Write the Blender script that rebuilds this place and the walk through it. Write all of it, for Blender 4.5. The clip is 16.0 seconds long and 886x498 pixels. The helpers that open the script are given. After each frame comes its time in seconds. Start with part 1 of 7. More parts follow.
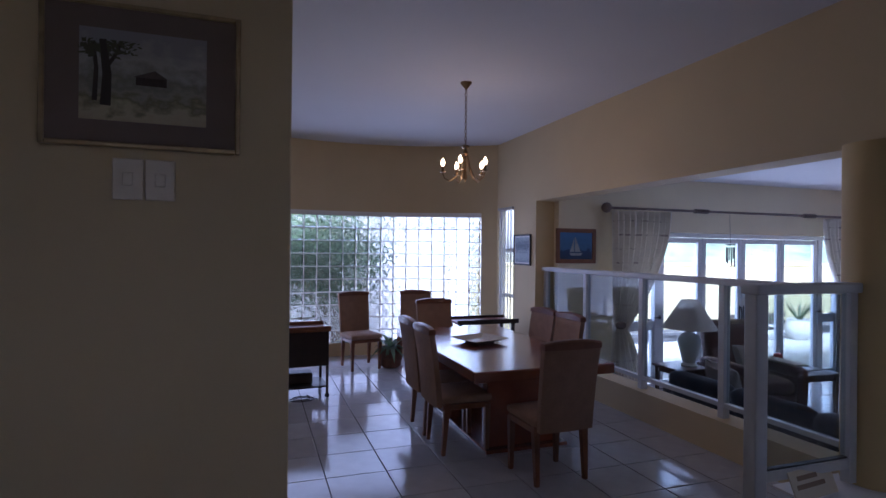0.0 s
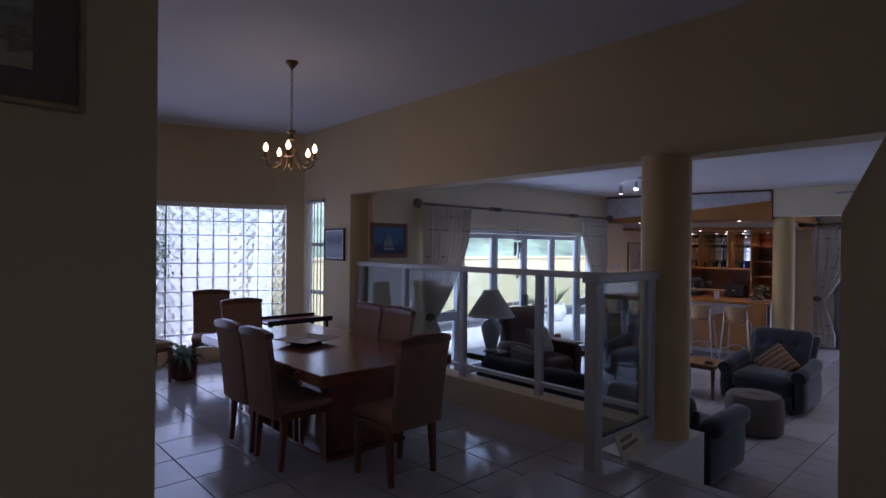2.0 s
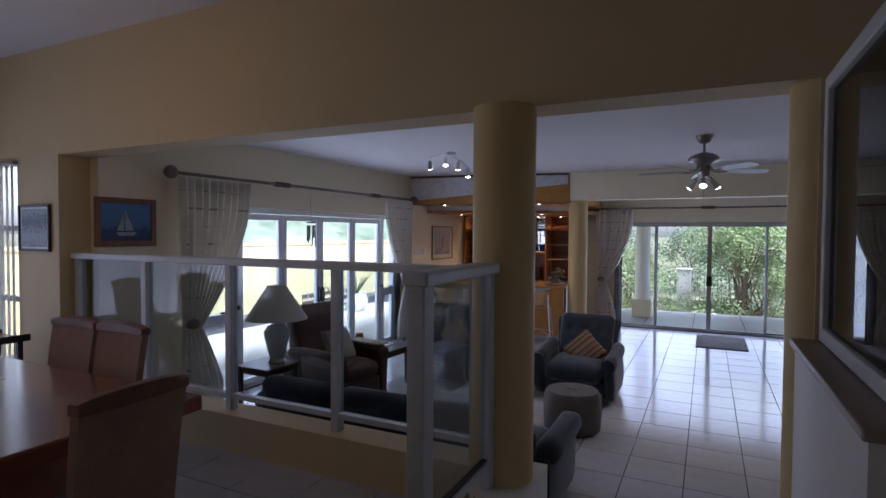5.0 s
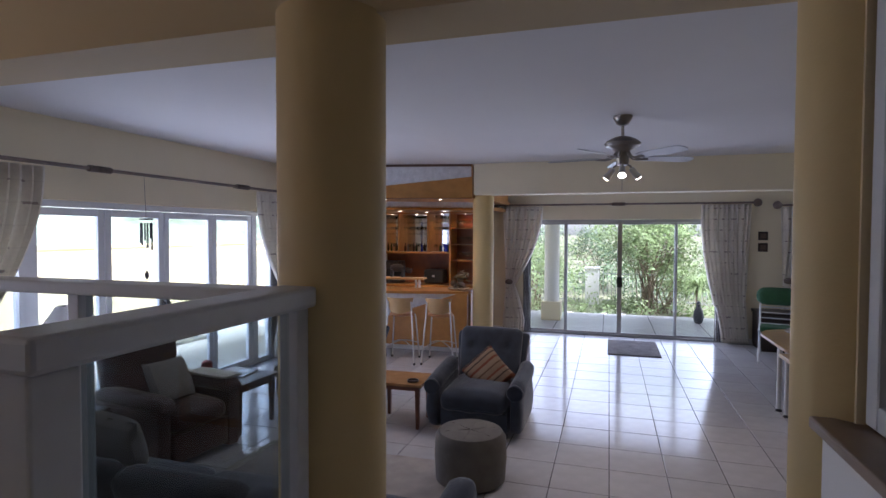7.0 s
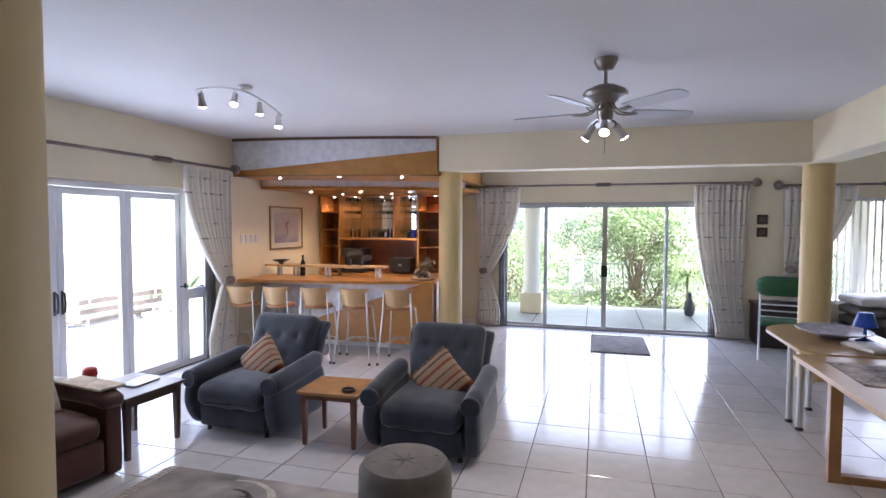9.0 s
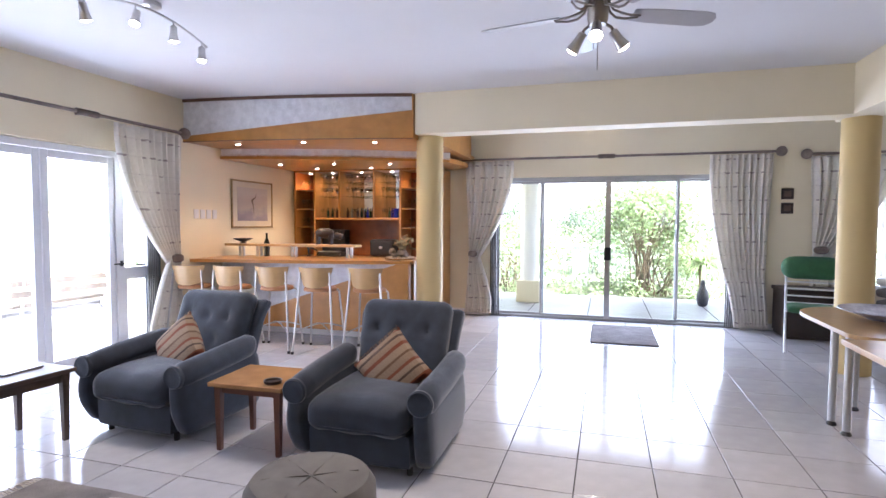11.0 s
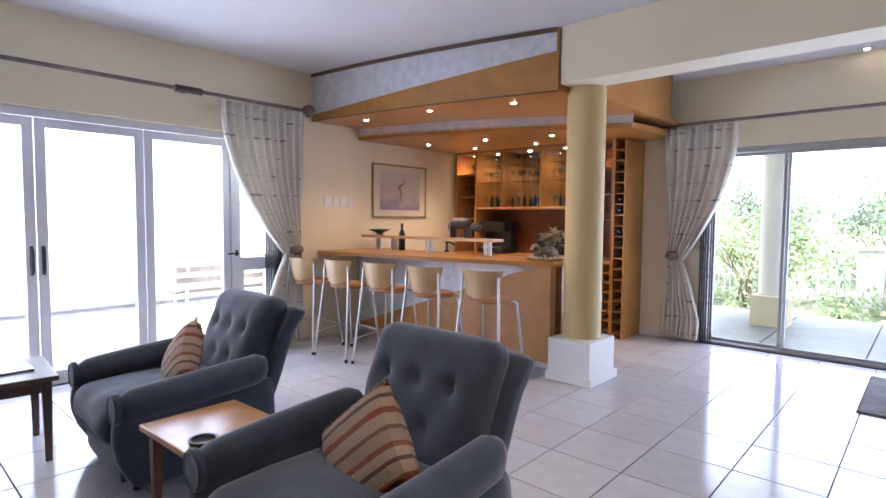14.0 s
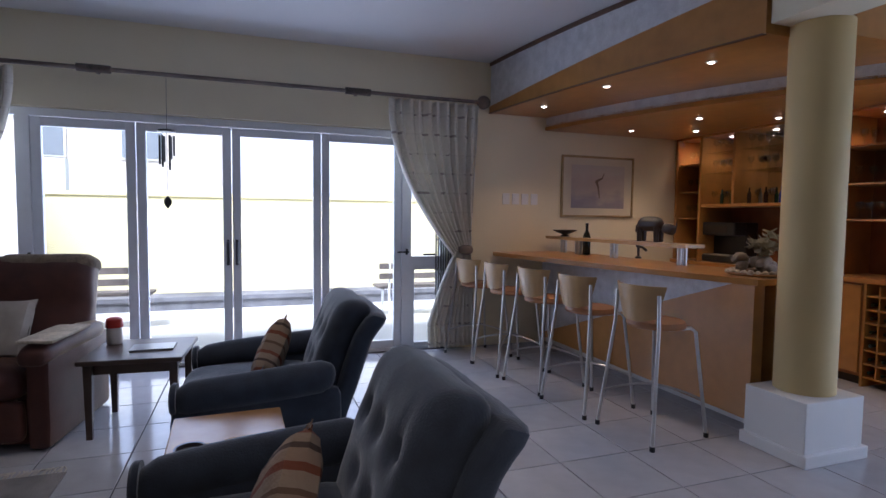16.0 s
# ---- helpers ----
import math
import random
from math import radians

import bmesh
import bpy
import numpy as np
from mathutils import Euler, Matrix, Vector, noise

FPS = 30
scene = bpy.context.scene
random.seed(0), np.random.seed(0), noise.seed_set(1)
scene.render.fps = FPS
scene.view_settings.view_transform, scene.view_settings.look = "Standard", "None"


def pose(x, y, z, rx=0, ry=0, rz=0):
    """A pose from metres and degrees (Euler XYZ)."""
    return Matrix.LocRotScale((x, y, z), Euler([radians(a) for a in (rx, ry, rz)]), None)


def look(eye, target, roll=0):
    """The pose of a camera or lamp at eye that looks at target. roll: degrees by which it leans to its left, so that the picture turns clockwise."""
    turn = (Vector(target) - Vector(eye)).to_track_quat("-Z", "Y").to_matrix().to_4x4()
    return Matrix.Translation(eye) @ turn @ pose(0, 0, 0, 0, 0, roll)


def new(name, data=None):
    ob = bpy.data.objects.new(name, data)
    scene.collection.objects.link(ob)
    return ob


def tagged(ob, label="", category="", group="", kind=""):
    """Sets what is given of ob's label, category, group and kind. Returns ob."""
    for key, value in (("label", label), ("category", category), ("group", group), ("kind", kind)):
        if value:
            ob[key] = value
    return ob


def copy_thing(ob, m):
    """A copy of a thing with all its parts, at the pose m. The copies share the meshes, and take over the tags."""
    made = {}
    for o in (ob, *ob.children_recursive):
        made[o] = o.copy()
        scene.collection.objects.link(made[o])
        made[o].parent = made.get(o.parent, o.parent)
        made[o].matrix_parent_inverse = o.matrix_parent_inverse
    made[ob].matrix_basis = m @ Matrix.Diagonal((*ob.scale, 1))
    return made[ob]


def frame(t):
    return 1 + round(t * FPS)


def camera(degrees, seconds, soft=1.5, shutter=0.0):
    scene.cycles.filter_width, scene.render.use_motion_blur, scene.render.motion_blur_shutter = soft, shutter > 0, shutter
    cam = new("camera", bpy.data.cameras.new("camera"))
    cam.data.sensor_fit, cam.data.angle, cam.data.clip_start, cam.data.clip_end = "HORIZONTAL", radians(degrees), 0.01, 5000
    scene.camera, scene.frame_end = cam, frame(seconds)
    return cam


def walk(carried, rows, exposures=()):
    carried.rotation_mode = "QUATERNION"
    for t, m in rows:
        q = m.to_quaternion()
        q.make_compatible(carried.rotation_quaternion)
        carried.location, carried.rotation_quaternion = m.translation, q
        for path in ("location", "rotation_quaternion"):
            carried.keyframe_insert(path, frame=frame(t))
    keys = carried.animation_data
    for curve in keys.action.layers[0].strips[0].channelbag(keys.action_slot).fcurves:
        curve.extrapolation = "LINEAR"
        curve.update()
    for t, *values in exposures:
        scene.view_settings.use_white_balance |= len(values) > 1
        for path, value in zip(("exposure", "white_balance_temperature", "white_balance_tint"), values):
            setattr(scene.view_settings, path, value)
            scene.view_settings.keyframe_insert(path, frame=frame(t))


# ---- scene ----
cam = camera(78.61, 16.0)
# seconds, x, y, z, yaw, pitch, roll
ROWS = [
    (0.0, 0.010, -0.083, 1.981, -19.20, 0.07, -0.61),
    (0.5, -0.163, -0.064, 1.990, -25.51, 0.08, -0.63),
    (1.0, -0.250, 0.014, 1.985, -30.34, 0.10, -0.67),
    (1.5, -0.306, 0.166, 1.973, -35.87, 0.06, -0.64),
    (2.0, -0.362, 0.350, 1.969, -42.93, -0.21, -0.56),
    (2.5, -0.288, 0.489, 1.931, -45.58, -0.92, -0.65),
    (3.0, -0.155, 0.610, 1.952, -48.55, -1.26, -0.56),
    (3.5, -0.003, 0.721, 1.940, -51.80, -1.36, -0.54),
    (4.0, 0.215, 0.877, 1.944, -55.36, -1.45, -0.46),
    (4.5, 0.450, 1.027, 1.954, -60.13, -1.62, -0.40),
    (5.0, 0.730, 1.149, 1.964, -63.93, -1.69, -0.33),
    (7.5, 2.312, 1.310, 1.971, -73.90, -1.85, -0.17),
    (8.0, 2.586, 1.295, 1.949, -74.32, -1.94, -0.17),
    (8.5, 2.866, 1.264, 1.946, -74.28, -2.15, -0.14),
    (9.0, 3.102, 1.244, 1.836, -74.14, -2.67, -0.20),
    (9.5, 3.299, 1.249, 1.764, -74.21, -2.74, -0.24),
    (10.0, 3.538, 1.218, 1.671, -74.02, -2.75, -0.24),
    (12.5, 5.117, 0.994, 1.390, -66.63, -3.03, -0.32),
    (13.0, 5.466, 0.938, 1.387, -61.67, -3.11, -0.37),
    (13.5, 5.784, 0.920, 1.403, -55.25, -3.20, -0.42),
    (14.0, 6.123, 0.944, 1.417, -47.82, -3.31, -0.48),
    (14.5, 6.433, 0.905, 1.410, -40.61, -3.39, -0.49),
    (15.0, 6.745, 0.855, 1.398, -32.82, -3.38, -0.54),
    (15.5, 7.050, 0.882, 1.413, -26.10, -3.44, -0.60),
    (16.0, 7.337, 0.902, 1.398, -19.43, -3.42, -0.65),
]
EXPOSURES = [(0.0, 1.3, 5000, 30), (0.5, 0.75, 5050, 30), (1.0, 0.45, 5100, 30), (1.5, 0.4, 5150, 30), (2.0, 0.48, 5200, 30), (2.5, 0.75, 5250, 30), (3.5, 1.38, 5350, 28), (4.2, 1.25, 5500, 26), (5.0, 0.95, 5550, 25),
             (7.5, 1.62, 5850, 25), (9.0, 2.35, 5900, 22), (10.0, 2.8, 5900, 22), (12.5, 2.9, 5900, 22), (13.3, 2.7, 5850, 22), (14.0, 2.45, 5850, 22), (15.0, 1.85, 5700, 22), (16.0, 1.02, 5450, 22)]
walk(cam, [(t, pose(x, y, z, 90 + pitch, roll, yaw)) for t, x, y, z, yaw, pitch, roll in ROWS], EXPOSURES)


# ---- world, sun and large lights ----
world = bpy.data.worlds.new("world")
scene.world = world
world.use_nodes = True
wn = world.node_tree
sky = wn.nodes.new("ShaderNodeTexSky")
sky.sky_type = "NISHITA"
sky.sun_disc = False
sky.sun_elevation, sky.sun_rotation = radians(58), radians(215)
sky.air_density, sky.dust_density, sky.ozone_density = 1.0, 2.0, 1.0
wn.nodes["Background"].inputs["Strength"].default_value = 0.15
haze = wn.nodes.new("ShaderNodeHueSaturation")  # pale, thinly overcast sky
haze.inputs["Saturation"].default_value, haze.inputs["Value"].default_value = 0.35, 1.35
wn.links.new(sky.outputs[0], haze.inputs["Color"])
wn.links.new(haze.outputs[0], wn.nodes["Background"].inputs["Color"])

sun = new("sun", bpy.data.lights.new("sun", "SUN"))
sun.data.energy, sun.data.angle, sun.data.color = 5.0, radians(14), (1, 0.97, 0.93)
sun.matrix_world = look((-5.2, -7.5, 14.6), (0, 0, 0))


def window_light(name, eye, target, w, h, watts, color=(0.73, 0.80, 1.0)):
    """Daylight that enters by one opening."""
    la = bpy.data.lights.new(name, "AREA")
    la.shape, la.size, la.size_y, la.energy, la.color = "RECTANGLE", w, h, watts, color
    ob = new(name, la)
    ob.matrix_world = look(eye, target)
    return ob


window_light("daylight_folding_doors", (7.2, 6.44, 1.2), (7.2, 0, 0.9), 4.2, 2.1, 29)
window_light("daylight_sliding_door", (12.92, 1.1, 1.1), (0, 1.1, 0.8), 3.5, 2.0, 24)
window_light("daylight_glass_blocks", (1.7, 8.0, 1.5), (1.7, 0, 1.2), 3.2, 1.9, 10)
window_light("daylight_blinds", (12.65, -3.2, 1.4), (6, -2, 0.6), 2.0, 1.5, 5.5)

# ---- materials ----
def material(name, color, rough=0.6, metal=0.0, var=0.08, scale=8.0, bump=0.0, bump_scale=60.0, color2=None, **kw):
    """A surface with two scales of variation, in metres of the object's own space."""
    m = bpy.data.materials.new(name)
    m.use_nodes = True
    nt = m.node_tree
    b = nt.nodes["Principled BSDF"]
    tc = nt.nodes.new("ShaderNodeTexCoord")
    n1 = nt.nodes.new("ShaderNodeTexNoise")
    n1.inputs["Scale"].default_value, n1.inputs["Detail"].default_value = scale, 6
    n2 = nt.nodes.new("ShaderNodeTexNoise")
    n2.inputs["Scale"].default_value, n2.inputs["Detail"].default_value = scale * 0.13, 3
    mix = nt.nodes.new("ShaderNodeMath")
    mix.operation = "MULTIPLY_ADD"
    mix.inputs[1].default_value = 0.5
    ramp = nt.nodes.new("ShaderNodeValToRGB")
    c = Vector(color)
    d = Vector(color2) if color2 else c * (1 - 2.2 * var)
    ramp.color_ramp.elements[0].position, ramp.color_ramp.elements[1].position = 0.45, 1.0
    ramp.color_ramp.elements[0].color = (*d, 1)
    ramp.color_ramp.elements[1].color = (*(c * (1 + var)), 1)
    half = nt.nodes.new("ShaderNodeMath")
    half.operation = "MULTIPLY"
    half.inputs[1].default_value = 0.9
    for a, z in ((tc.outputs["Object"], n1.inputs["Vector"]), (tc.outputs["Object"], n2.inputs["Vector"]), (n1.outputs["Fac"], mix.inputs[0]),
                 (n2.outputs["Fac"], half.inputs[0]), (half.outputs[0], mix.inputs[2]), (mix.outputs[0], ramp.inputs["Fac"]), (ramp.outputs["Color"], b.inputs["Base Color"])):
        nt.links.new(a, z)
    b.inputs["Roughness"].default_value, b.inputs["Metallic"].default_value = rough, metal
    if bump:
        n3 = nt.nodes.new("ShaderNodeTexNoise")
        n3.inputs["Scale"].default_value, n3.inputs["Detail"].default_value = bump_scale, 4
        bp = nt.nodes.new("ShaderNodeBump")
        bp.inputs["Strength"].default_value, bp.inputs["Distance"].default_value = bump, 0.01
        nt.links.new(tc.outputs["Object"], n3.inputs["Vector"])
        nt.links.new(n3.outputs["Fac"], bp.inputs["Height"])
        nt.links.new(bp.outputs["Normal"], b.inputs["Normal"])
    for k, v in kw.items():
        b.inputs[k.replace("_", " ")].default_value = v
    return m


def glass_material(name, tint=(0.95, 0.98, 0.97), rough=0.0, weight=0.1):
    """Thin clear glass: straight-through light with a glossy coat."""
    m = bpy.data.materials.new(name)
    m.use_nodes = True
    nt = m.node_tree
    nt.nodes.remove(nt.nodes["Principled BSDF"])
    tr, gl = nt.nodes.new("ShaderNodeBsdfTransparent"), nt.nodes.new("ShaderNodeBsdfGlossy")
    tr.inputs["Color"].default_value = (*tint, 1)
    gl.inputs["Roughness"].default_value = rough
    lw, mx = nt.nodes.new("ShaderNodeLayerWeight"), nt.nodes.new("ShaderNodeMixShader")
    lw.inputs["Blend"].default_value = 0.5
    pw, ma = nt.nodes.new("ShaderNodeMath"), nt.nodes.new("ShaderNodeMath")
    pw.operation, pw.inputs[1].default_value = "POWER", 4.0
    ma.operation, ma.inputs[1].default_value, ma.inputs[2].default_value = "MULTIPLY_ADD", 0.5, 0.035
    nt.links.new(lw.outputs["Facing"], pw.inputs[0])
    nt.links.new(pw.outputs[0], ma.inputs[0])
    nt.links.new(ma.outputs[0], mx.inputs[0])
    nt.links.new(tr.outputs[0], mx.inputs[1])
    nt.links.new(gl.outputs[0], mx.inputs[2])
    nt.links.new(mx.outputs[0], nt.nodes["Material Output"].inputs["Surface"])
    return m


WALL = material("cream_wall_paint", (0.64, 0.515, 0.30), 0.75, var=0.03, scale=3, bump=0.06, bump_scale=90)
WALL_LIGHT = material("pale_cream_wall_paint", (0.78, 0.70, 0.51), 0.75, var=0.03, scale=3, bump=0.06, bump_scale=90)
COLUMN = material("yellow_column_paint", (0.66, 0.50, 0.23), 0.6, var=0.03, scale=3, bump=0.05, bump_scale=90)
WHITE = material("white_paint", (0.80, 0.79, 0.77), 0.6, var=0.02, scale=4, bump=0.03, bump_scale=90)
CEIL = material("ceiling_paint", (0.71, 0.71, 0.715), 0.8, var=0.02, scale=2, bump=0.03, bump_scale=80)
GROUT = material("dark_tile_grout", (0.075, 0.07, 0.07), 0.9, var=0.15, scale=30)
TILE = material("glazed_floor_tile", (0.53, 0.525, 0.54), 0.12, var=0.07, scale=9, bump=0.05, bump_scale=11)
nt = TILE.node_tree
b = nt.nodes["Principled BSDF"]
old = b.inputs["Base Color"].links[0].from_socket
info, tone, mulc = nt.nodes.new("ShaderNodeObjectInfo"), nt.nodes.new("ShaderNodeMapRange"), nt.nodes.new("ShaderNodeMixRGB")
tone.inputs["To Min"].default_value, tone.inputs["To Max"].default_value = 0.93, 1.04
mulc.blend_type, mulc.inputs["Fac"].default_value = "MULTIPLY", 1.0
for a, z in ((info.outputs["Random"], tone.inputs["Value"]), (old, mulc.inputs["Color1"]), (tone.outputs["Result"], mulc.inputs["Color2"]), (mulc.outputs["Color"], b.inputs["Base Color"])):
    nt.links.new(a, z)
ALU = material("white_aluminium", (0.72, 0.74, 0.78), 0.35, var=0.03, scale=20)
ALU_GREY = material("bronze_grey_aluminium", (0.42, 0.42, 0.42), 0.4, 0.3, var=0.05, scale=20)
RAIL = material("grey_white_powder_coat", (0.60, 0.62, 0.64), 0.4, var=0.05, scale=20)
GLASS = glass_material("window_glass")
WOOD_BAR = material("beech_veneer", (0.50, 0.235, 0.06), 0.3, var=0.14, scale=9, bump=0.02)
TABLE_WOOD = material("reddish_table_wood", (0.25, 0.07, 0.032), 0.22, var=0.25, scale=6, bump=0.01, Coat_Weight=1.0, Coat_Roughness=0.16)
CHAIR_WOOD = material("chestnut_chair_wood", (0.22, 0.085, 0.035), 0.35, var=0.2, scale=9)
RATTAN = material("woven_rattan_cloth", (0.29, 0.165, 0.095), 0.75, var=0.09, scale=90, bump=0.5, bump_scale=160)
BLUE_CLOTH = material("slate_blue_velour", (0.033, 0.043, 0.063), 0.85, var=0.25, scale=12, bump=0.25, bump_scale=140, Sheen_Weight=0.35, Sheen_Roughness=0.4)
CURTAIN = material("cream_curtain_cloth", (0.82, 0.78, 0.69), 0.9, var=0.06, scale=30, bump=0.1, bump_scale=200)
STEEL = material("brushed_steel", (0.62, 0.61, 0.60), 0.28, 1.0, var=0.05, scale=30)
BRASS = material("antique_brass", (0.26, 0.17, 0.075), 0.35, 1.0, var=0.15, scale=30)


def block_glass():
    m = bpy.data.materials.new("patterned_block_glass")
    m.use_nodes = True
    nt = m.node_tree
    nt.nodes.remove(nt.nodes["Principled BSDF"])
    tc, wv = nt.nodes.new("ShaderNodeTexCoord"), nt.nodes.new("ShaderNodeTexNoise")
    wv.inputs["Scale"].default_value, wv.inputs["Detail"].default_value = 14, 0.5
    bp = nt.nodes.new("ShaderNodeBump")
    bp.inputs["Strength"].default_value, bp.inputs["Distance"].default_value = 0.7, 0.05
    rf, gl, mx = nt.nodes.new("ShaderNodeBsdfRefraction"), nt.nodes.new("ShaderNodeBsdfGlossy"), nt.nodes.new("ShaderNodeMixShader")
    rf.inputs["IOR"].default_value, rf.inputs["Roughness"].default_value = 1.25, 0.03
    rf.inputs["Color"].default_value = (0.93, 0.97, 1, 1)
    gl.inputs["Roughness"].default_value = 0.1
    mx.inputs[0].default_value = 0.08
    for a, b in ((tc.outputs["Object"], wv.inputs["Vector"]), (wv.outputs["Fac"], bp.inputs["Height"]), (bp.outputs["Normal"], rf.inputs["Normal"]), (bp.outputs["Normal"], gl.inputs["Normal"]),
                 (rf.outputs[0], mx.inputs[1]), (gl.outputs[0], mx.inputs[2]), (mx.outputs[0], nt.nodes["Material Output"].inputs["Surface"])):
        nt.links.new(a, b)
    return m


BLOCK_GLASS = block_glass()


def let_light_through(m, share):
    """Mixes a translucent share into a cloth or leaf material."""
    nt = m.node_tree
    b, out = nt.nodes["Principled BSDF"], nt.nodes["Material Output"]
    tl, mx = nt.nodes.new("ShaderNodeBsdfTranslucent"), nt.nodes.new("ShaderNodeMixShader")
    mx.inputs[0].default_value = share
    src = b.inputs["Base Color"].links[0].from_socket
    nt.links.new(src, tl.inputs["Color"])
    nt.links.new(b.outputs[0], mx.inputs[1])
    nt.links.new(tl.outputs[0], mx.inputs[2])
    nt.links.new(mx.outputs[0], out.inputs["Surface"])
    return m

# ---- mesh helpers ----
def obj(name, bm, mat, parent=None, label="", smooth=False):
    me = bpy.data.meshes.new(name)
    bm.normal_update()
    bm.to_mesh(me)
    bm.free()
    me.materials.append(mat)
    if smooth:
        me.polygons.foreach_set("use_smooth", [True] * len(me.polygons))
        me.set_sharp_from_angle(angle=radians(40))
    ob = new(name, me)
    if parent is not None:
        ob.parent = parent
    if label:
        tagged(ob, label)
    return ob


def part(name, bm, mat, parent, label="", smooth=False):
    return obj(name, bm, mat, parent, label, smooth)


def thing(name, m, label, category, group=""):
    """An empty at a thing's base, that carries its parts."""
    e = new(name)
    e.empty_display_size = 0.1
    e.matrix_world = m
    return tagged(e, label, category, group)


def box(bm, x0, x1, y0, y1, z0, z1, bevel=0.0, m=None, seg=2):
    vs = [bm.verts.new(p) for p in ((x0, y0, z0), (x1, y0, z0), (x1, y1, z0), (x0, y1, z0), (x0, y0, z1), (x1, y0, z1), (x1, y1, z1), (x0, y1, z1))]
    fs = [bm.faces.new([vs[i] for i in f]) for f in ((0, 3, 2, 1), (4, 5, 6, 7), (0, 1, 5, 4), (1, 2, 6, 5), (2, 3, 7, 6), (3, 0, 4, 7))]
    if bevel:
        es = list({e for f in fs for e in f.edges})
        r = bmesh.ops.bevel(bm, geom=es, offset=bevel, segments=seg, profile=0.5, affect="EDGES")
        vs = list({v for f in r["faces"] for v in f.verts} | {v for v in vs if v.is_valid})
    if m is not None:
        bmesh.ops.transform(bm, matrix=m, verts=[v for v in vs if v.is_valid])
    return vs


def boxes(*dims, bevel=0.0):
    bm = bmesh.new()
    for d in dims:
        box(bm, *d, bevel=bevel)
    return bm


def ring(bm, c, r, n, axis_u=Vector((1, 0, 0)), axis_v=Vector((0, 1, 0))):
    return [bm.verts.new(Vector(c) + axis_u * (r * math.cos(2 * math.pi * i / n)) + axis_v * (r * math.sin(2 * math.pi * i / n))) for i in range(n)]


def lathe(bm, profile, n=24, m=None):
    """Rings of (radius, height) about z, closed at both ends."""
    rings = [ring(bm, (0, 0, z), max(r, 1e-4), n) for r, z in profile]
    for a, b in zip(rings, rings[1:]):
        for i in range(n):
            bm.faces.new((a[i], a[(i + 1) % n], b[(i + 1) % n], b[i]))
    bm.faces.new(rings[0][::-1])
    bm.faces.new(rings[-1])
    if m is not None:
        bmesh.ops.transform(bm, matrix=m, verts=[v for r in rings for v in r])
    return bm


def tube(bm, pts, r, n=8, r1=None):
    """A round bar along a line of points."""
    pts = [Vector(p) for p in pts]
    prev = None
    for i, p in enumerate(pts):
        d = (pts[min(i + 1, len(pts) - 1)] - pts[max(i - 1, 0)]).normalized()
        u = d.orthogonal().normalized() if i == 0 else (u - d * u.dot(d)).normalized()
        v = d.cross(u)
        rad = r if r1 is None else r + (r1 - r) * i / max(1, len(pts) - 1)
        cur = ring(bm, p, rad, n, u, v)
        if prev:
            for k in range(n):
                bm.faces.new((prev[k], prev[(k + 1) % n], cur[(k + 1) % n], cur[k]))
        else:
            bm.faces.new(cur[::-1])
        prev = cur
    bm.faces.new(prev)
    return bm


def tapered(bm, x0, x1, y0, y1, z0, z1, s=0.6, m=None):
    """A square leg that narrows downwards to s of its width."""
    cx, cy, hx, hy = (x0 + x1) / 2, (y0 + y1) / 2, (x1 - x0) / 2, (y1 - y0) / 2
    vs = [bm.verts.new((cx + a * hx * k, cy + b * hy * k, z)) for z, k in ((z0, s), (z1, 1)) for a, b in ((-1, -1), (1, -1), (1, 1), (-1, 1))]
    for f in ((3, 2, 1, 0), (4, 5, 6, 7), (0, 1, 5, 4), (1, 2, 6, 5), (2, 3, 7, 6), (3, 0, 4, 7)):
        bm.faces.new([vs[i] for i in f])
    if m is not None:
        bmesh.ops.transform(bm, matrix=m, verts=vs)
    return bm


def pillow(bm, x0, x1, y0, y1, z0, z1, r=0.06, puff=0.0, m=None, cuts=8, seed=0):
    """A soft padded block with round edges."""
    tmp = bmesh.new()
    bmesh.ops.create_cube(tmp, size=1)
    bmesh.ops.subdivide_edges(tmp, edges=tmp.edges[:], cuts=cuts, use_grid_fill=True)
    hx, hy, hz = (x1 - x0) / 2, (y1 - y0) / 2, (z1 - z0) / 2
    c = Vector(((x0 + x1) / 2, (y0 + y1) / 2, (z0 + z1) / 2))
    vmap = {}
    for v in tmp.verts:
        p = Vector((v.co.x * 2 * hx, v.co.y * 2 * hy, v.co.z * 2 * hz))
        rr = min(r, hx, hy, hz)
        core = Vector((max(-hx + rr, min(hx - rr, p.x)), max(-hy + rr, min(hy - rr, p.y)), max(-hz + rr, min(hz - rr, p.z))))
        d = p - core
        q = core + (d.normalized() * rr if d.length > 1e-6 else d)
        if puff:
            u, w, t = v.co.x * 2, v.co.y * 2, v.co.z * 2
            q.z += puff * t * (1 - u * u) * (1 - w * w)
        q += Vector((1, 1, 1)) * 0.004 * noise.noise(q * 9 + Vector((seed, 0, 0)))
        vmap[v] = bm.verts.new(q + c)
    for f in tmp.faces:
        bm.faces.new([vmap[v] for v in f.verts])
    if m is not None:
        bmesh.ops.transform(bm, matrix=m, verts=list(vmap.values()))
    tmp.free()
    return bm


def prism(bm, pts, vec):
    """A flat outline drawn out along vec."""
    f = bm.faces.new([bm.verts.new(p) for p in pts])
    r = bmesh.ops.extrude_face_region(bm, geom=[f])
    vs = [v for v in r["geom"] if isinstance(v, bmesh.types.BMVert)]
    bmesh.ops.translate(bm, vec=vec, verts=vs)
    bmesh.ops.recalc_face_normals(bm, faces=bm.faces[:])
    return bm


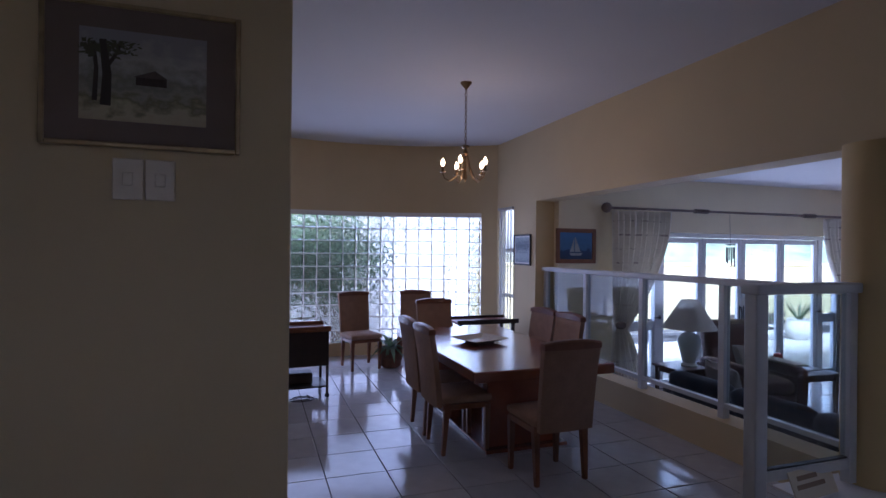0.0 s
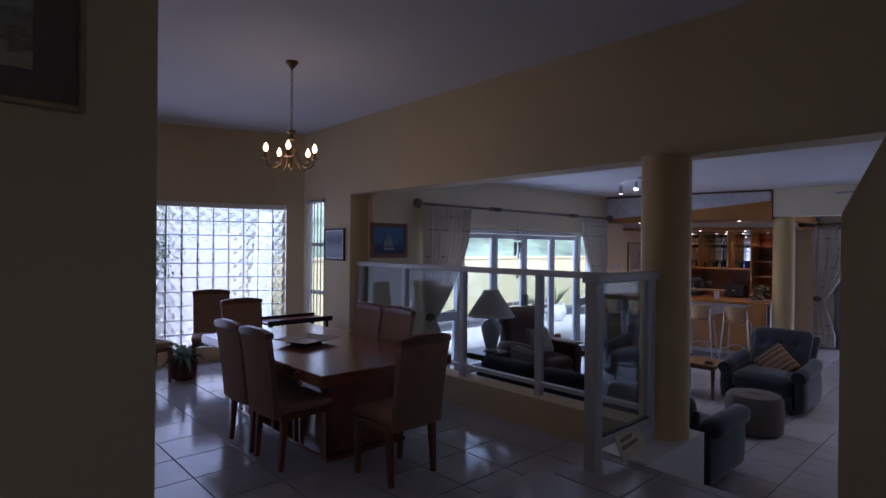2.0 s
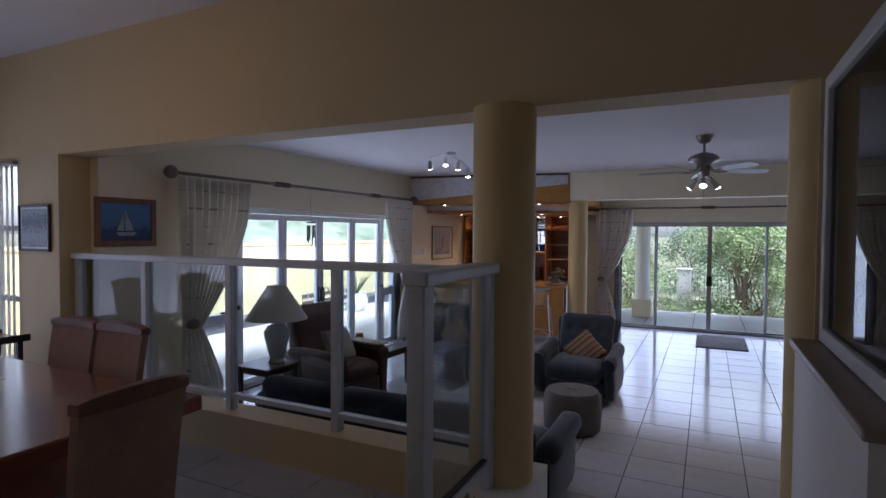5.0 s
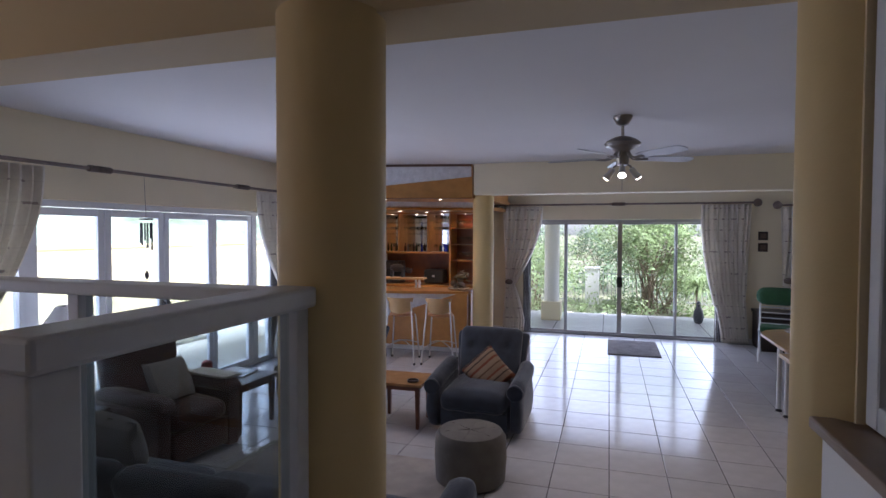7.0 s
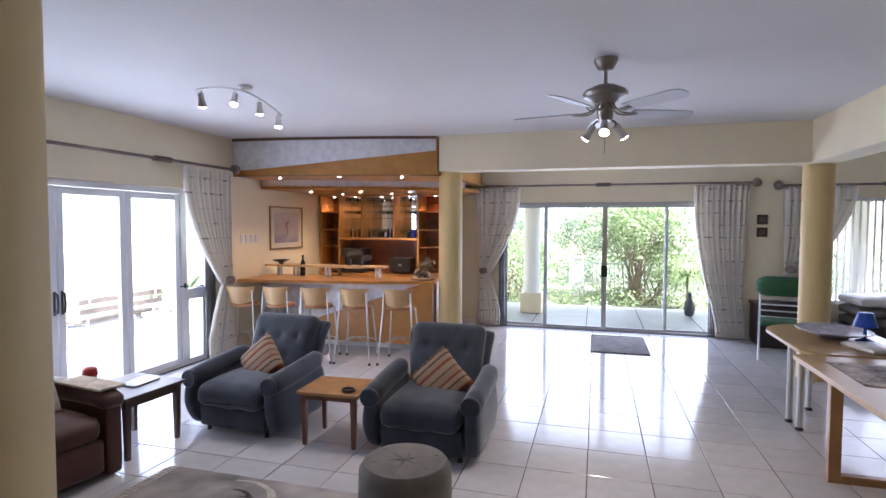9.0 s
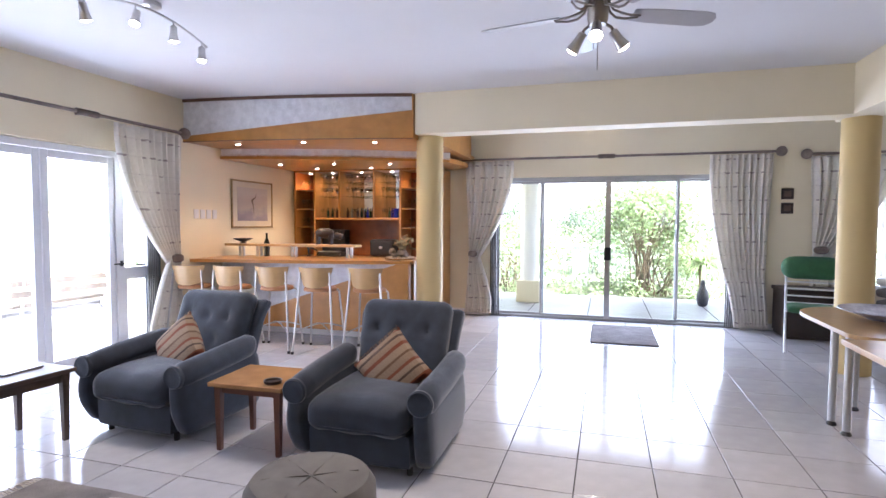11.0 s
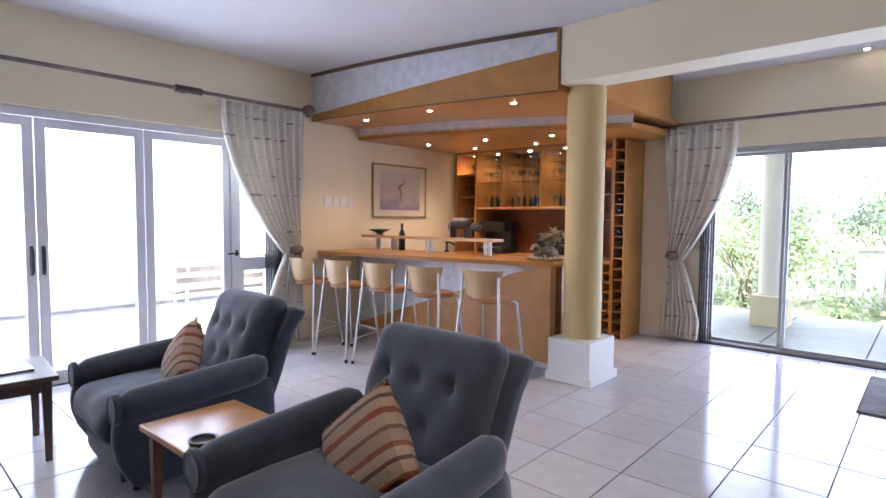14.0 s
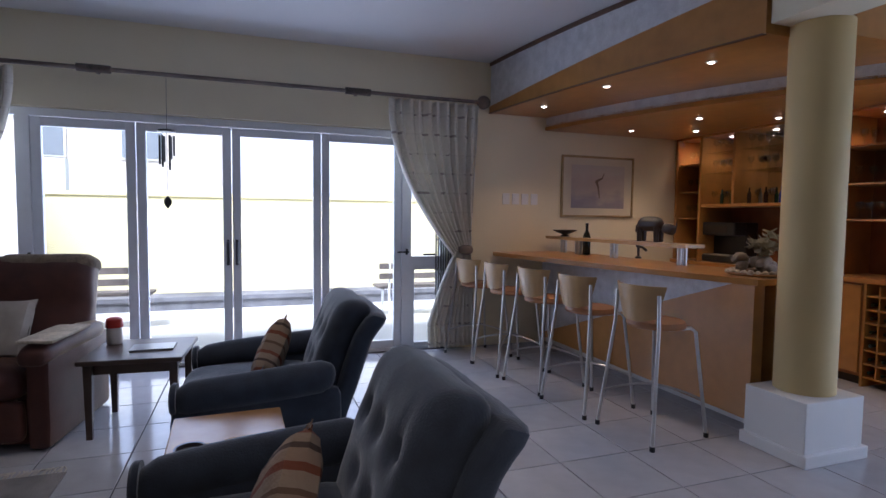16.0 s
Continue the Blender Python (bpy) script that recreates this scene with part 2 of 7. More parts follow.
def structure(name, bm, mat, label="", smooth=False):
    return tagged(obj(name, bm, mat, None, "", smooth), label, "", "", "structure")

# ---- setting ----
LAND, DIN = 0.58, 0.32          # heights of the landing and of the dining floor over the lounge floor
CEIL_L, CEIL_D = 3.03, 3.62
XW, XE, YN = 3.58, 12.73, 6.26
OPEN_S, OPEN_N = 0.72, 6.38     # the wide opening between dining room and lounge
ARC_X, ARC_Y, ARC_R = 1.35, 4.6, 3.74
TILES = "white glazed square floor tiles with dark joints"

floor = structure("floor", boxes((3.55, 12.95, -4.7, 6.46, -0.2, -0.008)), GROUT, TILES)
floor_dining = structure("floor_dining", boxes((-1.2, 3.6, 2.3, 8.6, -0.2, DIN - 0.008)), GROUT, TILES)
floor_landing = structure("floor_landing", boxes((-3.0, 2.95, -2.6, 2.32, -0.2, LAND - 0.008)), GROUT, "white tiled landing with dark joints")
structure("ceiling", boxes((3.86, 12.95, -4.7, 6.46, CEIL_L, CEIL_L + 0.2)), CEIL, "smooth pale grey-white ceiling")
structure("ceiling_dining", boxes((-3.2, 3.58, -2.8, 9.0, CEIL_D, CEIL_D + 0.2)), CEIL, "smooth pale grey-white ceiling")
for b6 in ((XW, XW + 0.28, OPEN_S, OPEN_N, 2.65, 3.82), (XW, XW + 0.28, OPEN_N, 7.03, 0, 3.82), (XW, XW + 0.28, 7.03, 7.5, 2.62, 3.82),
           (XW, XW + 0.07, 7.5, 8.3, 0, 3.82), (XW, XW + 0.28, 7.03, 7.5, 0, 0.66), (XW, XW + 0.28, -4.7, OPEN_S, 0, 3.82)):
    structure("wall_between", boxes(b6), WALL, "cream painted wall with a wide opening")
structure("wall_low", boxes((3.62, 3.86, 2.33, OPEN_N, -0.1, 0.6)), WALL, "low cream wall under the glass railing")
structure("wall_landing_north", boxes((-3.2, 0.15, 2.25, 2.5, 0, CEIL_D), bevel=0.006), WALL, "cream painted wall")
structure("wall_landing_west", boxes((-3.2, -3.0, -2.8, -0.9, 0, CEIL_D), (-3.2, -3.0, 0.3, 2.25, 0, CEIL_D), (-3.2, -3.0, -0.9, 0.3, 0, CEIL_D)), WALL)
# unseen south wall; its gap is added so sun and sky brighten the hall
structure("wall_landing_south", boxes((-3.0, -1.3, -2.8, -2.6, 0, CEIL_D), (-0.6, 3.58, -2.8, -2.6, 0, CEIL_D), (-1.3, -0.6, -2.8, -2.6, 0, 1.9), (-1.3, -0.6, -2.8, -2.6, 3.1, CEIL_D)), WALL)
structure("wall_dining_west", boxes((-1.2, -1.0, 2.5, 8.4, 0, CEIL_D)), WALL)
structure("wall_north", boxes((XW + 0.28, 4.75, YN, YN + 0.2, 0, CEIL_L), (9.3, 12.93, YN, YN + 0.2, 0, CEIL_L), (4.75, 9.3, YN, YN + 0.2, 2.27, CEIL_L)), WALL_LIGHT, "pale cream wall above folding doors")
structure("wall_east", boxes((XE, XE + 0.2, -1.95, -0.68, 0, CEIL_L), (XE, XE + 0.2, 2.92, 6.26, 0, CEIL_L), (XE, XE + 0.2, -0.68, 2.92, 2.22, CEIL_L),
                             (XE, XE + 0.2, -4.3, -1.95, 2.25, CEIL_L), (XE, XE + 0.2, -4.3, -1.95, 0, 0.62), (XE, XE + 0.2, -4.7, -4.3, 0, CEIL_L)), WALL_LIGHT, "pale cream wall round the sliding door")
structure("wall_south", boxes((3.86, 12.73, -4.7, -4.5, 0, CEIL_L)), WALL_LIGHT)
structure("beam", boxes((10.22, 10.52, -1.1, 3.33, 2.55, 3.03), (3.86, 10.66, -1.42, -1.1, 2.55, 3.03), bevel=0.004), WALL_LIGHT, "pale cream ceiling beam")
structure("wall_stair_side", boxes((2.35, 3.58, 0.45, 0.79, 0, 1.47)), WHITE, "white half wall beside the steps")
structure("trim_ledge", boxes((2.32, 3.62, 0.42, 0.81, 1.47, 1.5), bevel=0.006), material("brown_ledge_tile", (0.34, 0.25, 0.18), 0.35, var=0.15, scale=12), "brown tiled ledge on the half wall")
# slim post of the hall opening, whose head leans back to the hall wall
bm = bmesh.new()
prism(bm, [(1.48, y, z) for y, z in ((0.70, LAND - 0.01), (0.70, 2.07), (0.59, 2.31), (0.18, 3.0), (0.18, CEIL_D + 0.01), (0.04, CEIL_D + 0.01), (0.04, 2.98), (0.49, 2.26), (0.60, 2.02), (0.60, LAND - 0.01))], (0.09, 0, 0))
structure("trim_hall_post", bm, WALL, "cream painted post of the hall opening with a leaning head")
structure("wall_cheek", boxes((2.95, 3.86, 1.98, 2.33, -0.1, 0.592)), WHITE, "white cheek wall beside the steps")
for k in range(2):
    structure("step", boxes((2.95 + 0.3 * k, 3.27 + 0.3 * k, 0.8, 1.98, -0.05, LAND - 0.193 * (k + 1)), bevel=0.006), TILE, "white tiled step")
structure("step_dining", boxes((0.15, 2.7, 2.32, 2.62, 0, DIN + 0.13), bevel=0.006), TILE, "white tiled step")

# curved end wall of the dining room
A0, A1 = math.atan2(7.62 - ARC_Y, 3.62 - ARC_X), math.atan2(7.62 - ARC_Y, -1.0 - ARC_X)
GB_ROWS, GB_COLS, GB = 10, 20, 0.198
GB_A0 = math.acos((3.37 - ARC_X) / ARC_R)
GB_DA = GB / ARC_R
GB_Z0 = 2.5 - GB_ROWS * GB


def arc_block(bm, a0, a1, r0, r1, z0, z1, n=1):
    for k in range(n):
        b0, b1 = a0 + (a1 - a0) * k / n, a0 + (a1 - a0) * (k + 1) / n
        ps = [(ARC_X + r * math.cos(a), ARC_Y + r * math.sin(a)) for r, a in ((r0, b0), (r1, b0), (r1, b1), (r0, b1))]
        lo = [bm.verts.new((*p, z0)) for p in ps]
        hi = [bm.verts.new((*p, z1)) for p in ps]
        bm.faces.new(lo[::-1]), bm.faces.new(hi)
        for i in range(4):
            bm.faces.new((lo[i], lo[(i + 1) % 4], hi[(i + 1) % 4], hi[i]))


bm = bmesh.new()
GB_A1 = GB_A0 + GB_COLS * GB_DA
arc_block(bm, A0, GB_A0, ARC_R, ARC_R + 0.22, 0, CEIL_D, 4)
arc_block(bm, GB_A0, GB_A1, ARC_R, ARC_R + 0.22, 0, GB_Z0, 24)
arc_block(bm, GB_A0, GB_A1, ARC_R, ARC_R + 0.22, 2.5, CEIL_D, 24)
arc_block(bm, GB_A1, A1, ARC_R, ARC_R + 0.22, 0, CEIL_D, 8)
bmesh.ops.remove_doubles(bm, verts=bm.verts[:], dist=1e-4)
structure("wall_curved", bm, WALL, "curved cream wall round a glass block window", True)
bm = bmesh.new()
arc_block(bm, GB_A0, GB_A1, ARC_R - 0.03, ARC_R - 0.003, 2.5, 2.56, 24)
structure("trim_window_head", bm, WHITE, "white strip over the glass blocks")


def round_column(name, x, y, r, z0, z1):
    bm = bmesh.new()
    lathe(bm, [(r, z0), (r, z1)], 64, pose(x, y, 0))
    return structure(name, bm, COLUMN, "round yellow-cream painted column", True)


round_column("column_1", 3.612, 2.178, 0.175, 0.592, 2.66)
round_column("column_2", 3.74, 0.65, 0.165, 0, 2.66)
round_column("column_3", 10.52, 3.24, 0.165, 0.37, 2.555)
round_column("column_4", 10.5, -1.27, 0.164, 0, 2.555)
structure("plinth", boxes((10.265, 10.74, 3.03, 3.43, 0, 0.37), (10.245, 10.76, 3.005, 3.445, 0, 0.075), bevel=0.006), WHITE, "white plinth under the round column")
structure("baseboard", boxes((12.70, 12.727, 2.95, 3.7, 0, 0.09), (12.70, 12.727, -1.9, -0.72, 0, 0.09), (3.862, 4.74, 6.233, 6.257, 0, 0.09)), WHITE, "low white skirting")

# ---- glazed openings ----
def rect_frame(bm, x0, x1, z0, z1, w, d, y=0.0):
    """A flat frame in the xz plane, its depth d about y."""
    box(bm, x0, x0 + w, y - d / 2, y + d / 2, z0, z1, 0.004, seg=1)
    box(bm, x1 - w, x1, y - d / 2, y + d / 2, z0, z1, 0.004, seg=1)
    box(bm, x0 + w, x1 - w, y - d / 2, y + d / 2, z0, z0 + w, 0.004, seg=1)
    box(bm, x0 + w, x1 - w, y - d / 2, y + d / 2, z1 - w, z1, 0.004, seg=1)


def pane(parent, x0, x1, z0, z1, y=0.0, mat=None):
    p = part("pane", boxes((x0, x1, y - 0.003, y + 0.003, z0, z1)), mat or GLASS, parent)
    p.visible_shadow = False
    return p


def handle(parent, x, z, y, m):
    bm = bmesh.new()
    tube(bm, [(x, y, z - 0.1), (x, y - 0.035, z - 0.09), (x, y - 0.045, z), (x, y - 0.035, z + 0.09), (x, y, z + 0.1)], 0.012, 8)
    box(bm, x - 0.012, x + 0.012, y - 0.004, y + 0.004, z - 0.12, z + 0.12, 0.003, seg=1)
    return part("handle", bm, m, parent, "black pull handle", True)


BLACK = material("black_plastic", (0.02, 0.02, 0.022), 0.4, var=0.1, scale=20)
fold = structure("door_folding", boxes((4.76, 9.29, YN + 0.06, YN + 0.14, 2.2, 2.265), (4.76, 4.82, YN + 0.06, YN + 0.14, 0, 2.2), (9.23, 9.29, YN + 0.06, YN + 0.14, 0, 2.2),
                                       (4.82, 9.23, YN + 0.06, YN + 0.14, 0.0, 0.03), (5.5, 5.6, YN + 0.06, YN + 0.14, 0.03, 2.2), (8.80, 8.9, YN + 0.06, YN + 0.14, 0.03, 2.2)), ALU, "white aluminium folding glass doors")
for x0, x1 in ((5.6, 6.38), (6.38, 7.165), (7.165, 7.985), (7.985, 8.80)):
    bm = bmesh.new()
    rect_frame(bm, x0 + 0.004, x1 - 0.004, 0.035, 2.195, 0.075, 0.05, YN + 0.10)
    leaf = part("door_leaf", bm, ALU, fold)
    pane(leaf, x0 + 0.079, x1 - 0.079, 0.11, 2.12, YN + 0.10)
    if 6.3 < x0 < 7.2:
        handle(leaf, 7.125 if x0 < 7 else 7.205, 1.04, YN + 0.072, BLACK)
for x0, x1 in ((4.82, 5.5), (8.90, 9.23)):
    bm = bmesh.new()
    box(bm, x0, x1, YN + 0.07, YN + 0.13, 0.88, 0.98, 0.003, seg=1)
    rect_frame(bm, x0, x1, 0.03, 0.88, 0.04, 0.06, YN + 0.10)
    side = part("side_light", bm, ALU, fold)
    pane(side, x0 + 0.04, x1 - 0.04, 0.07, 0.84, YN + 0.10)
    pane(side, x0, x1, 0.98, 2.2, YN + 0.10)
    part("window_stay", boxes((x1 - 0.2, x1 - 0.06, YN + 0.04, YN + 0.055, 0.99, 1.01)), BLACK, side, "black window stay")
for x in (5.55, 8.82):
    part("lever", boxes((x - 0.07, x + 0.05, YN + 0.03, YN + 0.045, 1.02, 1.035), (x + 0.02, x + 0.04, YN + 0.04, YN + 0.06, 1.0, 1.06)), BLACK, fold, "black lever handle")

slide = structure("door_sliding", boxes((XE + 0.04, XE + 0.16, -0.675, 2.915, 2.16, 2.215), (XE + 0.04, XE + 0.16, -0.675, 2.915, 0, 0.025),
                                        (XE + 0.04, XE + 0.16, -0.675, -0.60, 0.025, 2.16), (XE + 0.04, XE + 0.16, 2.84, 2.915, 0.025, 2.16)), ALU_GREY, "grey aluminium sliding glass door onto the garden")
for y0, y1, dx in ((-0.60, 0.15, 0.13), (0.10, 1.15, 0.08), (1.08, 2.14, 0.08), (2.08, 2.84, 0.13)):
    bm = bmesh.new()
    rect_frame(bm, y0, y1, 0.028, 2.158, 0.035, 0.03, 0)
    bmesh.ops.transform(bm, matrix=pose(XE + dx, 0, 0, 0, 0, 90), verts=bm.verts[:])
    leaf = part("door_leaf", bm, ALU_GREY, slide)
    p = part("pane", boxes((XE + dx - 0.003, XE + dx + 0.003, y0 + 0.035, y1 - 0.035, 0.063, 2.123)), GLASS, leaf)
    p.visible_shadow = False
part("lock", boxes((XE + 0.035, XE + 0.062, 1.06, 1.16, 0.93, 1.13), bevel=0.004), BLACK, slide, "black lock box")
part("meeting_stile", boxes((XE + 0.045, XE + 0.062, 1.07, 1.15, 0.03, 2.15)), STEEL, slide)

GATE = material("dark_grey_gate_steel", (0.10, 0.095, 0.09), 0.5, 0.3, var=0.1)


def folded_gate(m, bars, height):
    """A sliding trellis gate pushed together; local x along the wall."""
    e = thing("security_gate", m, "dark grey trellis security gate folded together beside the glass door", "gate", "folded gates")
    for k in range(bars):
        part("upright", boxes((k * 0.027, k * 0.027 + 0.014, -0.012, 0.012, 0.02, height), bevel=0.002), GATE, e)
    for k in range(7):
        z = 0.2 + (height - 0.35) * k / 6
        bm = bmesh.new()
        for i in range(bars - 1):
            tube(bm, [(i * 0.027 + 0.007, -0.014, z), (i * 0.027 + 0.034, -0.014, z + 0.07 * (-1) ** i)], 0.004, 5)
        part("lattice", bm, GATE, e)


folded_gate(pose(XE - 0.025, 2.92, 0, 0, 0, -90), 6, 2.2)
folded_gate(pose(XE - 0.025, -0.52, 0, 0, 0, -90), 6, 2.2)
folded_gate(pose(9.14, YN - 0.02, 0), 7, 2.22)

# vertical blind window by the dining corner, and the one past the far column
SLAT = let_light_through(material("blind_slat_cloth", (0.78, 0.76, 0.72), 0.85, var=0.04, scale=40), 0.5)
w1 = structure("window_1", boxes((XW + 0.015, XW + 0.06, 7.03, 7.07, 0.66, 2.62), (XW + 0.015, XW + 0.06, 7.46, 7.5, 0.66, 2.62), (XW + 0.015, XW + 0.06, 7.07, 7.46, 2.58, 2.62),
                                 (XW + 0.015, XW + 0.06, 7.07, 7.46, 0.66, 0.70), (XW + 0.015, XW + 0.06, 7.07, 7.46, 1.28, 1.33), (XW + 0.015, XW + 0.06, 7.07, 7.46, 1.96, 2.01)), ALU, "narrow white window with vertical blinds")
pn = part("pane", boxes((XW + 0.035, XW + 0.041, 7.07, 7.46, 0.7, 2.58)), GLASS, w1)
pn.visible_shadow = False
for k in range(5):
    part("slat", boxes((-0.001, 0.001, -0.03, 0.03, 0, 1.9)), SLAT, w1).matrix_local = pose(XW - 0.025, 7.08 + 0.092 * k, 0.68, 0, 0, -44)
part("blind_rail", boxes((XW - 0.045, XW - 0.004, 7.02, 7.5, 2.585, 2.62), bevel=0.004), ALU_GREY, w1, "dark blind rail")
w2 = structure("window_2", boxes((XE + 0.06, XE + 0.14, -4.3, -4.25, 0.62, 2.25), (XE + 0.06, XE + 0.14, -2.0, -1.95, 0.62, 2.25), (XE + 0.06, XE + 0.14, -4.25, -2.0, 2.2, 2.25),
                                 (XE + 0.06, XE + 0.14, -4.25, -2.0, 0.62, 0.67), (XE + 0.06, XE + 0.14, -3.15, -3.1, 0.67, 2.2)), ALU, "wide window with white vertical blinds")
pn = part("pane", boxes((XE + 0.097, XE + 0.103, -4.25, -2.0, 0.67, 2.2)), GLASS, w2)
pn.visible_shadow = False
me_slat = None
for k in range(24):
    s = part("slat", boxes((-0.001, 0.001, -0.044, 0.044, 0, 1.6)), SLAT, w2)
    if me_slat:
        s.data = me_slat
    me_slat = s.data
    s.matrix_local = pose(XE + 0.02, -4.22 + 0.095 * k, 0.63, 0, 0, 50)

# glazed screen on the half wall beside the steps
bm = bmesh.new()
rect_frame(bm, 2.4, 3.57, 1.505, 2.64, 0.06, 0.05, 0.68)
scr = structure("window_3", bm, RAIL, "white framed glass screen on the half wall")
pane(scr, 2.46, 3.51, 1.565, 2.58, 0.68, glass_material("tinted_glass", (0.35, 0.33, 0.3)))

# ---- outside ----
LAWN = material("garden_soil_and_groundcover", (0.24, 0.24, 0.15), 0.95, var=0.4, scale=3, bump=0.5, bump_scale=12)
SLATE = material("grey_patio_slate", (0.38, 0.38, 0.40), 0.35, var=0.2, scale=4)
PALE_PAVE = material("pale_patio_paving", (0.62, 0.61, 0.58), 0.7, var=0.08, scale=3)
YELLOW_WALL = material("yellow_boundary_wall", (0.78, 0.70, 0.40), 0.8, var=0.06, scale=1.5, bump=0.1)
HOUSE = material("pale_face_brick", (0.60, 0.54, 0.49), 0.85, var=0.15, scale=5)
DARK_PANE = material("dark_window_pane", (0.2, 0.22, 0.25), 0.1, var=0.1)
STONE = material("white_garden_stone", (0.62, 0.60, 0.56), 0.8, var=0.2, scale=5, bump=0.5)
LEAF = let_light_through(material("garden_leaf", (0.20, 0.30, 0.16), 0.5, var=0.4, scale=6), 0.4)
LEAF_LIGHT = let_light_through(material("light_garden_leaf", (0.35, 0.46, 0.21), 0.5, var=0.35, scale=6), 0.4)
BARK = material("pale_bark", (0.28, 0.21, 0.15), 0.9, var=0.3, scale=12, bump=0.4)
IRON = material("painted_iron", (0.42, 0.44, 0.44), 0.5, 0.3, var=0.1)
TIMBER = material("weathered_bench_timber", (0.17, 0.14, 0.125), 0.7, var=0.3, scale=10)

tagged(obj("ground", boxes((-300, 400, -300, 400, -0.5, -0.22)), LAWN), "garden ground", "", "", "structure")
structure("pavement_north", boxes((3.9, 14, 6.46, 10.2, -0.3, -0.04)), PALE_PAVE, "pale paved courtyard")
structure("pavement_west", boxes((-6, 3.9, 8.62, 11.6, -0.3, -0.04)), PALE_PAVE, "pale paved strip outside the glass blocks")
structure("pavement_east", boxes((12.95, 15.9, -6, 5.5, -0.3, -0.03)), SLATE, "grey slate covered patio")
for k in range(5):
    structure("pavement_joint", boxes((12.95, 15.9, -1.6 + 1.0 * k, -1.585 + 1.0 * k, -0.03, -0.027)), GROUT)
structure("wall_boundary", boxes((4.4, 22, 10.2, 10.45, -0.3, 1.66), (4.4, 22, 10.18, 10.47, 1.66, 1.72)), YELLOW_WALL, "yellow plastered boundary wall")
# added white wall that throws sunlight back at the glass blocks
structure("wall_boundary_white", boxes((-9, 4.4, 11.6, 11.8, -0.3, 2.3)), WHITE, "white wall added outside to brighten the glass blocks")
structure("trim_planter", boxes((4.4, 22, 9.75, 10.2, -0.3, 0.10), (4.4, 22, 9.72, 10.2, 0.10, 0.16)), material("grey_planter_edge", (0.17, 0.17, 0.19), 0.8, var=0.3, scale=8), "dark grey planter edge")
structure("ceiling_patio", boxes((12.95, 14.9, -6, 5.5, 2.62, 2.8)), WHITE, "white patio roof")
structure("beam_patio", boxes((14.5, 14.9, -6, 5.5, 2.36, 2.62)), WALL_LIGHT, "pale yellow patio beam")


def patio_column(y):
    e = thing("patio_column", pose(14.7, y, -0.03), "round white patio column on a cream square base", "column", "patio columns")
    bm = bmesh.new()
    lathe(bm, [(0.17, 0.42), (0.17, 2.39)], 32)
    part("shaft", bm, WHITE, e, "", True)
    part("base", boxes((-0.22, 0.22, -0.22, 0.22, 0, 0.42), bevel=0.01), WALL_LIGHT, e, "cream square base")


patio_column(2.56)
patio_column(-3.4)


def leaf_cloud(bm, centres, per, size, seed, stretch=1.6):
    """Many small leaves about a set of twig ends."""
    rnd = random.Random(seed)
    for c, r in centres:
        for _ in range(per):
            d = Vector((rnd.gauss(0, 1), rnd.gauss(0, 1), rnd.gauss(0, 0.8))) * (r * 0.55)
            p = Vector(c) + d
            u = Vector((rnd.gauss(0, 1), rnd.gauss(0, 1), rnd.gauss(0, 0.6))).normalized()
            v = u.orthogonal().normalized()
            s = size * rnd.uniform(0.6, 1.4)
            q = [p - u * s * stretch * 0.5, p + v * s * 0.4, p + u * s * stretch * 0.5, p - v * s * 0.4]
            bm.faces.new([bm.verts.new(x) for x in q])
    return bm


def shrub_tree(x, y, h, spread, seed, label, leaf=None, stems=9, per=55, stem=0.026):
    e = thing("garden_tree", pose(x, y, -0.22), label, "tree", "garden trees")
    rnd = random.Random(seed)
    tips, bm = [], bmesh.new()
    for _ in range(stems):
        a, k = rnd.uniform(0, 6.28), rnd.uniform(0.3, 1)
        top = Vector((math.cos(a) * spread * k, math.sin(a) * spread * k, h * rnd.uniform(0.6, 0.9)))
        mid = Vector((top.x * 0.35, top.y * 0.35, top.z * 0.5)) + Vector((rnd.gauss(0, 0.06), rnd.gauss(0, 0.06), 0))
        tube(bm, [(rnd.gauss(0, 0.14), rnd.gauss(0, 0.14), 0), mid, top], stem, 5, 0.008)
        for _ in range(2):
            q = mid.lerp(top, rnd.uniform(0.1, 0.7))
            tube(bm, [q, q + Vector((rnd.gauss(0, 0.3), rnd.gauss(0, 0.3), rnd.uniform(0.25, 0.6)))], stem * 0.5, 4, 0.004)
        for _ in range(5):
            tips.append((top + Vector((rnd.gauss(0, 0.35), rnd.gauss(0, 0.35), rnd.gauss(0.1, 0.3))), rnd.uniform(0.25, 0.45)))
    part("trunk", bm, BARK, e, "pale bare stems")
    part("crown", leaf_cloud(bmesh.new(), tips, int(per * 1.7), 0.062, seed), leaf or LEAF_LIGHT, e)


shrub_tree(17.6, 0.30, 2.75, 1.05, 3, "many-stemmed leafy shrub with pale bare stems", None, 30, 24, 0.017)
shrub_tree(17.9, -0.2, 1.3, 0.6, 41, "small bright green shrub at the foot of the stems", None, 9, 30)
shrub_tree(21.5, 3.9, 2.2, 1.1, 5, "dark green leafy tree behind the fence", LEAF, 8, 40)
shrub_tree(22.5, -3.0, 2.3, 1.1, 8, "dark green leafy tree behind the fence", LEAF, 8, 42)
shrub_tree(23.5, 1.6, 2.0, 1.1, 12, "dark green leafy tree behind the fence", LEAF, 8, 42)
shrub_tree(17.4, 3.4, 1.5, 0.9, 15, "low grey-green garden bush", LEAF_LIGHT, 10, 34)
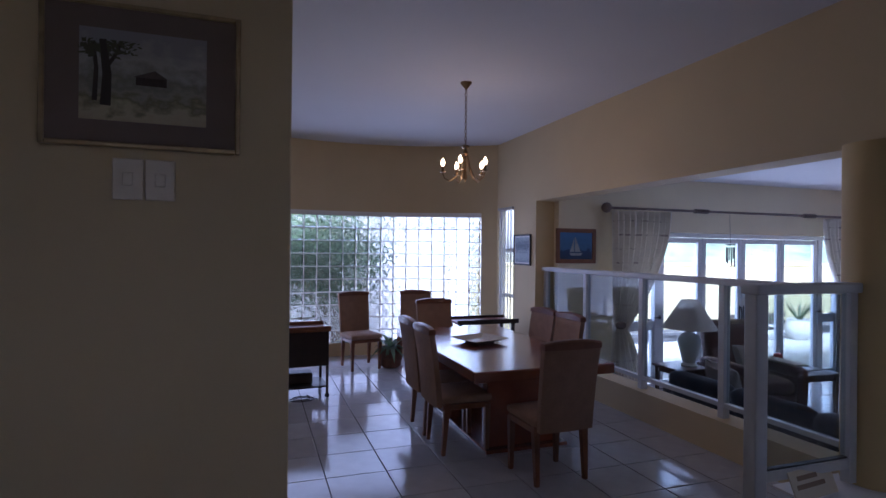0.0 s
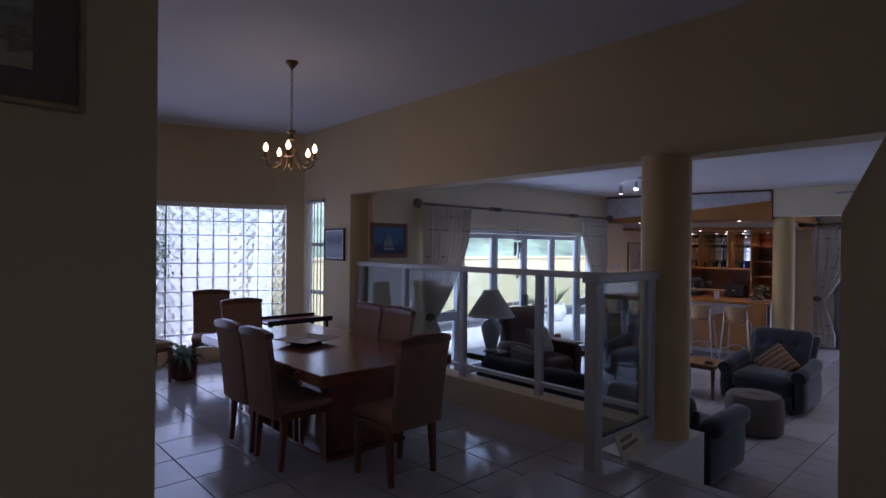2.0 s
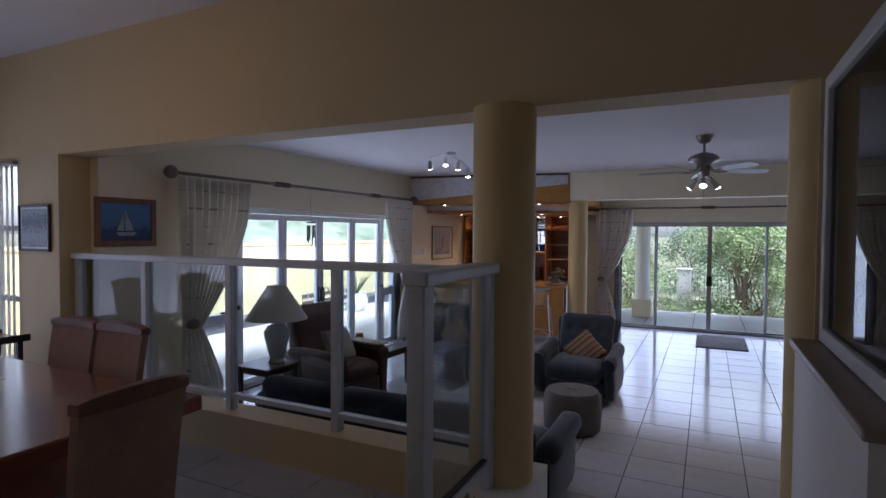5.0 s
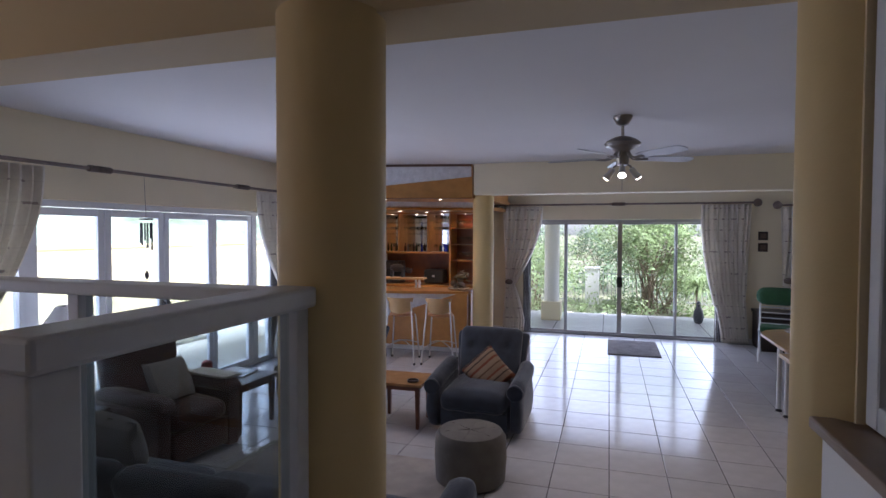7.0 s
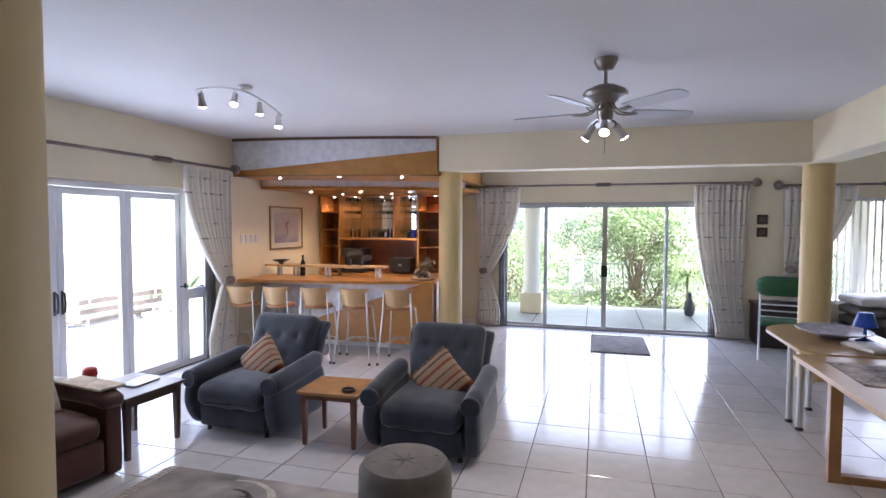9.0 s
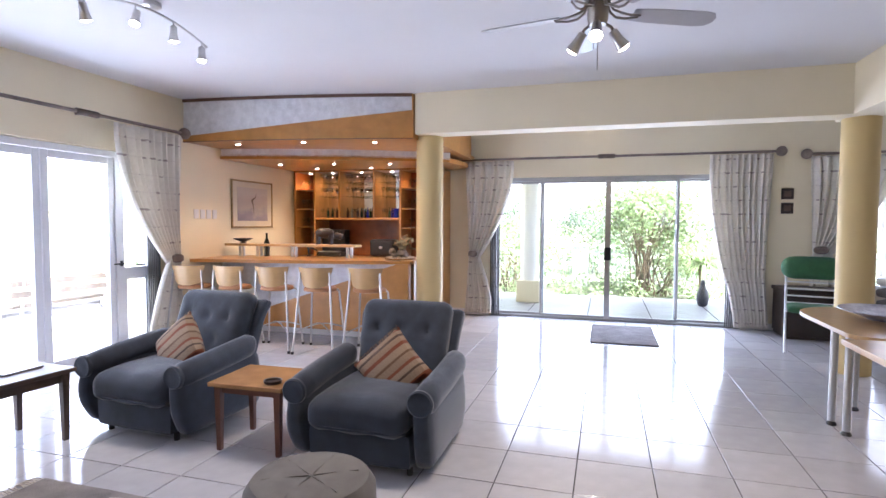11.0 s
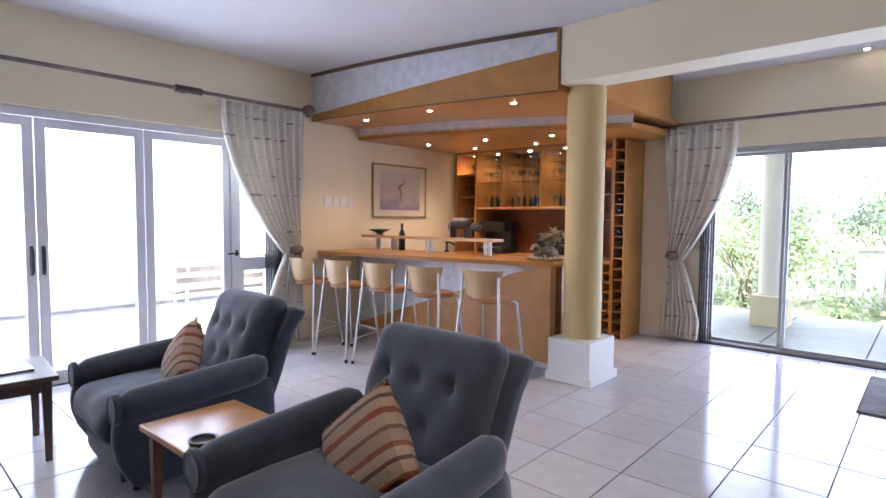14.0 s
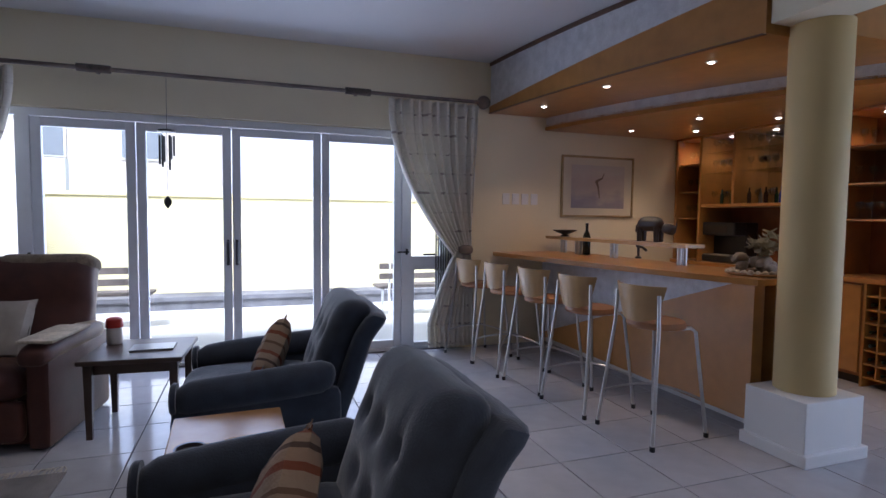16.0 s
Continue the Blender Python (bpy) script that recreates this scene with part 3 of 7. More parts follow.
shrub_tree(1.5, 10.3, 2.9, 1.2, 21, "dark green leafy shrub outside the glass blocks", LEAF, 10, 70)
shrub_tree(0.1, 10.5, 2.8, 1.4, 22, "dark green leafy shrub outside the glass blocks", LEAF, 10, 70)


def strap_plant(x, y, h, n, seed, label, mat, trunk=0.0):
    e = thing("strap_leaf_plant", pose(x, y, -0.22), label, "plant", "strap-leaved plants")
    rnd = random.Random(seed)
    if trunk:
        bm = bmesh.new()
        tube(bm, [(0, 0, 0), (0.03, 0.02, trunk)], 0.06, 8, 0.04)
        part("trunk", bm, BARK, e)
    bm = bmesh.new()
    for _ in range(n):
        a, l, lift = rnd.uniform(0, 6.28), h * rnd.uniform(0.6, 1), rnd.uniform(0.5, 1.3)
        d, side = Vector((math.cos(a), math.sin(a), 0)), Vector((-math.sin(a), math.cos(a), 0))
        prev = None
        for k in range(6):
            t = k / 5
            p = Vector((0, 0, trunk)) + d * (l * t * 0.75) + Vector((0, 0, l * (lift * t - 1.1 * t * t)))
            w = 0.024 * (1 - t * 0.9)
            cur = [bm.verts.new(p - side * w), bm.verts.new(p + side * w)]
            if prev:
                bm.faces.new((prev[0], prev[1], cur[1], cur[0]))
            prev = cur
    part("leaves", bm, mat, e)


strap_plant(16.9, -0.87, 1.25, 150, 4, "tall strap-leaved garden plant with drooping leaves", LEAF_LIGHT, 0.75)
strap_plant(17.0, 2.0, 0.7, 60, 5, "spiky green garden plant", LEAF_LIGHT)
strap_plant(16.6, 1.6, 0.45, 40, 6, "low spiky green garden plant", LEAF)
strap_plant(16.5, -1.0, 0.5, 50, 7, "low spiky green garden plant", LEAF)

fence = thing("garden_fence", pose(19.2, 0, -0.22), "pale grey upright-bar iron garden fence", "fence")
for z in (0.12, 0.92):
    part("fence_rail", boxes((-0.015, 0.015, -6.2, 8, z, z + 0.03)), IRON, fence)
bar_me = None
for k in range(118):
    b = part("fence_bar", boxes((-0.008, 0.008, -0.008, 0.008, 0.05, 1.02)), IRON, fence)
    if bar_me:
        b.data = bar_me
    bar_me = b.data
    b.location = (0, -6.1 + 0.12 * k, 0)
for y in (1.79, -4.2, 6.5):
    tagged(obj("fence_pier", boxes((19.0, 19.4, y - 0.2, y + 0.2, -0.22, 0.86), (18.97, 19.43, y - 0.23, y + 0.23, 0.86, 0.91), bevel=0.01), WHITE), "white plastered fence pier", "pier", "fence piers")
rnd = random.Random(9)
bm = bmesh.new()
for k in range(90):
    r = rnd.uniform(0.05, 0.16)
    lathe(bm, [(r * 0.6, -0.04), (r, r * 0.3), (r * 0.7, r * 0.7), (r * 0.2, r * 0.85)], 7, pose(rnd.uniform(16.0, 16.5), -2.5 + 0.062 * k, -0.22, rnd.uniform(-15, 15), 0, rnd.uniform(0, 360)))
tagged(obj("garden_stones", bm, STONE), "white rounded stones edging the patio", "stones", "", "stuff")
bm = bmesh.new()
rnd = random.Random(10)
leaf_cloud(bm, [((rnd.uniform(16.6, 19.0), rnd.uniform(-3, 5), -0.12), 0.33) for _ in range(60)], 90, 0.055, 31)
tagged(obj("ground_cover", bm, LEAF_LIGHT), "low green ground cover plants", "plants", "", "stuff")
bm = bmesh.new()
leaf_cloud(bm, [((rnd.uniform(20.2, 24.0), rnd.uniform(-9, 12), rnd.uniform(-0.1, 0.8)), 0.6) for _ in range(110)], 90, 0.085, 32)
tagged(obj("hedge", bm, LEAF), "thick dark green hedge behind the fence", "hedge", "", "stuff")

# wooded hill beyond the courtyard wall
bm = bmesh.new()
cols = []
for i in range(41):
    t = i / 40
    x, y = 44 + 62 * t, 82 - 44 * t
    top = 9.5 + 3.5 * math.sin(t * 2.6 + 0.4) + 0.9 * noise.noise(Vector((t * 9, 1.7, 0)))
    cols.append([bm.verts.new((x + 0.55 * d, y + 0.83 * d, z)) for d, z in ((0, -0.3), (14, top * 0.45), (34, top), (60, top + 1.5))])
for a, c in zip(cols, cols[1:]):
    for k in range(3):
        bm.faces.new((a[k], c[k], c[k + 1], a[k + 1]))
bmesh.ops.recalc_face_normals(bm, faces=bm.faces[:])
tagged(obj("hillside", bm, material("hazy_hillside_scrub", (0.30, 0.40, 0.27), 0.95, var=0.35, scale=0.5, bump=0.6, bump_scale=2), smooth=True), "hazy green hillside behind the houses", "", "", "structure")
# pots in the courtyard
for nm, x, y, z, k, mt_pot, lab in (("garden_pot", 12.15, 9.2, -0.04, 0.30, WHITE, "round white garden pot with an aloe"), ("garden_pot", 11.5, 9.35, -0.04, 0.24, WHITE, "round white garden pot with an aloe")):
    gp = thing(nm, pose(x, y, z), lab, "pot")
    bm = bmesh.new()
    lathe(bm, [(0.55 * k, 0), (0.95 * k, 0.5 * k), (1.0 * k, 1.0 * k), (0.8 * k, 1.5 * k), (0.86 * k, 1.6 * k), (0.7 * k, 1.6 * k), (0.68 * k, 1.4 * k)], 24)
    part("pot", bm, mt_pot, gp, "", True)
    bm, rnd = bmesh.new(), random.Random(k)
    for _ in range(22):
        a, l = rnd.uniform(0, 6.28), k * rnd.uniform(1.2, 2.4)
        d = Vector((math.cos(a), math.sin(a), 0))
        tube(bm, [Vector((0, 0, 1.4 * k)), d * l * 0.35 + Vector((0, 0, 1.4 * k + l * 0.5)), d * l * 0.6 + Vector((0, 0, 1.4 * k + l * 0.8))], 0.05 * k + 0.006, 5, 0.002)
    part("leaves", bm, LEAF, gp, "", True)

# standing bird figure on the patio
bm = bmesh.new()
lathe(bm, [(0.10, 0), (0.15, 0.05), (0.19, 0.25), (0.17, 0.45), (0.09, 0.62), (0.075, 0.70), (0.08, 0.76), (0.05, 0.83), (0.01, 0.86)], 20, pose(15.05, -0.6, -0.03) @ Matrix.Diagonal((0.58, 0.58, 0.58, 1)))
tagged(obj("bird_statue", bm, material("dark_statue", (0.05, 0.055, 0.07), 0.4, var=0.2), smooth=True), "dark upright bird statue on the patio", "statue")

# neighbour's house over the wall
house = thing("neighbour_house", pose(4.0, 24, -0.3), "pale two-storey brick house behind the wall", "house")
part("wall", boxes((-14, 2.3, 0, 8, 0, 6.2)), HOUSE, house)
part("roof", boxes((-14.5, 2.6, -0.5, 8.5, 6.2, 6.5)), material("grey_roof", (0.25, 0.22, 0.2), 0.8), house)
for x in (-11.5, -7.6, -3.7, -0.5):
    for z in (1.3, 3.75):
        w = part("window", boxes((x - 0.75, x + 0.75, -0.05, -0.004, z - 0.06, z + 1.26)), WHITE, house)
        part("pane", boxes((x - 0.68, x - 0.03, -0.07, -0.052, z, z + 1.2), (x + 0.03, x + 0.68, -0.07, -0.052, z, z + 1.2)), DARK_PANE, w)


def garden_bench(x, y, rz):
    e = thing("garden_bench", pose(x, y, -0.04, 0, 0, rz), "weathered slatted timber bench on white legs", "bench", "courtyard benches")
    for k in range(4):
        part("seat_slat", boxes((-0.75, 0.75, -0.2 + 0.11 * k, -0.12 + 0.11 * k, 0.42, 0.45), bevel=0.004), TIMBER, e)
    for k in range(2):
        part("back_slat", boxes((-0.75, 0.75, 0.24, 0.27, 0.56 + 0.14 * k, 0.64 + 0.14 * k), bevel=0.004), TIMBER, e)
    for s in (-0.6, 0.6):
        bm = bmesh.new()
        tube(bm, [(s, -0.2, 0), (s, -0.18, 0.41), (s, 0.22, 0.41), (s, 0.27, 0.82)], 0.018, 8)
        tube(bm, [(s, 0.2, 0.41), (s, 0.28, 0)], 0.018, 8)
        part("leg", bm, ALU, e, "", True)


garden_bench(9.75, 8.5, 180)
garden_bench(5.4, 8.6, 180)

# ---- dining room ----
def dining_chair(m):
    e = thing("dining_chair", m, "chestnut wooden dining chair with woven cloth seat and tall back", "chair", "dining chairs")
    bm = bmesh.new()
    pillow(bm, -0.23, 0.23, -0.21, 0.23, 0.42, 0.49, 0.03, 0.012)
    part("seat", bm, RATTAN, e, "", True)
    part("seat_frame", boxes((-0.22, 0.22, -0.20, 0.21, 0.375, 0.42), bevel=0.006), CHAIR_WOOD, e)
    # tall curved back, woven, with a wooden top rail
    bm = bmesh.new()
    rows = []
    for k in range(13):
        z = 0.40 + 0.60 * k / 12
        t = k / 12
        y, w = -0.205 - 0.075 * t * t - 0.01 * math.sin(t * 3.1), 0.215 + 0.012 * t
        rows.append(([bm.verts.new((w * (2 * i / 6 - 1), y - 0.015 * (1 - (2 * i / 6 - 1) ** 2), z)) for i in range(7)],
                     [bm.verts.new((w * (2 * i / 6 - 1), y - 0.045 - 0.015 * (1 - (2 * i / 6 - 1) ** 2), z)) for i in range(7)]))
    for (a, b), (c, d) in zip(rows, rows[1:]):
        for i in range(6):
            bm.faces.new((a[i], c[i], c[i + 1], a[i + 1])), bm.faces.new((b[i + 1], d[i + 1], d[i], b[i]))
        bm.faces.new((a[0], b[0], d[0], c[0])), bm.faces.new((a[6], c[6], d[6], b[6]))
    for (a, b), flip in ((rows[0], 1), (rows[-1], 0)):
        for i in range(6):
            f = (a[i], a[i + 1], b[i + 1], b[i])
            bm.faces.new(f if flip else f[::-1])
    part("backrest", bm, RATTAN, e, "woven cloth back", True)
    bm = bmesh.new()
    secs = []
    for i in range(9):
        u = i / 4 - 1
        yc = -0.300 - 0.015 * (1 - u * u)
        zt = 1.05 - 0.022 * abs(u) ** 2.5
        secs.append([bm.verts.new((0.232 * u, yc + dy, z)) for dy, z in ((-0.03, 0.985), (0.034, 0.985), (0.034, zt - 0.012), (0.024, zt), (-0.02, zt), (-0.03, zt - 0.012))])
    for a, c in zip(secs, secs[1:]):
        for k in range(6):
            bm.faces.new((a[k], c[k], c[(k + 1) % 6], a[(k + 1) % 6]))
    bm.faces.new(secs[0]), bm.faces.new(secs[-1][::-1])
    bmesh.ops.recalc_face_normals(bm, faces=bm.faces[:])
    part("top_rail", bm, CHAIR_WOOD, e, "smooth wooden top rail")
    for sx in (-1, 1):
        bm = bmesh.new()
        tapered(bm, sx * 0.2 - 0.024, sx * 0.2 + 0.024, 0.165, 0.213, 0, 0.40, 0.62)
        part("leg", bm, CHAIR_WOOD, e)
        bm = bmesh.new()
        tapered(bm, sx * 0.2 - 0.024, sx * 0.2 + 0.024, -0.215, -0.165, 0, 0.42, 0.62, pose(0, -0.0, 0, -4))
        part("leg", bm, CHAIR_WOOD, e)
    return e


chair = dining_chair(pose(1.64, 4.2, DIN, 0, 0, -90))
for x, y, rz in ((1.64, 4.70, -90), (2.68, 4.58, 90), (2.67, 5.06, 92), (2.08, 3.46, 2), (2.15, 6.1, 180), (1.43, 7.45, 192), (2.22, 7.52, 160)):
    copy_thing(chair, pose(x, y, DIN, 0, 0, rz))

tb = thing("dining_table", pose(2.18, 4.79, DIN), "large polished reddish-brown wooden dining table on a slab base", "table")
bm = bmesh.new()
box(bm, -0.62, 0.62, -1.165, 1.165, 0.665, 0.75, 0.012)
part("tabletop", bm, TABLE_WOOD, tb)
for s in (-1, 1):
    part("leg", boxes((-0.34, 0.34, s * 0.72 - 0.06, s * 0.72 + 0.06, 0.03, 0.665), bevel=0.008), TABLE_WOOD, tb)
part("foot", boxes((-0.38, 0.38, -0.85, 0.85, 0, 0.03), bevel=0.006), TABLE_WOOD, tb)
part("stretcher", boxes((-0.05, 0.05, -0.66, 0.66, 0.2, 0.42), bevel=0.006), TABLE_WOOD, tb)

bm = bmesh.new()
prof = [(0.09, 0.0), (0.10, 0.006), (0.19, 0.035), (0.20, 0.038), (0.19, 0.041), (0.10, 0.014), (0.0, 0.012)]
rs = [[bm.verts.new((r * a, r * b * 0.9, z)) for a, b in ((-1, -1), (0, -1.03), (1, -1), (1.03, 0), (1, 1), (0, 1.03), (-1, 1), (-1.03, 0))] for r, z in prof]
for a, b in zip(rs, rs[1:]):
    for i in range(8):
        bm.faces.new((a[i], a[(i + 1) % 8], b[(i + 1) % 8], b[i]))
bm.faces.new(rs[0][::-1])
bmesh.ops.remove_doubles(bm, verts=bm.verts[:], dist=1e-4)
bmesh.ops.transform(bm, matrix=pose(2.12, 4.85, DIN + 0.751, 0, 0, 18) @ Matrix.Diagonal((1.12, 1.12, 1.2, 1)), verts=bm.verts[:])
tagged(obj("serving_plate", bm, material("glazed_grey_dish", (0.52, 0.51, 0.48), 0.2, var=0.1)), "square grey-white serving dish on the dining table", "plate")

# chandelier
GLOW = bpy.data.materials.new("candle_bulb_glow")
GLOW.use_nodes = True
GLOW.node_tree.nodes["Principled BSDF"].inputs["Emission Color"].default_value = (1, 0.66, 0.3, 1)
GLOW.node_tree.nodes["Principled BSDF"].inputs["Emission Strength"].default_value = 5
CH = thing("chandelier", pose(1.95, 4.85, CEIL_D), "five-arm antique brass chandelier with lit candle bulbs on a chain", "chandelier")
bm = bmesh.new()
lathe(bm, [(0.055, 0), (0.055, -0.012), (0.04, -0.03), (0.015, -0.06), (0.006, -0.075)][::-1], 20)
part("ceiling_rose", bm, BRASS, CH, "", True)
bm = bmesh.new()
for k in range(15):
    c, a = Vector((0, 0, -0.085 - 0.036 * k)), (Vector((1, 0, 0)) if k % 2 else Vector((0, 1, 0)))
    pts = [c + a * (0.011 * math.cos(t)) + Vector((0, 0, 0.023 * math.sin(t))) for t in [2 * math.pi * i / 10 for i in range(11)]]
    tube(bm, pts, 0.0032, 5)
part("chain", bm, BRASS, CH, "", True)
bm = bmesh.new()
lathe(bm, [(0.006, -0.61), (0.035, -0.62), (0.04, -0.635), (0.012, -0.65), (0.018, -0.68), (0.035, -0.70), (0.012, -0.72), (0.014, -0.9), (0.022, -0.93), (0.01, -0.96), (0.002, -0.98)][::-1], 18)
part("stem", bm, BRASS, CH, "", True)
for k in range(5):
    a = radians(72 * k + 20)
    d = Vector((math.cos(a), math.sin(a), 0))
    bm = bmesh.new()
    tube(bm, [d * r + Vector((0, 0, z)) for r, z in ((0.01, -0.66), (0.03, -0.74), (0.055, -0.84), (0.10, -0.93), (0.16, -0.965), (0.205, -0.94), (0.22, -0.89))], 0.006, 7)
    arm = part("arm", bm, BRASS, CH, "", True)
    bm = bmesh.new()
    lathe(bm, [(0.008, 0), (0.032, 0.008), (0.034, 0.014), (0.012, 0.018), (0.013, 0.065), (0.010, 0.067)], 14, Matrix.Translation(d * 0.22 + Vector((0, 0, -0.89))))
    part("candle_cup", bm, BRASS, arm, "", True)
    bm = bmesh.new()
    lathe(bm, [(0.010, 0.066), (0.02, 0.085), (0.021, 0.10), (0.014, 0.125), (0.004, 0.145)], 12, Matrix.Translation(d * 0.22 + Vector((0, 0, -0.89))))
    part("bulb", bm, GLOW, arm, "lit candle bulb", True)
lamp_l = bpy.data.lights.new("chandelier_light", "POINT")
lamp_l.energy, lamp_l.color, lamp_l.shadow_soft_size = 3, (1, 0.68, 0.38), 0.2
new("chandelier_light", lamp_l).location = (1.95, 4.85, CEIL_D - 1.08)

# tea trolley
tr = thing("tea_trolley", pose(0.49, 6.22, DIN, 0, 0, 4), "dark tea trolley with tray top and lower shelf on castors", "trolley")
DARK = material("dark_stained_wood", (0.035, 0.022, 0.018), 0.4, var=0.3, scale=9)
part("body", boxes((-0.3, 0.3, -0.22, 0.22, 0.36, 0.74), bevel=0.006), DARK, tr)
part("tray", boxes((-0.32, 0.32, -0.24, 0.24, 0.74, 0.76), (-0.32, 0.32, -0.24, -0.225, 0.76, 0.80), (-0.32, 0.32, 0.225, 0.24, 0.76, 0.80), bevel=0.003), CHAIR_WOOD, tr, "reddish wooden tray top")
part("shelf", boxes((-0.3, 0.3, -0.22, 0.22, 0.12, 0.14), bevel=0.003), DARK, tr)
for sx in (-1, 1):
    for sy in (-1, 1):
        part("leg", boxes((sx * 0.285 - 0.013, sx * 0.285 + 0.013, sy * 0.205 - 0.013, sy * 0.205 + 0.013, 0.05, 0.36)), DARK, tr)
        bm = bmesh.new()
        lathe(bm, [(0.025, -0.01), (0.028, 0), (0.025, 0.01)], 14, pose(sx * 0.285, sy * 0.205, 0.028, 90))
        part("castor", bm, BLACK, tr, "black castor", True)
bm = bmesh.new()
tube(bm, [(0.52 + 0.16 * math.cos(a * 0.9) * (1 - a * 0.03), 5.98 + 0.10 * math.sin(a * 0.9), DIN + 0.006 + 0.002 * a) for a in range(16)], 0.005, 6)
tagged(obj("power_cable", bm, BLACK, smooth=True), "loose black cable coiled on the floor tiles", "cable")
tagged(obj("toaster_box", boxes((0.34, 0.64, 6.1, 6.32, DIN + 0.141, DIN + 0.27), bevel=0.02), DARK), "dark appliance on the lower trolley shelf", "appliance")

# small side table with a tray by the blind
sd = thing("side_table", pose(2.95, 6.72, DIN), "dark side table with a red lacquered tray top", "table")
part("tabletop", boxes((-0.42, 0.42, -0.22, 0.22, 0.68, 0.71), bevel=0.004), material("red_lacquer", (0.20, 0.03, 0.03), 0.3, var=0.2), sd, "red lacquered top")
part("rim", boxes((-0.44, 0.44, -0.24, -0.22, 0.68, 0.74), (-0.44, 0.44, 0.22, 0.24, 0.68, 0.74)), DARK, sd)
for sx in (-1, 1):
    for sy in (-1, 1):
        part("leg", boxes((sx * 0.38 - 0.02, sx * 0.38 + 0.02, sy * 0.18 - 0.02, sy * 0.18 + 0.02, 0, 0.68)), DARK, sd)

# potted plant
TERRA = material("brown_basket_pot", (0.16, 0.07, 0.04), 0.8, var=0.3, scale=25, bump=0.4)
pp = thing("potted_plant", pose(1.84, 7.36, DIN), "small green leafy plant in a brown pot", "plant")
bm = bmesh.new()
lathe(bm, [(0.10, 0), (0.14, 0.03), (0.15, 0.16), (0.135, 0.28), (0.12, 0.28), (0.12, 0.25)], 20)
part("pot", bm, TERRA, pp, "", True)
bm = bmesh.new()
rnd = random.Random(4)
for k in range(46):
    a, l, lift = rnd.uniform(0, 6.28), rnd.uniform(0.15, 0.36), rnd.uniform(0.5, 1.5)
    d, side = Vector((math.cos(a), math.sin(a), 0)), Vector((-math.sin(a), math.cos(a), 0))
    prev = None
    for i in range(5):
        t = i / 4
        p = Vector((0, 0, 0.26)) + d * l * t + Vector((0, 0, l * (lift * t - 0.9 * t * t)))
        w = 0.028 * math.sin(math.pi * (0.12 + 0.88 * t)) + 0.002
        cur = [bm.verts.new(p - side * w), bm.verts.new(p + side * w)]
        if prev:
            bm.faces.new((prev[0], prev[1], cur[1], cur[0]))
        prev = cur
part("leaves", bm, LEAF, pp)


# framed pictures
def framed_picture(name, m, w, h, frame_mat, mat_mat, art, margin, label, fw=0.03):
    """A picture hung on a wall; local x along the wall, y out of the wall, z up."""
    e = thing(name, m, label, "picture")
    bm = bmesh.new()
    rect_frame(bm, -w / 2, w / 2, -h / 2, h / 2, fw, 0.025, -0.014)
    part("frame", bm, frame_mat, e)
    part("mount", boxes((-w / 2 + fw, w / 2 - fw, -0.014, -0.004, -h / 2 + fw, h / 2 - fw)), mat_mat, e)
    b, s = bmesh.new(), margin
    box(b, -w / 2 + s, w / 2 - s, -0.0165, -0.0145, -h / 2 + s * 0.8, h / 2 - s * 0.8)
    part("print", b, art, e)
    return e


def art_material(name, stops, scale=4.0, detail=8.0, vertical=0.8):
    """A painted sheet: soft horizontal bands broken by brush-like noise."""
    m = bpy.data.materials.new(name)
    m.use_nodes = True
    nt = m.node_tree
    b = nt.nodes["Principled BSDF"]
    tc, sp, ns = nt.nodes.new("ShaderNodeTexCoord"), nt.nodes.new("ShaderNodeSeparateXYZ"), nt.nodes.new("ShaderNodeTexNoise")
    ns.inputs["Scale"].default_value, ns.inputs["Detail"].default_value = scale, detail
    ma, rp = nt.nodes.new("ShaderNodeMath"), nt.nodes.new("ShaderNodeValToRGB")
    ma.operation, ma.inputs[1].default_value = "MULTIPLY_ADD", vertical
    off = nt.nodes.new("ShaderNodeMath")
    off.operation, off.inputs[1].default_value, off.inputs[2].default_value = "MULTIPLY_ADD", 0.6, 0.0
    nt.links.new(tc.outputs["Generated"], sp.inputs[0])
    nt.links.new(tc.outputs["Generated"], ns.inputs["Vector"])
    nt.links.new(ns.outputs["Fac"], off.inputs[0])
    nt.links.new(sp.outputs["Z"], ma.inputs[0])
    nt.links.new(off.outputs[0], ma.inputs[2])
    nt.links.new(ma.outputs[0], rp.inputs["Fac"])
    els = rp.color_ramp.elements
    els[0].position, els[0].color = stops[0][0], (*stops[0][1], 1)
    els[1].position, els[1].color = stops[-1][0], (*stops[-1][1], 1)
    for p, c in stops[1:-1]:
        els.new(p).color = (*c, 1)
    nt.links.new(rp.outputs["Color"], b.inputs["Base Color"])
    b.inputs["Roughness"].default_value = 0.5
    return m


GREY_MOUNT = material("brown_grey_mount_card", (0.20, 0.15, 0.12), 0.8, var=0.05)
GOLD = material("worn_gilt_frame", (0.42, 0.31, 0.15), 0.4, 0.3, var=0.2, scale=25)
LANDSCAPE = art_material("painted_landscape", [(0.15, (0.40, 0.31, 0.19)), (0.38, (0.46, 0.40, 0.24)), (0.48, (0.20, 0.19, 0.10)), (0.56, (0.34, 0.31, 0.23)), (0.66, (0.22, 0.22, 0.16)), (0.82, (0.42, 0.39, 0.34)), (1.0, (0.29, 0.28, 0.27))], 7)
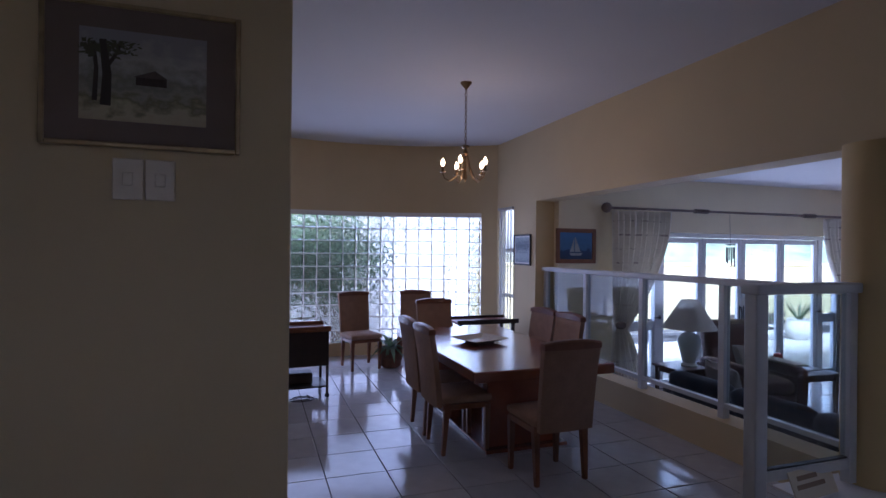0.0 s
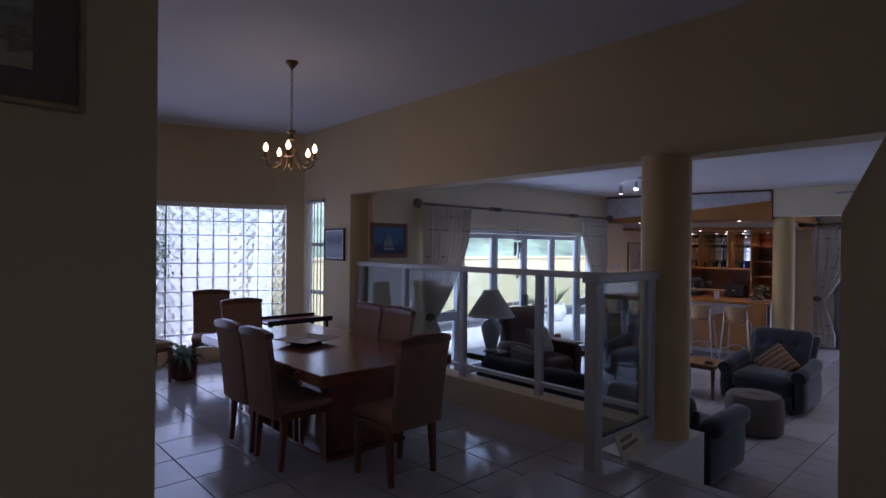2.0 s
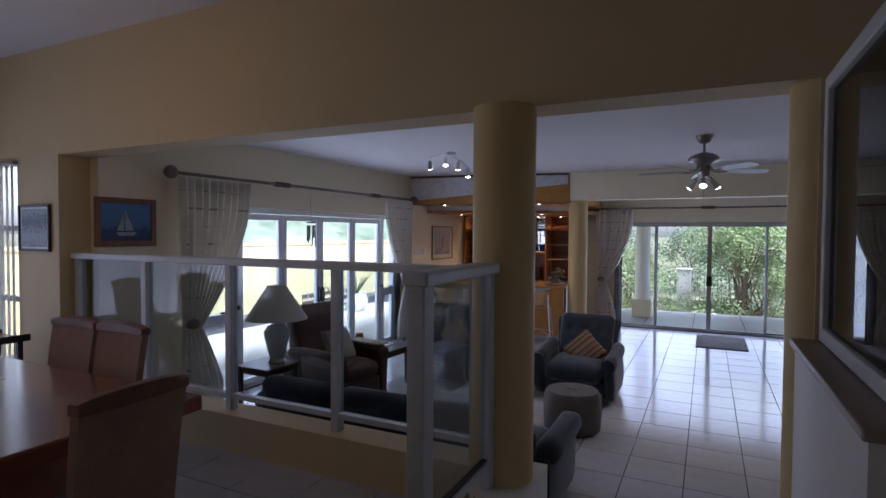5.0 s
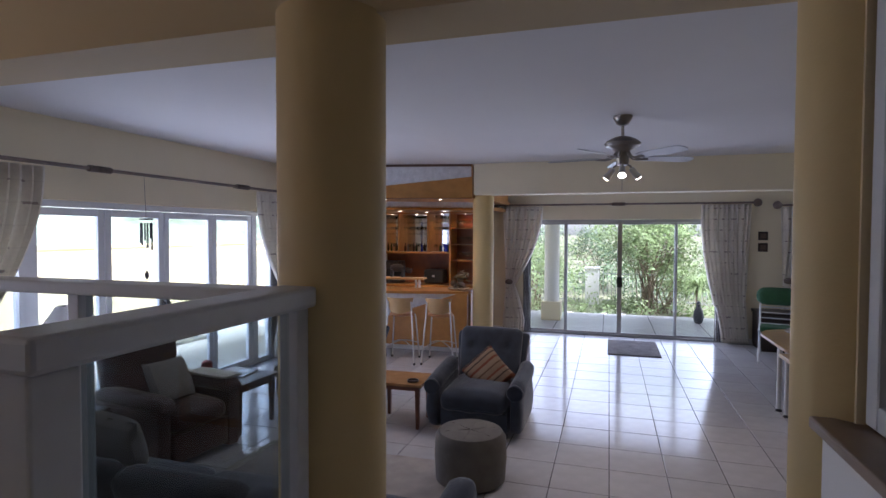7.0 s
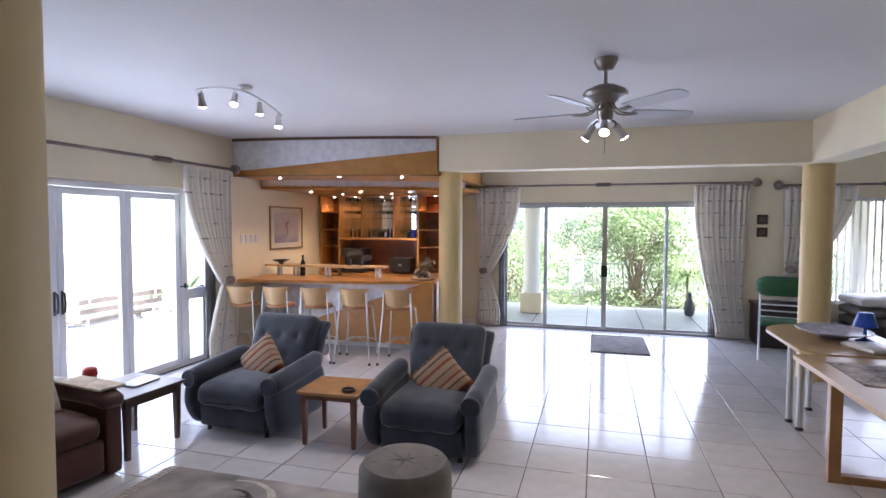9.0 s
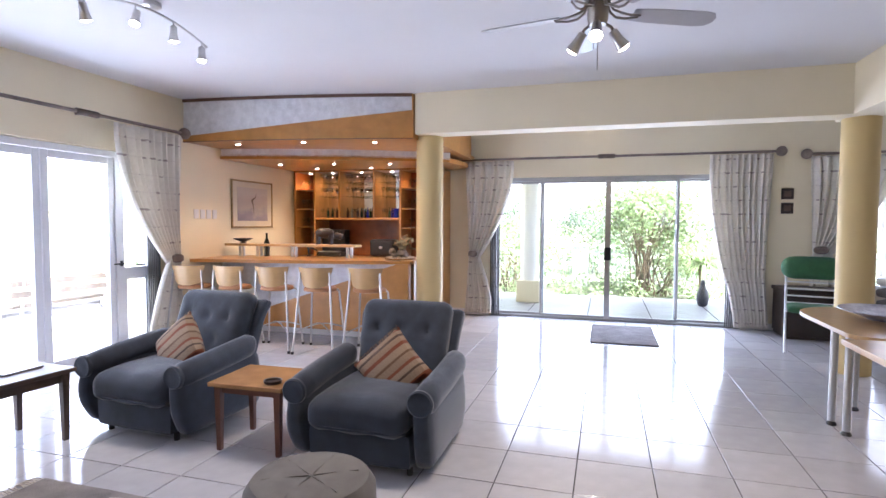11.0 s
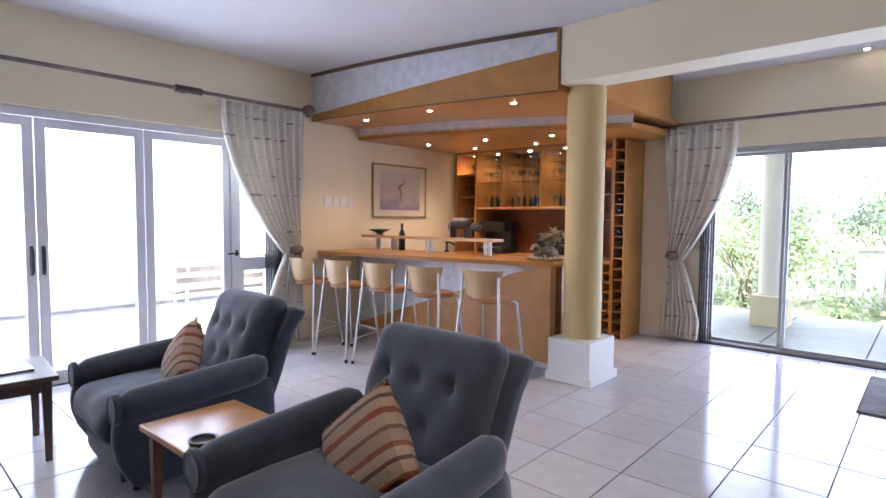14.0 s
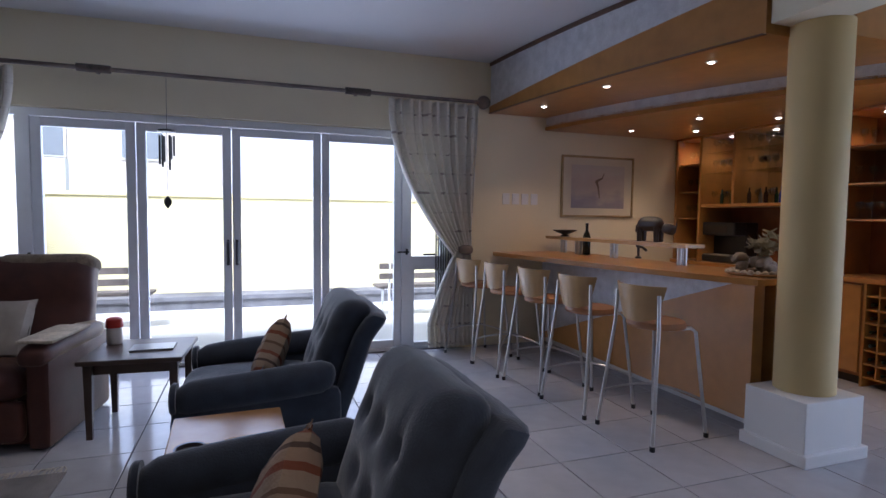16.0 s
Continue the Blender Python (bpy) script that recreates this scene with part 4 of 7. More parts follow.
pic = framed_picture("framed_landscape", pose(-0.39, 2.247, 2.62), 0.68, 0.54, GOLD, GREY_MOUNT, LANDSCAPE, 0.125, "painted landscape with a tree in a wide brown mount", 0.018)
bm = bmesh.new()
tube(bm, [(-0.13, -0.0185, -0.115), (-0.125, -0.0185, 0), (-0.14, -0.0185, 0.13)], 0.018, 8, 0.012)
tube(bm, [(-0.125, -0.018, 0.03), (-0.09, -0.018, 0.09), (-0.08, -0.018, 0.13)], 0.008, 6, 0.004)
tube(bm, [(-0.165, -0.018, -0.10), (-0.16, -0.018, 0.02), (-0.17, -0.018, 0.12)], 0.009, 6, 0.006)
for v in bm.verts:
    v.co.y = -0.017 + (v.co.y + 0.0185) * 0.05
part("painted_tree", bm, material("painted_bark", (0.06, 0.045, 0.035), 0.7), pic, "dark painted tree trunk")
bm = bmesh.new()
leaf_cloud(bm, [((-0.15, 0, 0.10), 0.05), ((-0.08, 0, 0.115), 0.04), ((-0.18, 0, 0.09), 0.03)], 70, 0.016, 5)
for v in bm.verts:
    v.co.y, v.co.z = -0.0172 - abs(v.co.y) * 0.004, min(v.co.z, 0.13)
part("painted_leaves", bm, material("painted_foliage", (0.09, 0.09, 0.05), 0.7), pic, "dark painted foliage")
for nm, pts, c in (("painted_roof", ((-0.04, 0.0), (0.035, 0.03), (0.08, 0.0)), (0.13, 0.10, 0.08)), ("painted_hut", ((-0.03, -0.03), (-0.03, 0.0), (0.075, 0.0), (0.075, -0.03)), (0.07, 0.05, 0.04))):
    bm = bmesh.new()
    prism(bm, [(x, -0.0168, z) for x, z in pts], (0, -0.0006, 0))
    part(nm, bm, material("hut_paint", c, 0.7, var=0.2, scale=60), pic)
SW = material("white_switch_plate", (0.72, 0.71, 0.70), 0.35, var=0.02)
# cream tone close to the wall paint, for the two hall plates
SW_CREAM = material("cream_switch_plate", (0.62, 0.53, 0.38), 0.35, var=0.03)
for k, x in enumerate((-0.445, -0.335)):
    s = thing("light_switch", pose(x, 2.248, 2.235), "white square light switch plate on the cream wall", "switch", "light switches")
    part("plate", boxes((-0.052, 0.052, -0.009, 0, -0.078, 0.078), bevel=0.003), SW_CREAM, s)
    part("rocker", boxes((-0.018, 0.018, -0.013, -0.009, -0.025, 0.025), bevel=0.002), SW_CREAM, s)
SEA = art_material("painted_sea", [(0.2, (0.015, 0.035, 0.09)), (0.55, (0.02, 0.06, 0.16)), (0.62, (0.05, 0.14, 0.30)), (1.0, (0.06, 0.18, 0.42))], 6)
boat = framed_picture("framed_boat_picture", pose(4.12, 6.257, 2.05), 0.62, 0.47, CHAIR_WOOD, CHAIR_WOOD, SEA, 0.06, "painting of a white sailing boat in a wooden frame", 0.055)
for pts, nm in ((((-0.02, 0.13), (0.07, -0.08), (-0.02, -0.08)), "sail"), (((-0.035, 0.10), (-0.035, -0.08), (-0.10, -0.08)), "sail"), (((-0.11, -0.095), (0.10, -0.095), (0.07, -0.13), (-0.08, -0.13)), "hull")):
    bm = bmesh.new()
    prism(bm, [(x, -0.0175, z) for x, z in pts], (0, -0.003, 0))
    part(nm, bm, material("sail_paint", (0.34, 0.38, 0.42), 0.6, var=0.2, scale=40), boat)
DOC = art_material("framed_chart_print", [(0.2, (0.08, 0.12, 0.16)), (0.45, (0.38, 0.44, 0.48)), (0.62, (0.06, 0.09, 0.12)), (0.8, (0.35, 0.42, 0.46)), (1.0, (0.1, 0.14, 0.18))], 14, 8, 0.5)
framed_picture("framed_chart", pose(XW - 0.002, 6.74, 1.99, 0, 0, -90), 0.5, 0.43, BLACK, SW, DOC, 0.05, "grey-blue print in a narrow black frame", 0.022)

# ---- glass railing ----
RAIL_GLASS = glass_material("grey_railing_glass", (0.80, 0.84, 0.85))
rl = thing("glass_railing", pose(0, 0, 0.6), "white framed glass railing on the low wall", "railing")
TOP = 1.765 - 0.6
part("top_rail", boxes((3.67, 3.79, 2.36, 6.38, TOP - 0.055, TOP), bevel=0.01), RAIL, rl)
part("bottom_rail", boxes((3.70, 3.76, 2.36, 6.38, 0.09, 0.13), bevel=0.004), RAIL, rl)
ys = (2.39, 3.42, 4.42, 5.4, 6.33)
for y in ys:
    part("post", boxes((3.695, 3.765, y - 0.03, y + 0.03, 0, TOP - 0.055), bevel=0.004), RAIL, rl)
for a, b in zip(ys, ys[1:]):
    p = part("pane", boxes((3.727, 3.733, a + 0.03, b - 0.03, 0.13, TOP - 0.055)), RAIL_GLASS, rl)
    p.visible_shadow = False
r2 = thing("short_glass_railing", pose(0, 0, LAND), "white framed glass railing at the head of the steps", "railing")
T2 = 1.81 - LAND
part("top_rail", boxes((2.60, 3.43, 2.13, 2.25, T2 - 0.06, T2), bevel=0.01), RAIL, r2)
part("post", boxes((2.61, 2.70, 2.15, 2.23, 0, T2 - 0.06), bevel=0.006), RAIL, r2)
part("post", boxes((3.37, 3.43, 2.16, 2.22, 0.03, T2 - 0.06), bevel=0.004), RAIL, r2)
part("bottom_rail", boxes((2.70, 3.37, 2.165, 2.215, 0.12, 0.18), bevel=0.004), RAIL, r2)
part("gasket", boxes((2.70, 3.37, 2.175, 2.205, 0.18, 0.19)), BLACK, r2)
p = part("pane", boxes((2.70, 3.37, 2.187, 2.193, 0.19, T2 - 0.06)), RAIL_GLASS, r2)
p.visible_shadow = False
sg = thing("notice_sign", pose(3.05, 2.12, 0.594, -22, 0, 6), "small cream notice board leaning against the glass railing", "sign")
part("board", boxes((-0.19, 0.19, -0.008, 0.0, 0, 0.16), bevel=0.002), material("cream_card", (0.62, 0.55, 0.40), 0.6, var=0.05), sg)
for z, a, b in ((0.105, -0.13, 0.05), (0.06, -0.15, 0.10)):
    part("text_line", boxes((a, b, -0.0095, -0.008, z, z + 0.025)), material("faded_brown_ink", (0.25, 0.17, 0.10), 0.7), sg)

# ---- curtains and rods ----
PATTERN = CURTAIN.copy()
PATTERN.name = "curtain_cloth_with_sprigs"
nt = PATTERN.node_tree
b = nt.nodes["Principled BSDF"]
old = b.inputs["Base Color"].links[0].from_socket
def calc(op, a, c=0.0):
    n = nt.nodes.new("ShaderNodeMath")
    n.operation = op
    for i, v in ((0, a), (1, c)):
        if isinstance(v, (int, float)):
            n.inputs[i].default_value = v
        else:
            nt.links.new(v, n.inputs[i])
    return n.outputs[0]


# rows of stitched sprigs between faint woven lines
tcn, spx, ns1 = nt.nodes.new("ShaderNodeTexCoord"), nt.nodes.new("ShaderNodeSeparateXYZ"), nt.nodes.new("ShaderNodeTexNoise")
nt.links.new(tcn.outputs["Object"], spx.inputs[0])
rowz = calc("FRACT", calc("MULTIPLY", spx.outputs["Z"], 5.2))
rowi = calc("FLOOR", calc("MULTIPLY", spx.outputs["Z"], 5.2))
wob = nt.nodes.new("ShaderNodeCombineXYZ")
nt.links.new(calc("MULTIPLY", spx.outputs["X"], 16.0), wob.inputs[0])
nt.links.new(calc("MULTIPLY", rowi, 3.7), wob.inputs[1])
nt.links.new(calc("MULTIPLY", rowz, 2.0), wob.inputs[2])
ns1.inputs["Scale"].default_value, ns1.inputs["Detail"].default_value = 1.0, 2
nt.links.new(wob.outputs[0], ns1.inputs["Vector"])
near_row = calc("LESS_THAN", calc("ABSOLUTE", calc("SUBTRACT", rowz, 0.5)), 0.06)
sprig = calc("MULTIPLY", near_row, calc("GREATER_THAN", ns1.outputs["Fac"], 0.57))
line = calc("LESS_THAN", calc("ABSOLUTE", calc("SUBTRACT", rowz, 0.5)), 0.03)
mark = calc("MAXIMUM", calc("MULTIPLY", sprig, 0.7), calc("MULTIPLY", line, 0.10))
mixc = nt.nodes.new("ShaderNodeMixRGB")
mixc.inputs["Color2"].default_value = (0.27, 0.21, 0.20, 1)
for a, z in ((mark, mixc.inputs["Fac"]), (old, mixc.inputs["Color1"]), (mixc.outputs[0], b.inputs["Base Color"])):
    nt.links.new(a, z)
let_light_through(PATTERN, 0.22)
ROD = material("grey_brown_rod_timber", (0.22, 0.17, 0.14), 0.6, var=0.3, scale=15)


def curtain(m, width, top, tie, bottom, gather, label, folds=9, band=True):
    """Local x runs from the wall end (0) into the window; the cloth is tied back at height tie towards x = 0."""
    e = thing("curtain", m, label, "curtain", "tied-back curtains")
    bm, rows, n = bmesh.new(), [], folds * 8
    zs = [top - (top - bottom) * k / 40 for k in range(41)]
    for z in zs:
        if tie is None:
            w, x0 = width, 0.0
        elif z > tie:
            t = (top - z) / (top - tie)
            w, x0 = width + (gather - width) * (t ** 1.9), 0.06 * t
        else:
            t = (tie - z) / (tie - bottom)
            w, x0 = gather + (width * 0.55 - gather) * min(1, t * 1.3) ** 0.8, 0.06 * (1 - t)
        amp = 0.034 if tie is None else 0.026 + 0.012 * (z / top)
        row = []
        for i in range(n + 1):
            u = i / n
            ph = u * folds * 2 * math.pi
            sag = 0.0
            if tie is not None and z > tie:
                sag = -0.14 * u * (1 - u * 0.2) * ((top - z) / (top - tie)) ** 2
            y = amp * math.sin(ph + 0.6 * math.sin(ph * 0.5 + z * 1.3)) + 0.01 * noise.noise(Vector((u * 5, z * 2, width)))
            row.append(bm.verts.new((x0 + u * w, y, z + sag)))
        rows.append(row)
    for a, c in zip(rows, rows[1:]):
        for i in range(n):
            bm.faces.new((a[i], a[i + 1], c[i + 1], c[i]))
    cl = part("cloth", bm, PATTERN, e, "", True)
    so = cl.modifiers.new("thickness", "SOLIDIFY")
    so.thickness = 0.004
    if tie is not None and band:
        bm = bmesh.new()
        lathe(bm, [(0.03, -0.05), (0.06, -0.03), (0.065, 0), (0.06, 0.03), (0.03, 0.05)], 16, pose(0.06 + gather / 2, -0.03, tie) @ Matrix.Diagonal((gather / 0.13, 1.1, 1, 1)))
        part("tie_back", bm, ROD, e, "brown tie-back", True)
    return e


def curtain_rod(m, length, wraps, label):
    """Local x along the rod."""
    e = thing("curtain_rod", m, label, "curtain rod", "curtain rods")
    bm = bmesh.new()
    tube(bm, [(0, 0, 0), (length, 0, 0)], 0.018, 12)
    part("pole", bm, ROD, e, "", True)
    for x in (0, length):
        bm = bmesh.new()
        bmesh.ops.create_icosphere(bm, subdivisions=3, radius=0.07, matrix=Matrix.Translation((x, 0, 0)))
        part("finial", bm, ROD, e, "round wooden finial", True)
    for x in wraps:
        bm = bmesh.new()
        tube(bm, [(x - 0.12, 0, 0), (x + 0.12, 0, 0)], 0.032, 12)
        part("binding", bm, material("cord_binding", (0.13, 0.10, 0.08), 0.9, var=0.3, scale=80), e, "dark cord binding", True)
        part("bracket", boxes((x - 0.012, x + 0.012, 0, 0.15, -0.012, 0.012)), ROD, e)
    return e


C1 = "cream curtain with small sprigs, tied back beside the folding doors"
curtain_rod(pose(4.50, 6.10, 2.575), 5.1, (1.63, 3.80), "long grey-brown timber curtain rod over the folding doors")
curtain(pose(4.58, 6.10, 0), 1.0, 2.54, 0.98, 0.06, 0.16, C1, 10)
curtain(pose(9.55, 6.10, 0) @ Matrix.Diagonal((-1, 1, 1, 1)), 0.95, 2.54, 1.06, 0.06, 0.16, C1, 10)
C2 = "cream curtain with small sprigs, tied back beside the sliding door"
curtain_rod(pose(12.6, 3.45, 2.5, 0, 0, -90), 4.6, (2.3,), "long grey-brown timber curtain rod over the sliding door")
curtain(pose(12.6, 3.32, 0, 0, 0, -90), 0.78, 2.47, 1.0, 0.05, 0.15, C2, 8)
curtain(pose(12.6, -1.06, 0, 0, 0, -90) @ Matrix.Diagonal((-1, 1, 1, 1)), 0.80, 2.47, 0.75, 0.03, 0.50, "cream curtain with small sprigs, hanging loose beside the sliding door", 10, False)
curtain_rod(pose(12.6, -1.45, 2.45, 0, 0, -90), 3.0, (1.5,), "grey-brown timber curtain rod over the blinds")
curtain(pose(12.6, -1.5, 0, 0, 0, -90), 1.0, 2.42, 1.15, 0.05, 0.18, "cream curtain with small sprigs, tied back beside the blinds", 9)


# ---- seating ----
def armchair(m, cloth, label, group=""):
    """Faces local -y; base 0.86 wide."""
    e = thing("armchair", m, label, "armchair", group)
    for sx in (-1, 1):
        # padded arm that falls a little towards the front, over a scroll and a bowed side panel
        bm = bmesh.new()
        pillow(bm, sx * 0.405 - 0.078, sx * 0.405 + 0.078, -0.47, 0.33, 0.425, 0.595, 0.08, 0.006, None, 10, sx)
        for v in bm.verts:
            v.co.z += 0.03 * v.co.y / 0.33 - 0.06 * max(0, -0.36 - v.co.y)
            v.co.x += sx * 0.012 * math.sin((v.co.y + 0.47) * 3.6)
        arm = part("arm", bm, cloth, e, "", True)
        bm = bmesh.new()
        pillow(bm, sx * 0.395 - 0.062, sx * 0.395 + 0.062, -0.41, 0.36, 0.05, 0.48, 0.05, 0, None, 9, 2 + sx)
        for v in bm.verts:
            k = max(0, min(1, (v.co.z - 0.05) / 0.43))
            if v.co.y < 0:
                v.co.y -= 0.075 * math.sin(k * math.pi * 0.85) - 0.03 * (1 - k) ** 2
            v.co.x += sx * 0.02 * math.sin(k * math.pi)
        part("side_panel", bm, cloth, arm, "", True)
        bm = bmesh.new()
        lathe(bm, [(0.079, 0.014), (0.079, -0.006), (0.070, -0.016), (0.060, -0.011), (0.03, -0.014), (0.002, -0.015)][::-1], 24, pose(sx * 0.405, -0.462, 0.475, -90))
        part("scroll", bm, cloth, arm, "", True)
    bm = bmesh.new()
    pillow(bm, -0.325, 0.325, -0.50, 0.25, 0.25, 0.455, 0.085, 0.035, None, 16, 5)
    for v in bm.verts:
        v.co.z += 0.006 * math.sin(v.co.x * 24 + 2 * v.co.y) * max(0, min(1, (-0.2 - v.co.y) * 4))
    seat = part("seat_cushion", bm, cloth, e, "", True)
    bm = bmesh.new()
    tube(bm, [(x, -0.492 + 0.05 * abs(x / 0.31) ** 6, 0.285) for x in [-0.31 + 0.031 * i for i in range(21)]], 0.007, 6)
    part("piping", bm, cloth, seat, "", True)
    bm = bmesh.new()
    pillow(bm, -0.335, 0.335, -0.43, 0.30, 0.055, 0.27, 0.03, 0, None, 6, 7)
    part("base", bm, cloth, e, "", True)
    # tilted buttoned back in a flaring shell
    tilt = pose(0, 0.21, 0.36, -19)
    bm = bmesh.new()
    pillow(bm, -0.345, 0.345, -0.04, 0.15, 0.0, 0.615, 0.085, 0, None, 22, 9)
    btn = [(-0.19, 0.38), (0.0, 0.38), (0.19, 0.38), (-0.1, 0.2), (0.1, 0.2)]
    for v in bm.verts:
        if v.co.y < 0.06:
            d = min(math.hypot(v.co.x - bx, v.co.z - bz) for bx, bz in btn)
            v.co.y += 0.028 * math.exp(-(d / 0.045) ** 2) - 0.022 * math.cos(v.co.x * 2.6) * math.sin(max(0, v.co.z) * 4.5)
            if v.co.z > 0.36:
                v.co.y += 0.016 * math.exp(-(min(abs(v.co.x - bx) for bx in (-0.19, 0.0, 0.19)) / 0.014) ** 2) * max(0, 1 - (v.co.z - 0.36) * 5)
        k = max(0, v.co.z - 0.3)
        v.co.y += 0.25 * k * k
        v.co.x *= 0.92 + 0.08 * max(0, v.co.z) / 0.6
    bmesh.ops.transform(bm, matrix=tilt, verts=bm.verts[:])
    back = part("backrest", bm, cloth, e, "deep-buttoned back", True)
    for bx, bz in btn:
        bm = bmesh.new()
        bmesh.ops.create_icosphere(bm, subdivisions=2, radius=0.013, matrix=tilt @ Matrix.Translation((bx, -0.022 + 0.25 * max(0, bz - 0.3) ** 2, bz)) @ Matrix.Diagonal((1, 0.5, 1, 1)))
        part("button", bm, cloth, back, "", True)
    bm = bmesh.new()
    pillow(bm, -0.405, 0.405, 0.10, 0.215, -0.16, 0.585, 0.045, 0, None, 14, 11)
    for v in bm.verts:
        v.co.x *= 0.86 + 0.14 * max(0, min(1, v.co.z / 0.56))
        v.co.y += 0.06 * max(0, (v.co.z - 0.36) / 0.22) ** 2 - 0.05 * (abs(v.co.x) / 0.4) ** 4 * max(0, v.co.z)
    bmesh.ops.transform(bm, matrix=tilt, verts=bm.verts[:])
    part("back_panel", bm, cloth, e, "", True)
    for sx in (-1, 1):
        for y in (-0.34, 0.3):
            bm = bmesh.new()
            tube(bm, [(sx * 0.3, y, 0.0), (sx * 0.3, y, 0.07)], 0.02, 10)
            part("castor", bm, BLACK, e, "black castor")
    return e


CUSHION = bpy.data.materials.new("striped_cushion_cloth")
CUSHION.use_nodes = True
nt = CUSHION.node_tree
tc, sp, ra = nt.nodes.new("ShaderNodeTexCoord"), nt.nodes.new("ShaderNodeSeparateXYZ"), nt.nodes.new("ShaderNodeValToRGB")
ra.color_ramp.interpolation = "CONSTANT"
els = ra.color_ramp.elements
STRIPES = ((0.0, (0.164, 0.044, 0.018)), (0.09, (0.246, 0.170, 0.111)), (0.2, (0.066, 0.039, 0.027)), (0.24, (0.254, 0.184, 0.124)), (0.33, (0.164, 0.049, 0.022)), (0.38, (0.221, 0.150, 0.097)), (0.5, (0.115, 0.063, 0.035)), (0.54, (0.254, 0.184, 0.124)),
           (0.66, (0.164, 0.044, 0.018)), (0.72, (0.246, 0.165, 0.106)), (0.82, (0.066, 0.039, 0.027)), (0.86, (0.238, 0.165, 0.106)), (0.93, (0.164, 0.044, 0.018)))
els[0].position, els[0].color = STRIPES[0][0], (*STRIPES[0][1], 1)
els[1].position, els[1].color = STRIPES[1][0], (*STRIPES[1][1], 1)
for p0, c0 in STRIPES[2:]:
    els.new(p0).color = (*c0, 1)
nt.links.new(tc.outputs["Generated"], sp.inputs[0])
nt.links.new(sp.outputs["X"], ra.inputs["Fac"])
nt.links.new(ra.outputs["Color"], nt.nodes["Principled BSDF"].inputs["Base Color"])
nt.nodes["Principled BSDF"].inputs["Roughness"].default_value = 0.9
weave, wb_ = nt.nodes.new("ShaderNodeTexNoise"), nt.nodes.new("ShaderNodeBump")
weave.inputs["Scale"].default_value, wb_.inputs["Strength"].default_value, wb_.inputs["Distance"].default_value = 70, 0.5, 0.01
nt.links.new(tc.outputs["Object"], weave.inputs["Vector"])
nt.links.new(weave.outputs["Fac"], wb_.inputs["Height"])
nt.links.new(wb_.outputs["Normal"], nt.nodes["Principled BSDF"].inputs["Normal"])


def scatter_cushion(m, cloth, label, size=0.40, group="scatter cushions"):
    bm = bmesh.new()
    bmesh.ops.create_grid(bm, x_segments=14, y_segments=14, size=0.5)
    top = bm.verts[:]
    for v in top:
        u, w = v.co.x * 2, v.co.y * 2
        k = (1 - u ** 4) * (1 - w ** 4)
        pinch = 1 - 0.07 * (1 - u * u if abs(w) > 0.9 else 0) - 0.07 * (1 - w * w if abs(u) > 0.9 else 0)
        v.co = Vector((v.co.x * size * pinch, v.co.y * size * pinch, 0.075 * math.sqrt(max(k, 0)) + 0.006 * noise.noise(v.co * 7)))
    r = bmesh.ops.duplicate(bm, geom=bm.verts[:] + bm.edges[:] + bm.faces[:])
    for v in [g for g in r["geom"] if isinstance(g, bmesh.types.BMVert)]:
        v.co.z = -v.co.z - 0.004
    bmesh.ops.reverse_faces(bm, faces=[g for g in r["geom"] if isinstance(g, bmesh.types.BMFace)])
    bmesh.ops.remove_doubles(bm, verts=bm.verts[:], dist=0.006)
    ob = obj("cushion", bm, cloth, None, "", True)
    ob.matrix_world = m
    if cloth is CUSHION:
        rnd, h = random.Random(5), size * 0.47
        for sx in (-1, 1):
            bm = bmesh.new()
            tube(bm, [(sx * h, -h, 0), (sx * h, h, 0)], 0.004, 5)
            for k in range(44):
                w = -h + 2 * h * k / 43
                tube(bm, [(sx * h, w, 0), (sx * (h + 0.014), w + rnd.gauss(0, 0.004), rnd.gauss(0, 0.003)), (sx * (h + 0.024), w + rnd.gauss(0, 0.006), rnd.gauss(0, 0.005))], 0.0025, 4)
            part("fringe", bm, cloth, ob, "short brown fringe")
    return tagged(ob, label, "cushion", group)


AC = "slate-blue velour buttoned armchair on the tiled lounge floor"
ac1 = armchair(pose(7.42, 2.53, 0, 0, 0, -90), BLUE_CLOTH, AC, "blue armchairs")
copy_thing(ac1, pose(7.44, 4.23, 0, 0, 0, -92))
LCU = "brown and cream striped scatter cushion leaning in the armchair"
scatter_cushion(pose(7.40, 2.47, 0.535, 0, -70, 0) @ pose(0, 0, 0, 0, 0, 45), CUSHION, LCU)
scatter_cushion(pose(7.43, 4.22, 0.545, 0, -70, -12) @ pose(0, 0, 0, 0, 0, 45), CUSHION, LCU)

# sofa with its back to the glass railing
sf = thing("sofa", pose(4.55, 3.35, 0, 0, 0, 90) @ Matrix.Diagonal((1, 1, 0.93, 1)), "slate-blue velour three-seat sofa behind the glass railing", "sofa")
for k in (-1, 0, 1):
    bm = bmesh.new()
    pillow(bm, k * 0.78 - 0.385, k * 0.78 + 0.385, -0.42, 0.22, 0.28, 0.46, 0.07, 0.03, None, 9, k)
    part("seat_cushion", bm, BLUE_CLOTH, sf, "", True)
    bm = bmesh.new()
    pillow(bm, k * 0.78 - 0.385, k * 0.78 + 0.385, -0.02, 0.17, 0.0, 0.46, 0.08, 0, pose(0, 0.2, 0.38, -14), 9, k + 5)
    part("back_cushion", bm, BLUE_CLOTH, sf, "", True)
bm = bmesh.new()
pillow(bm, -1.17, 1.17, -0.40, 0.40, 0.06, 0.30, 0.03, 0, None, 6)
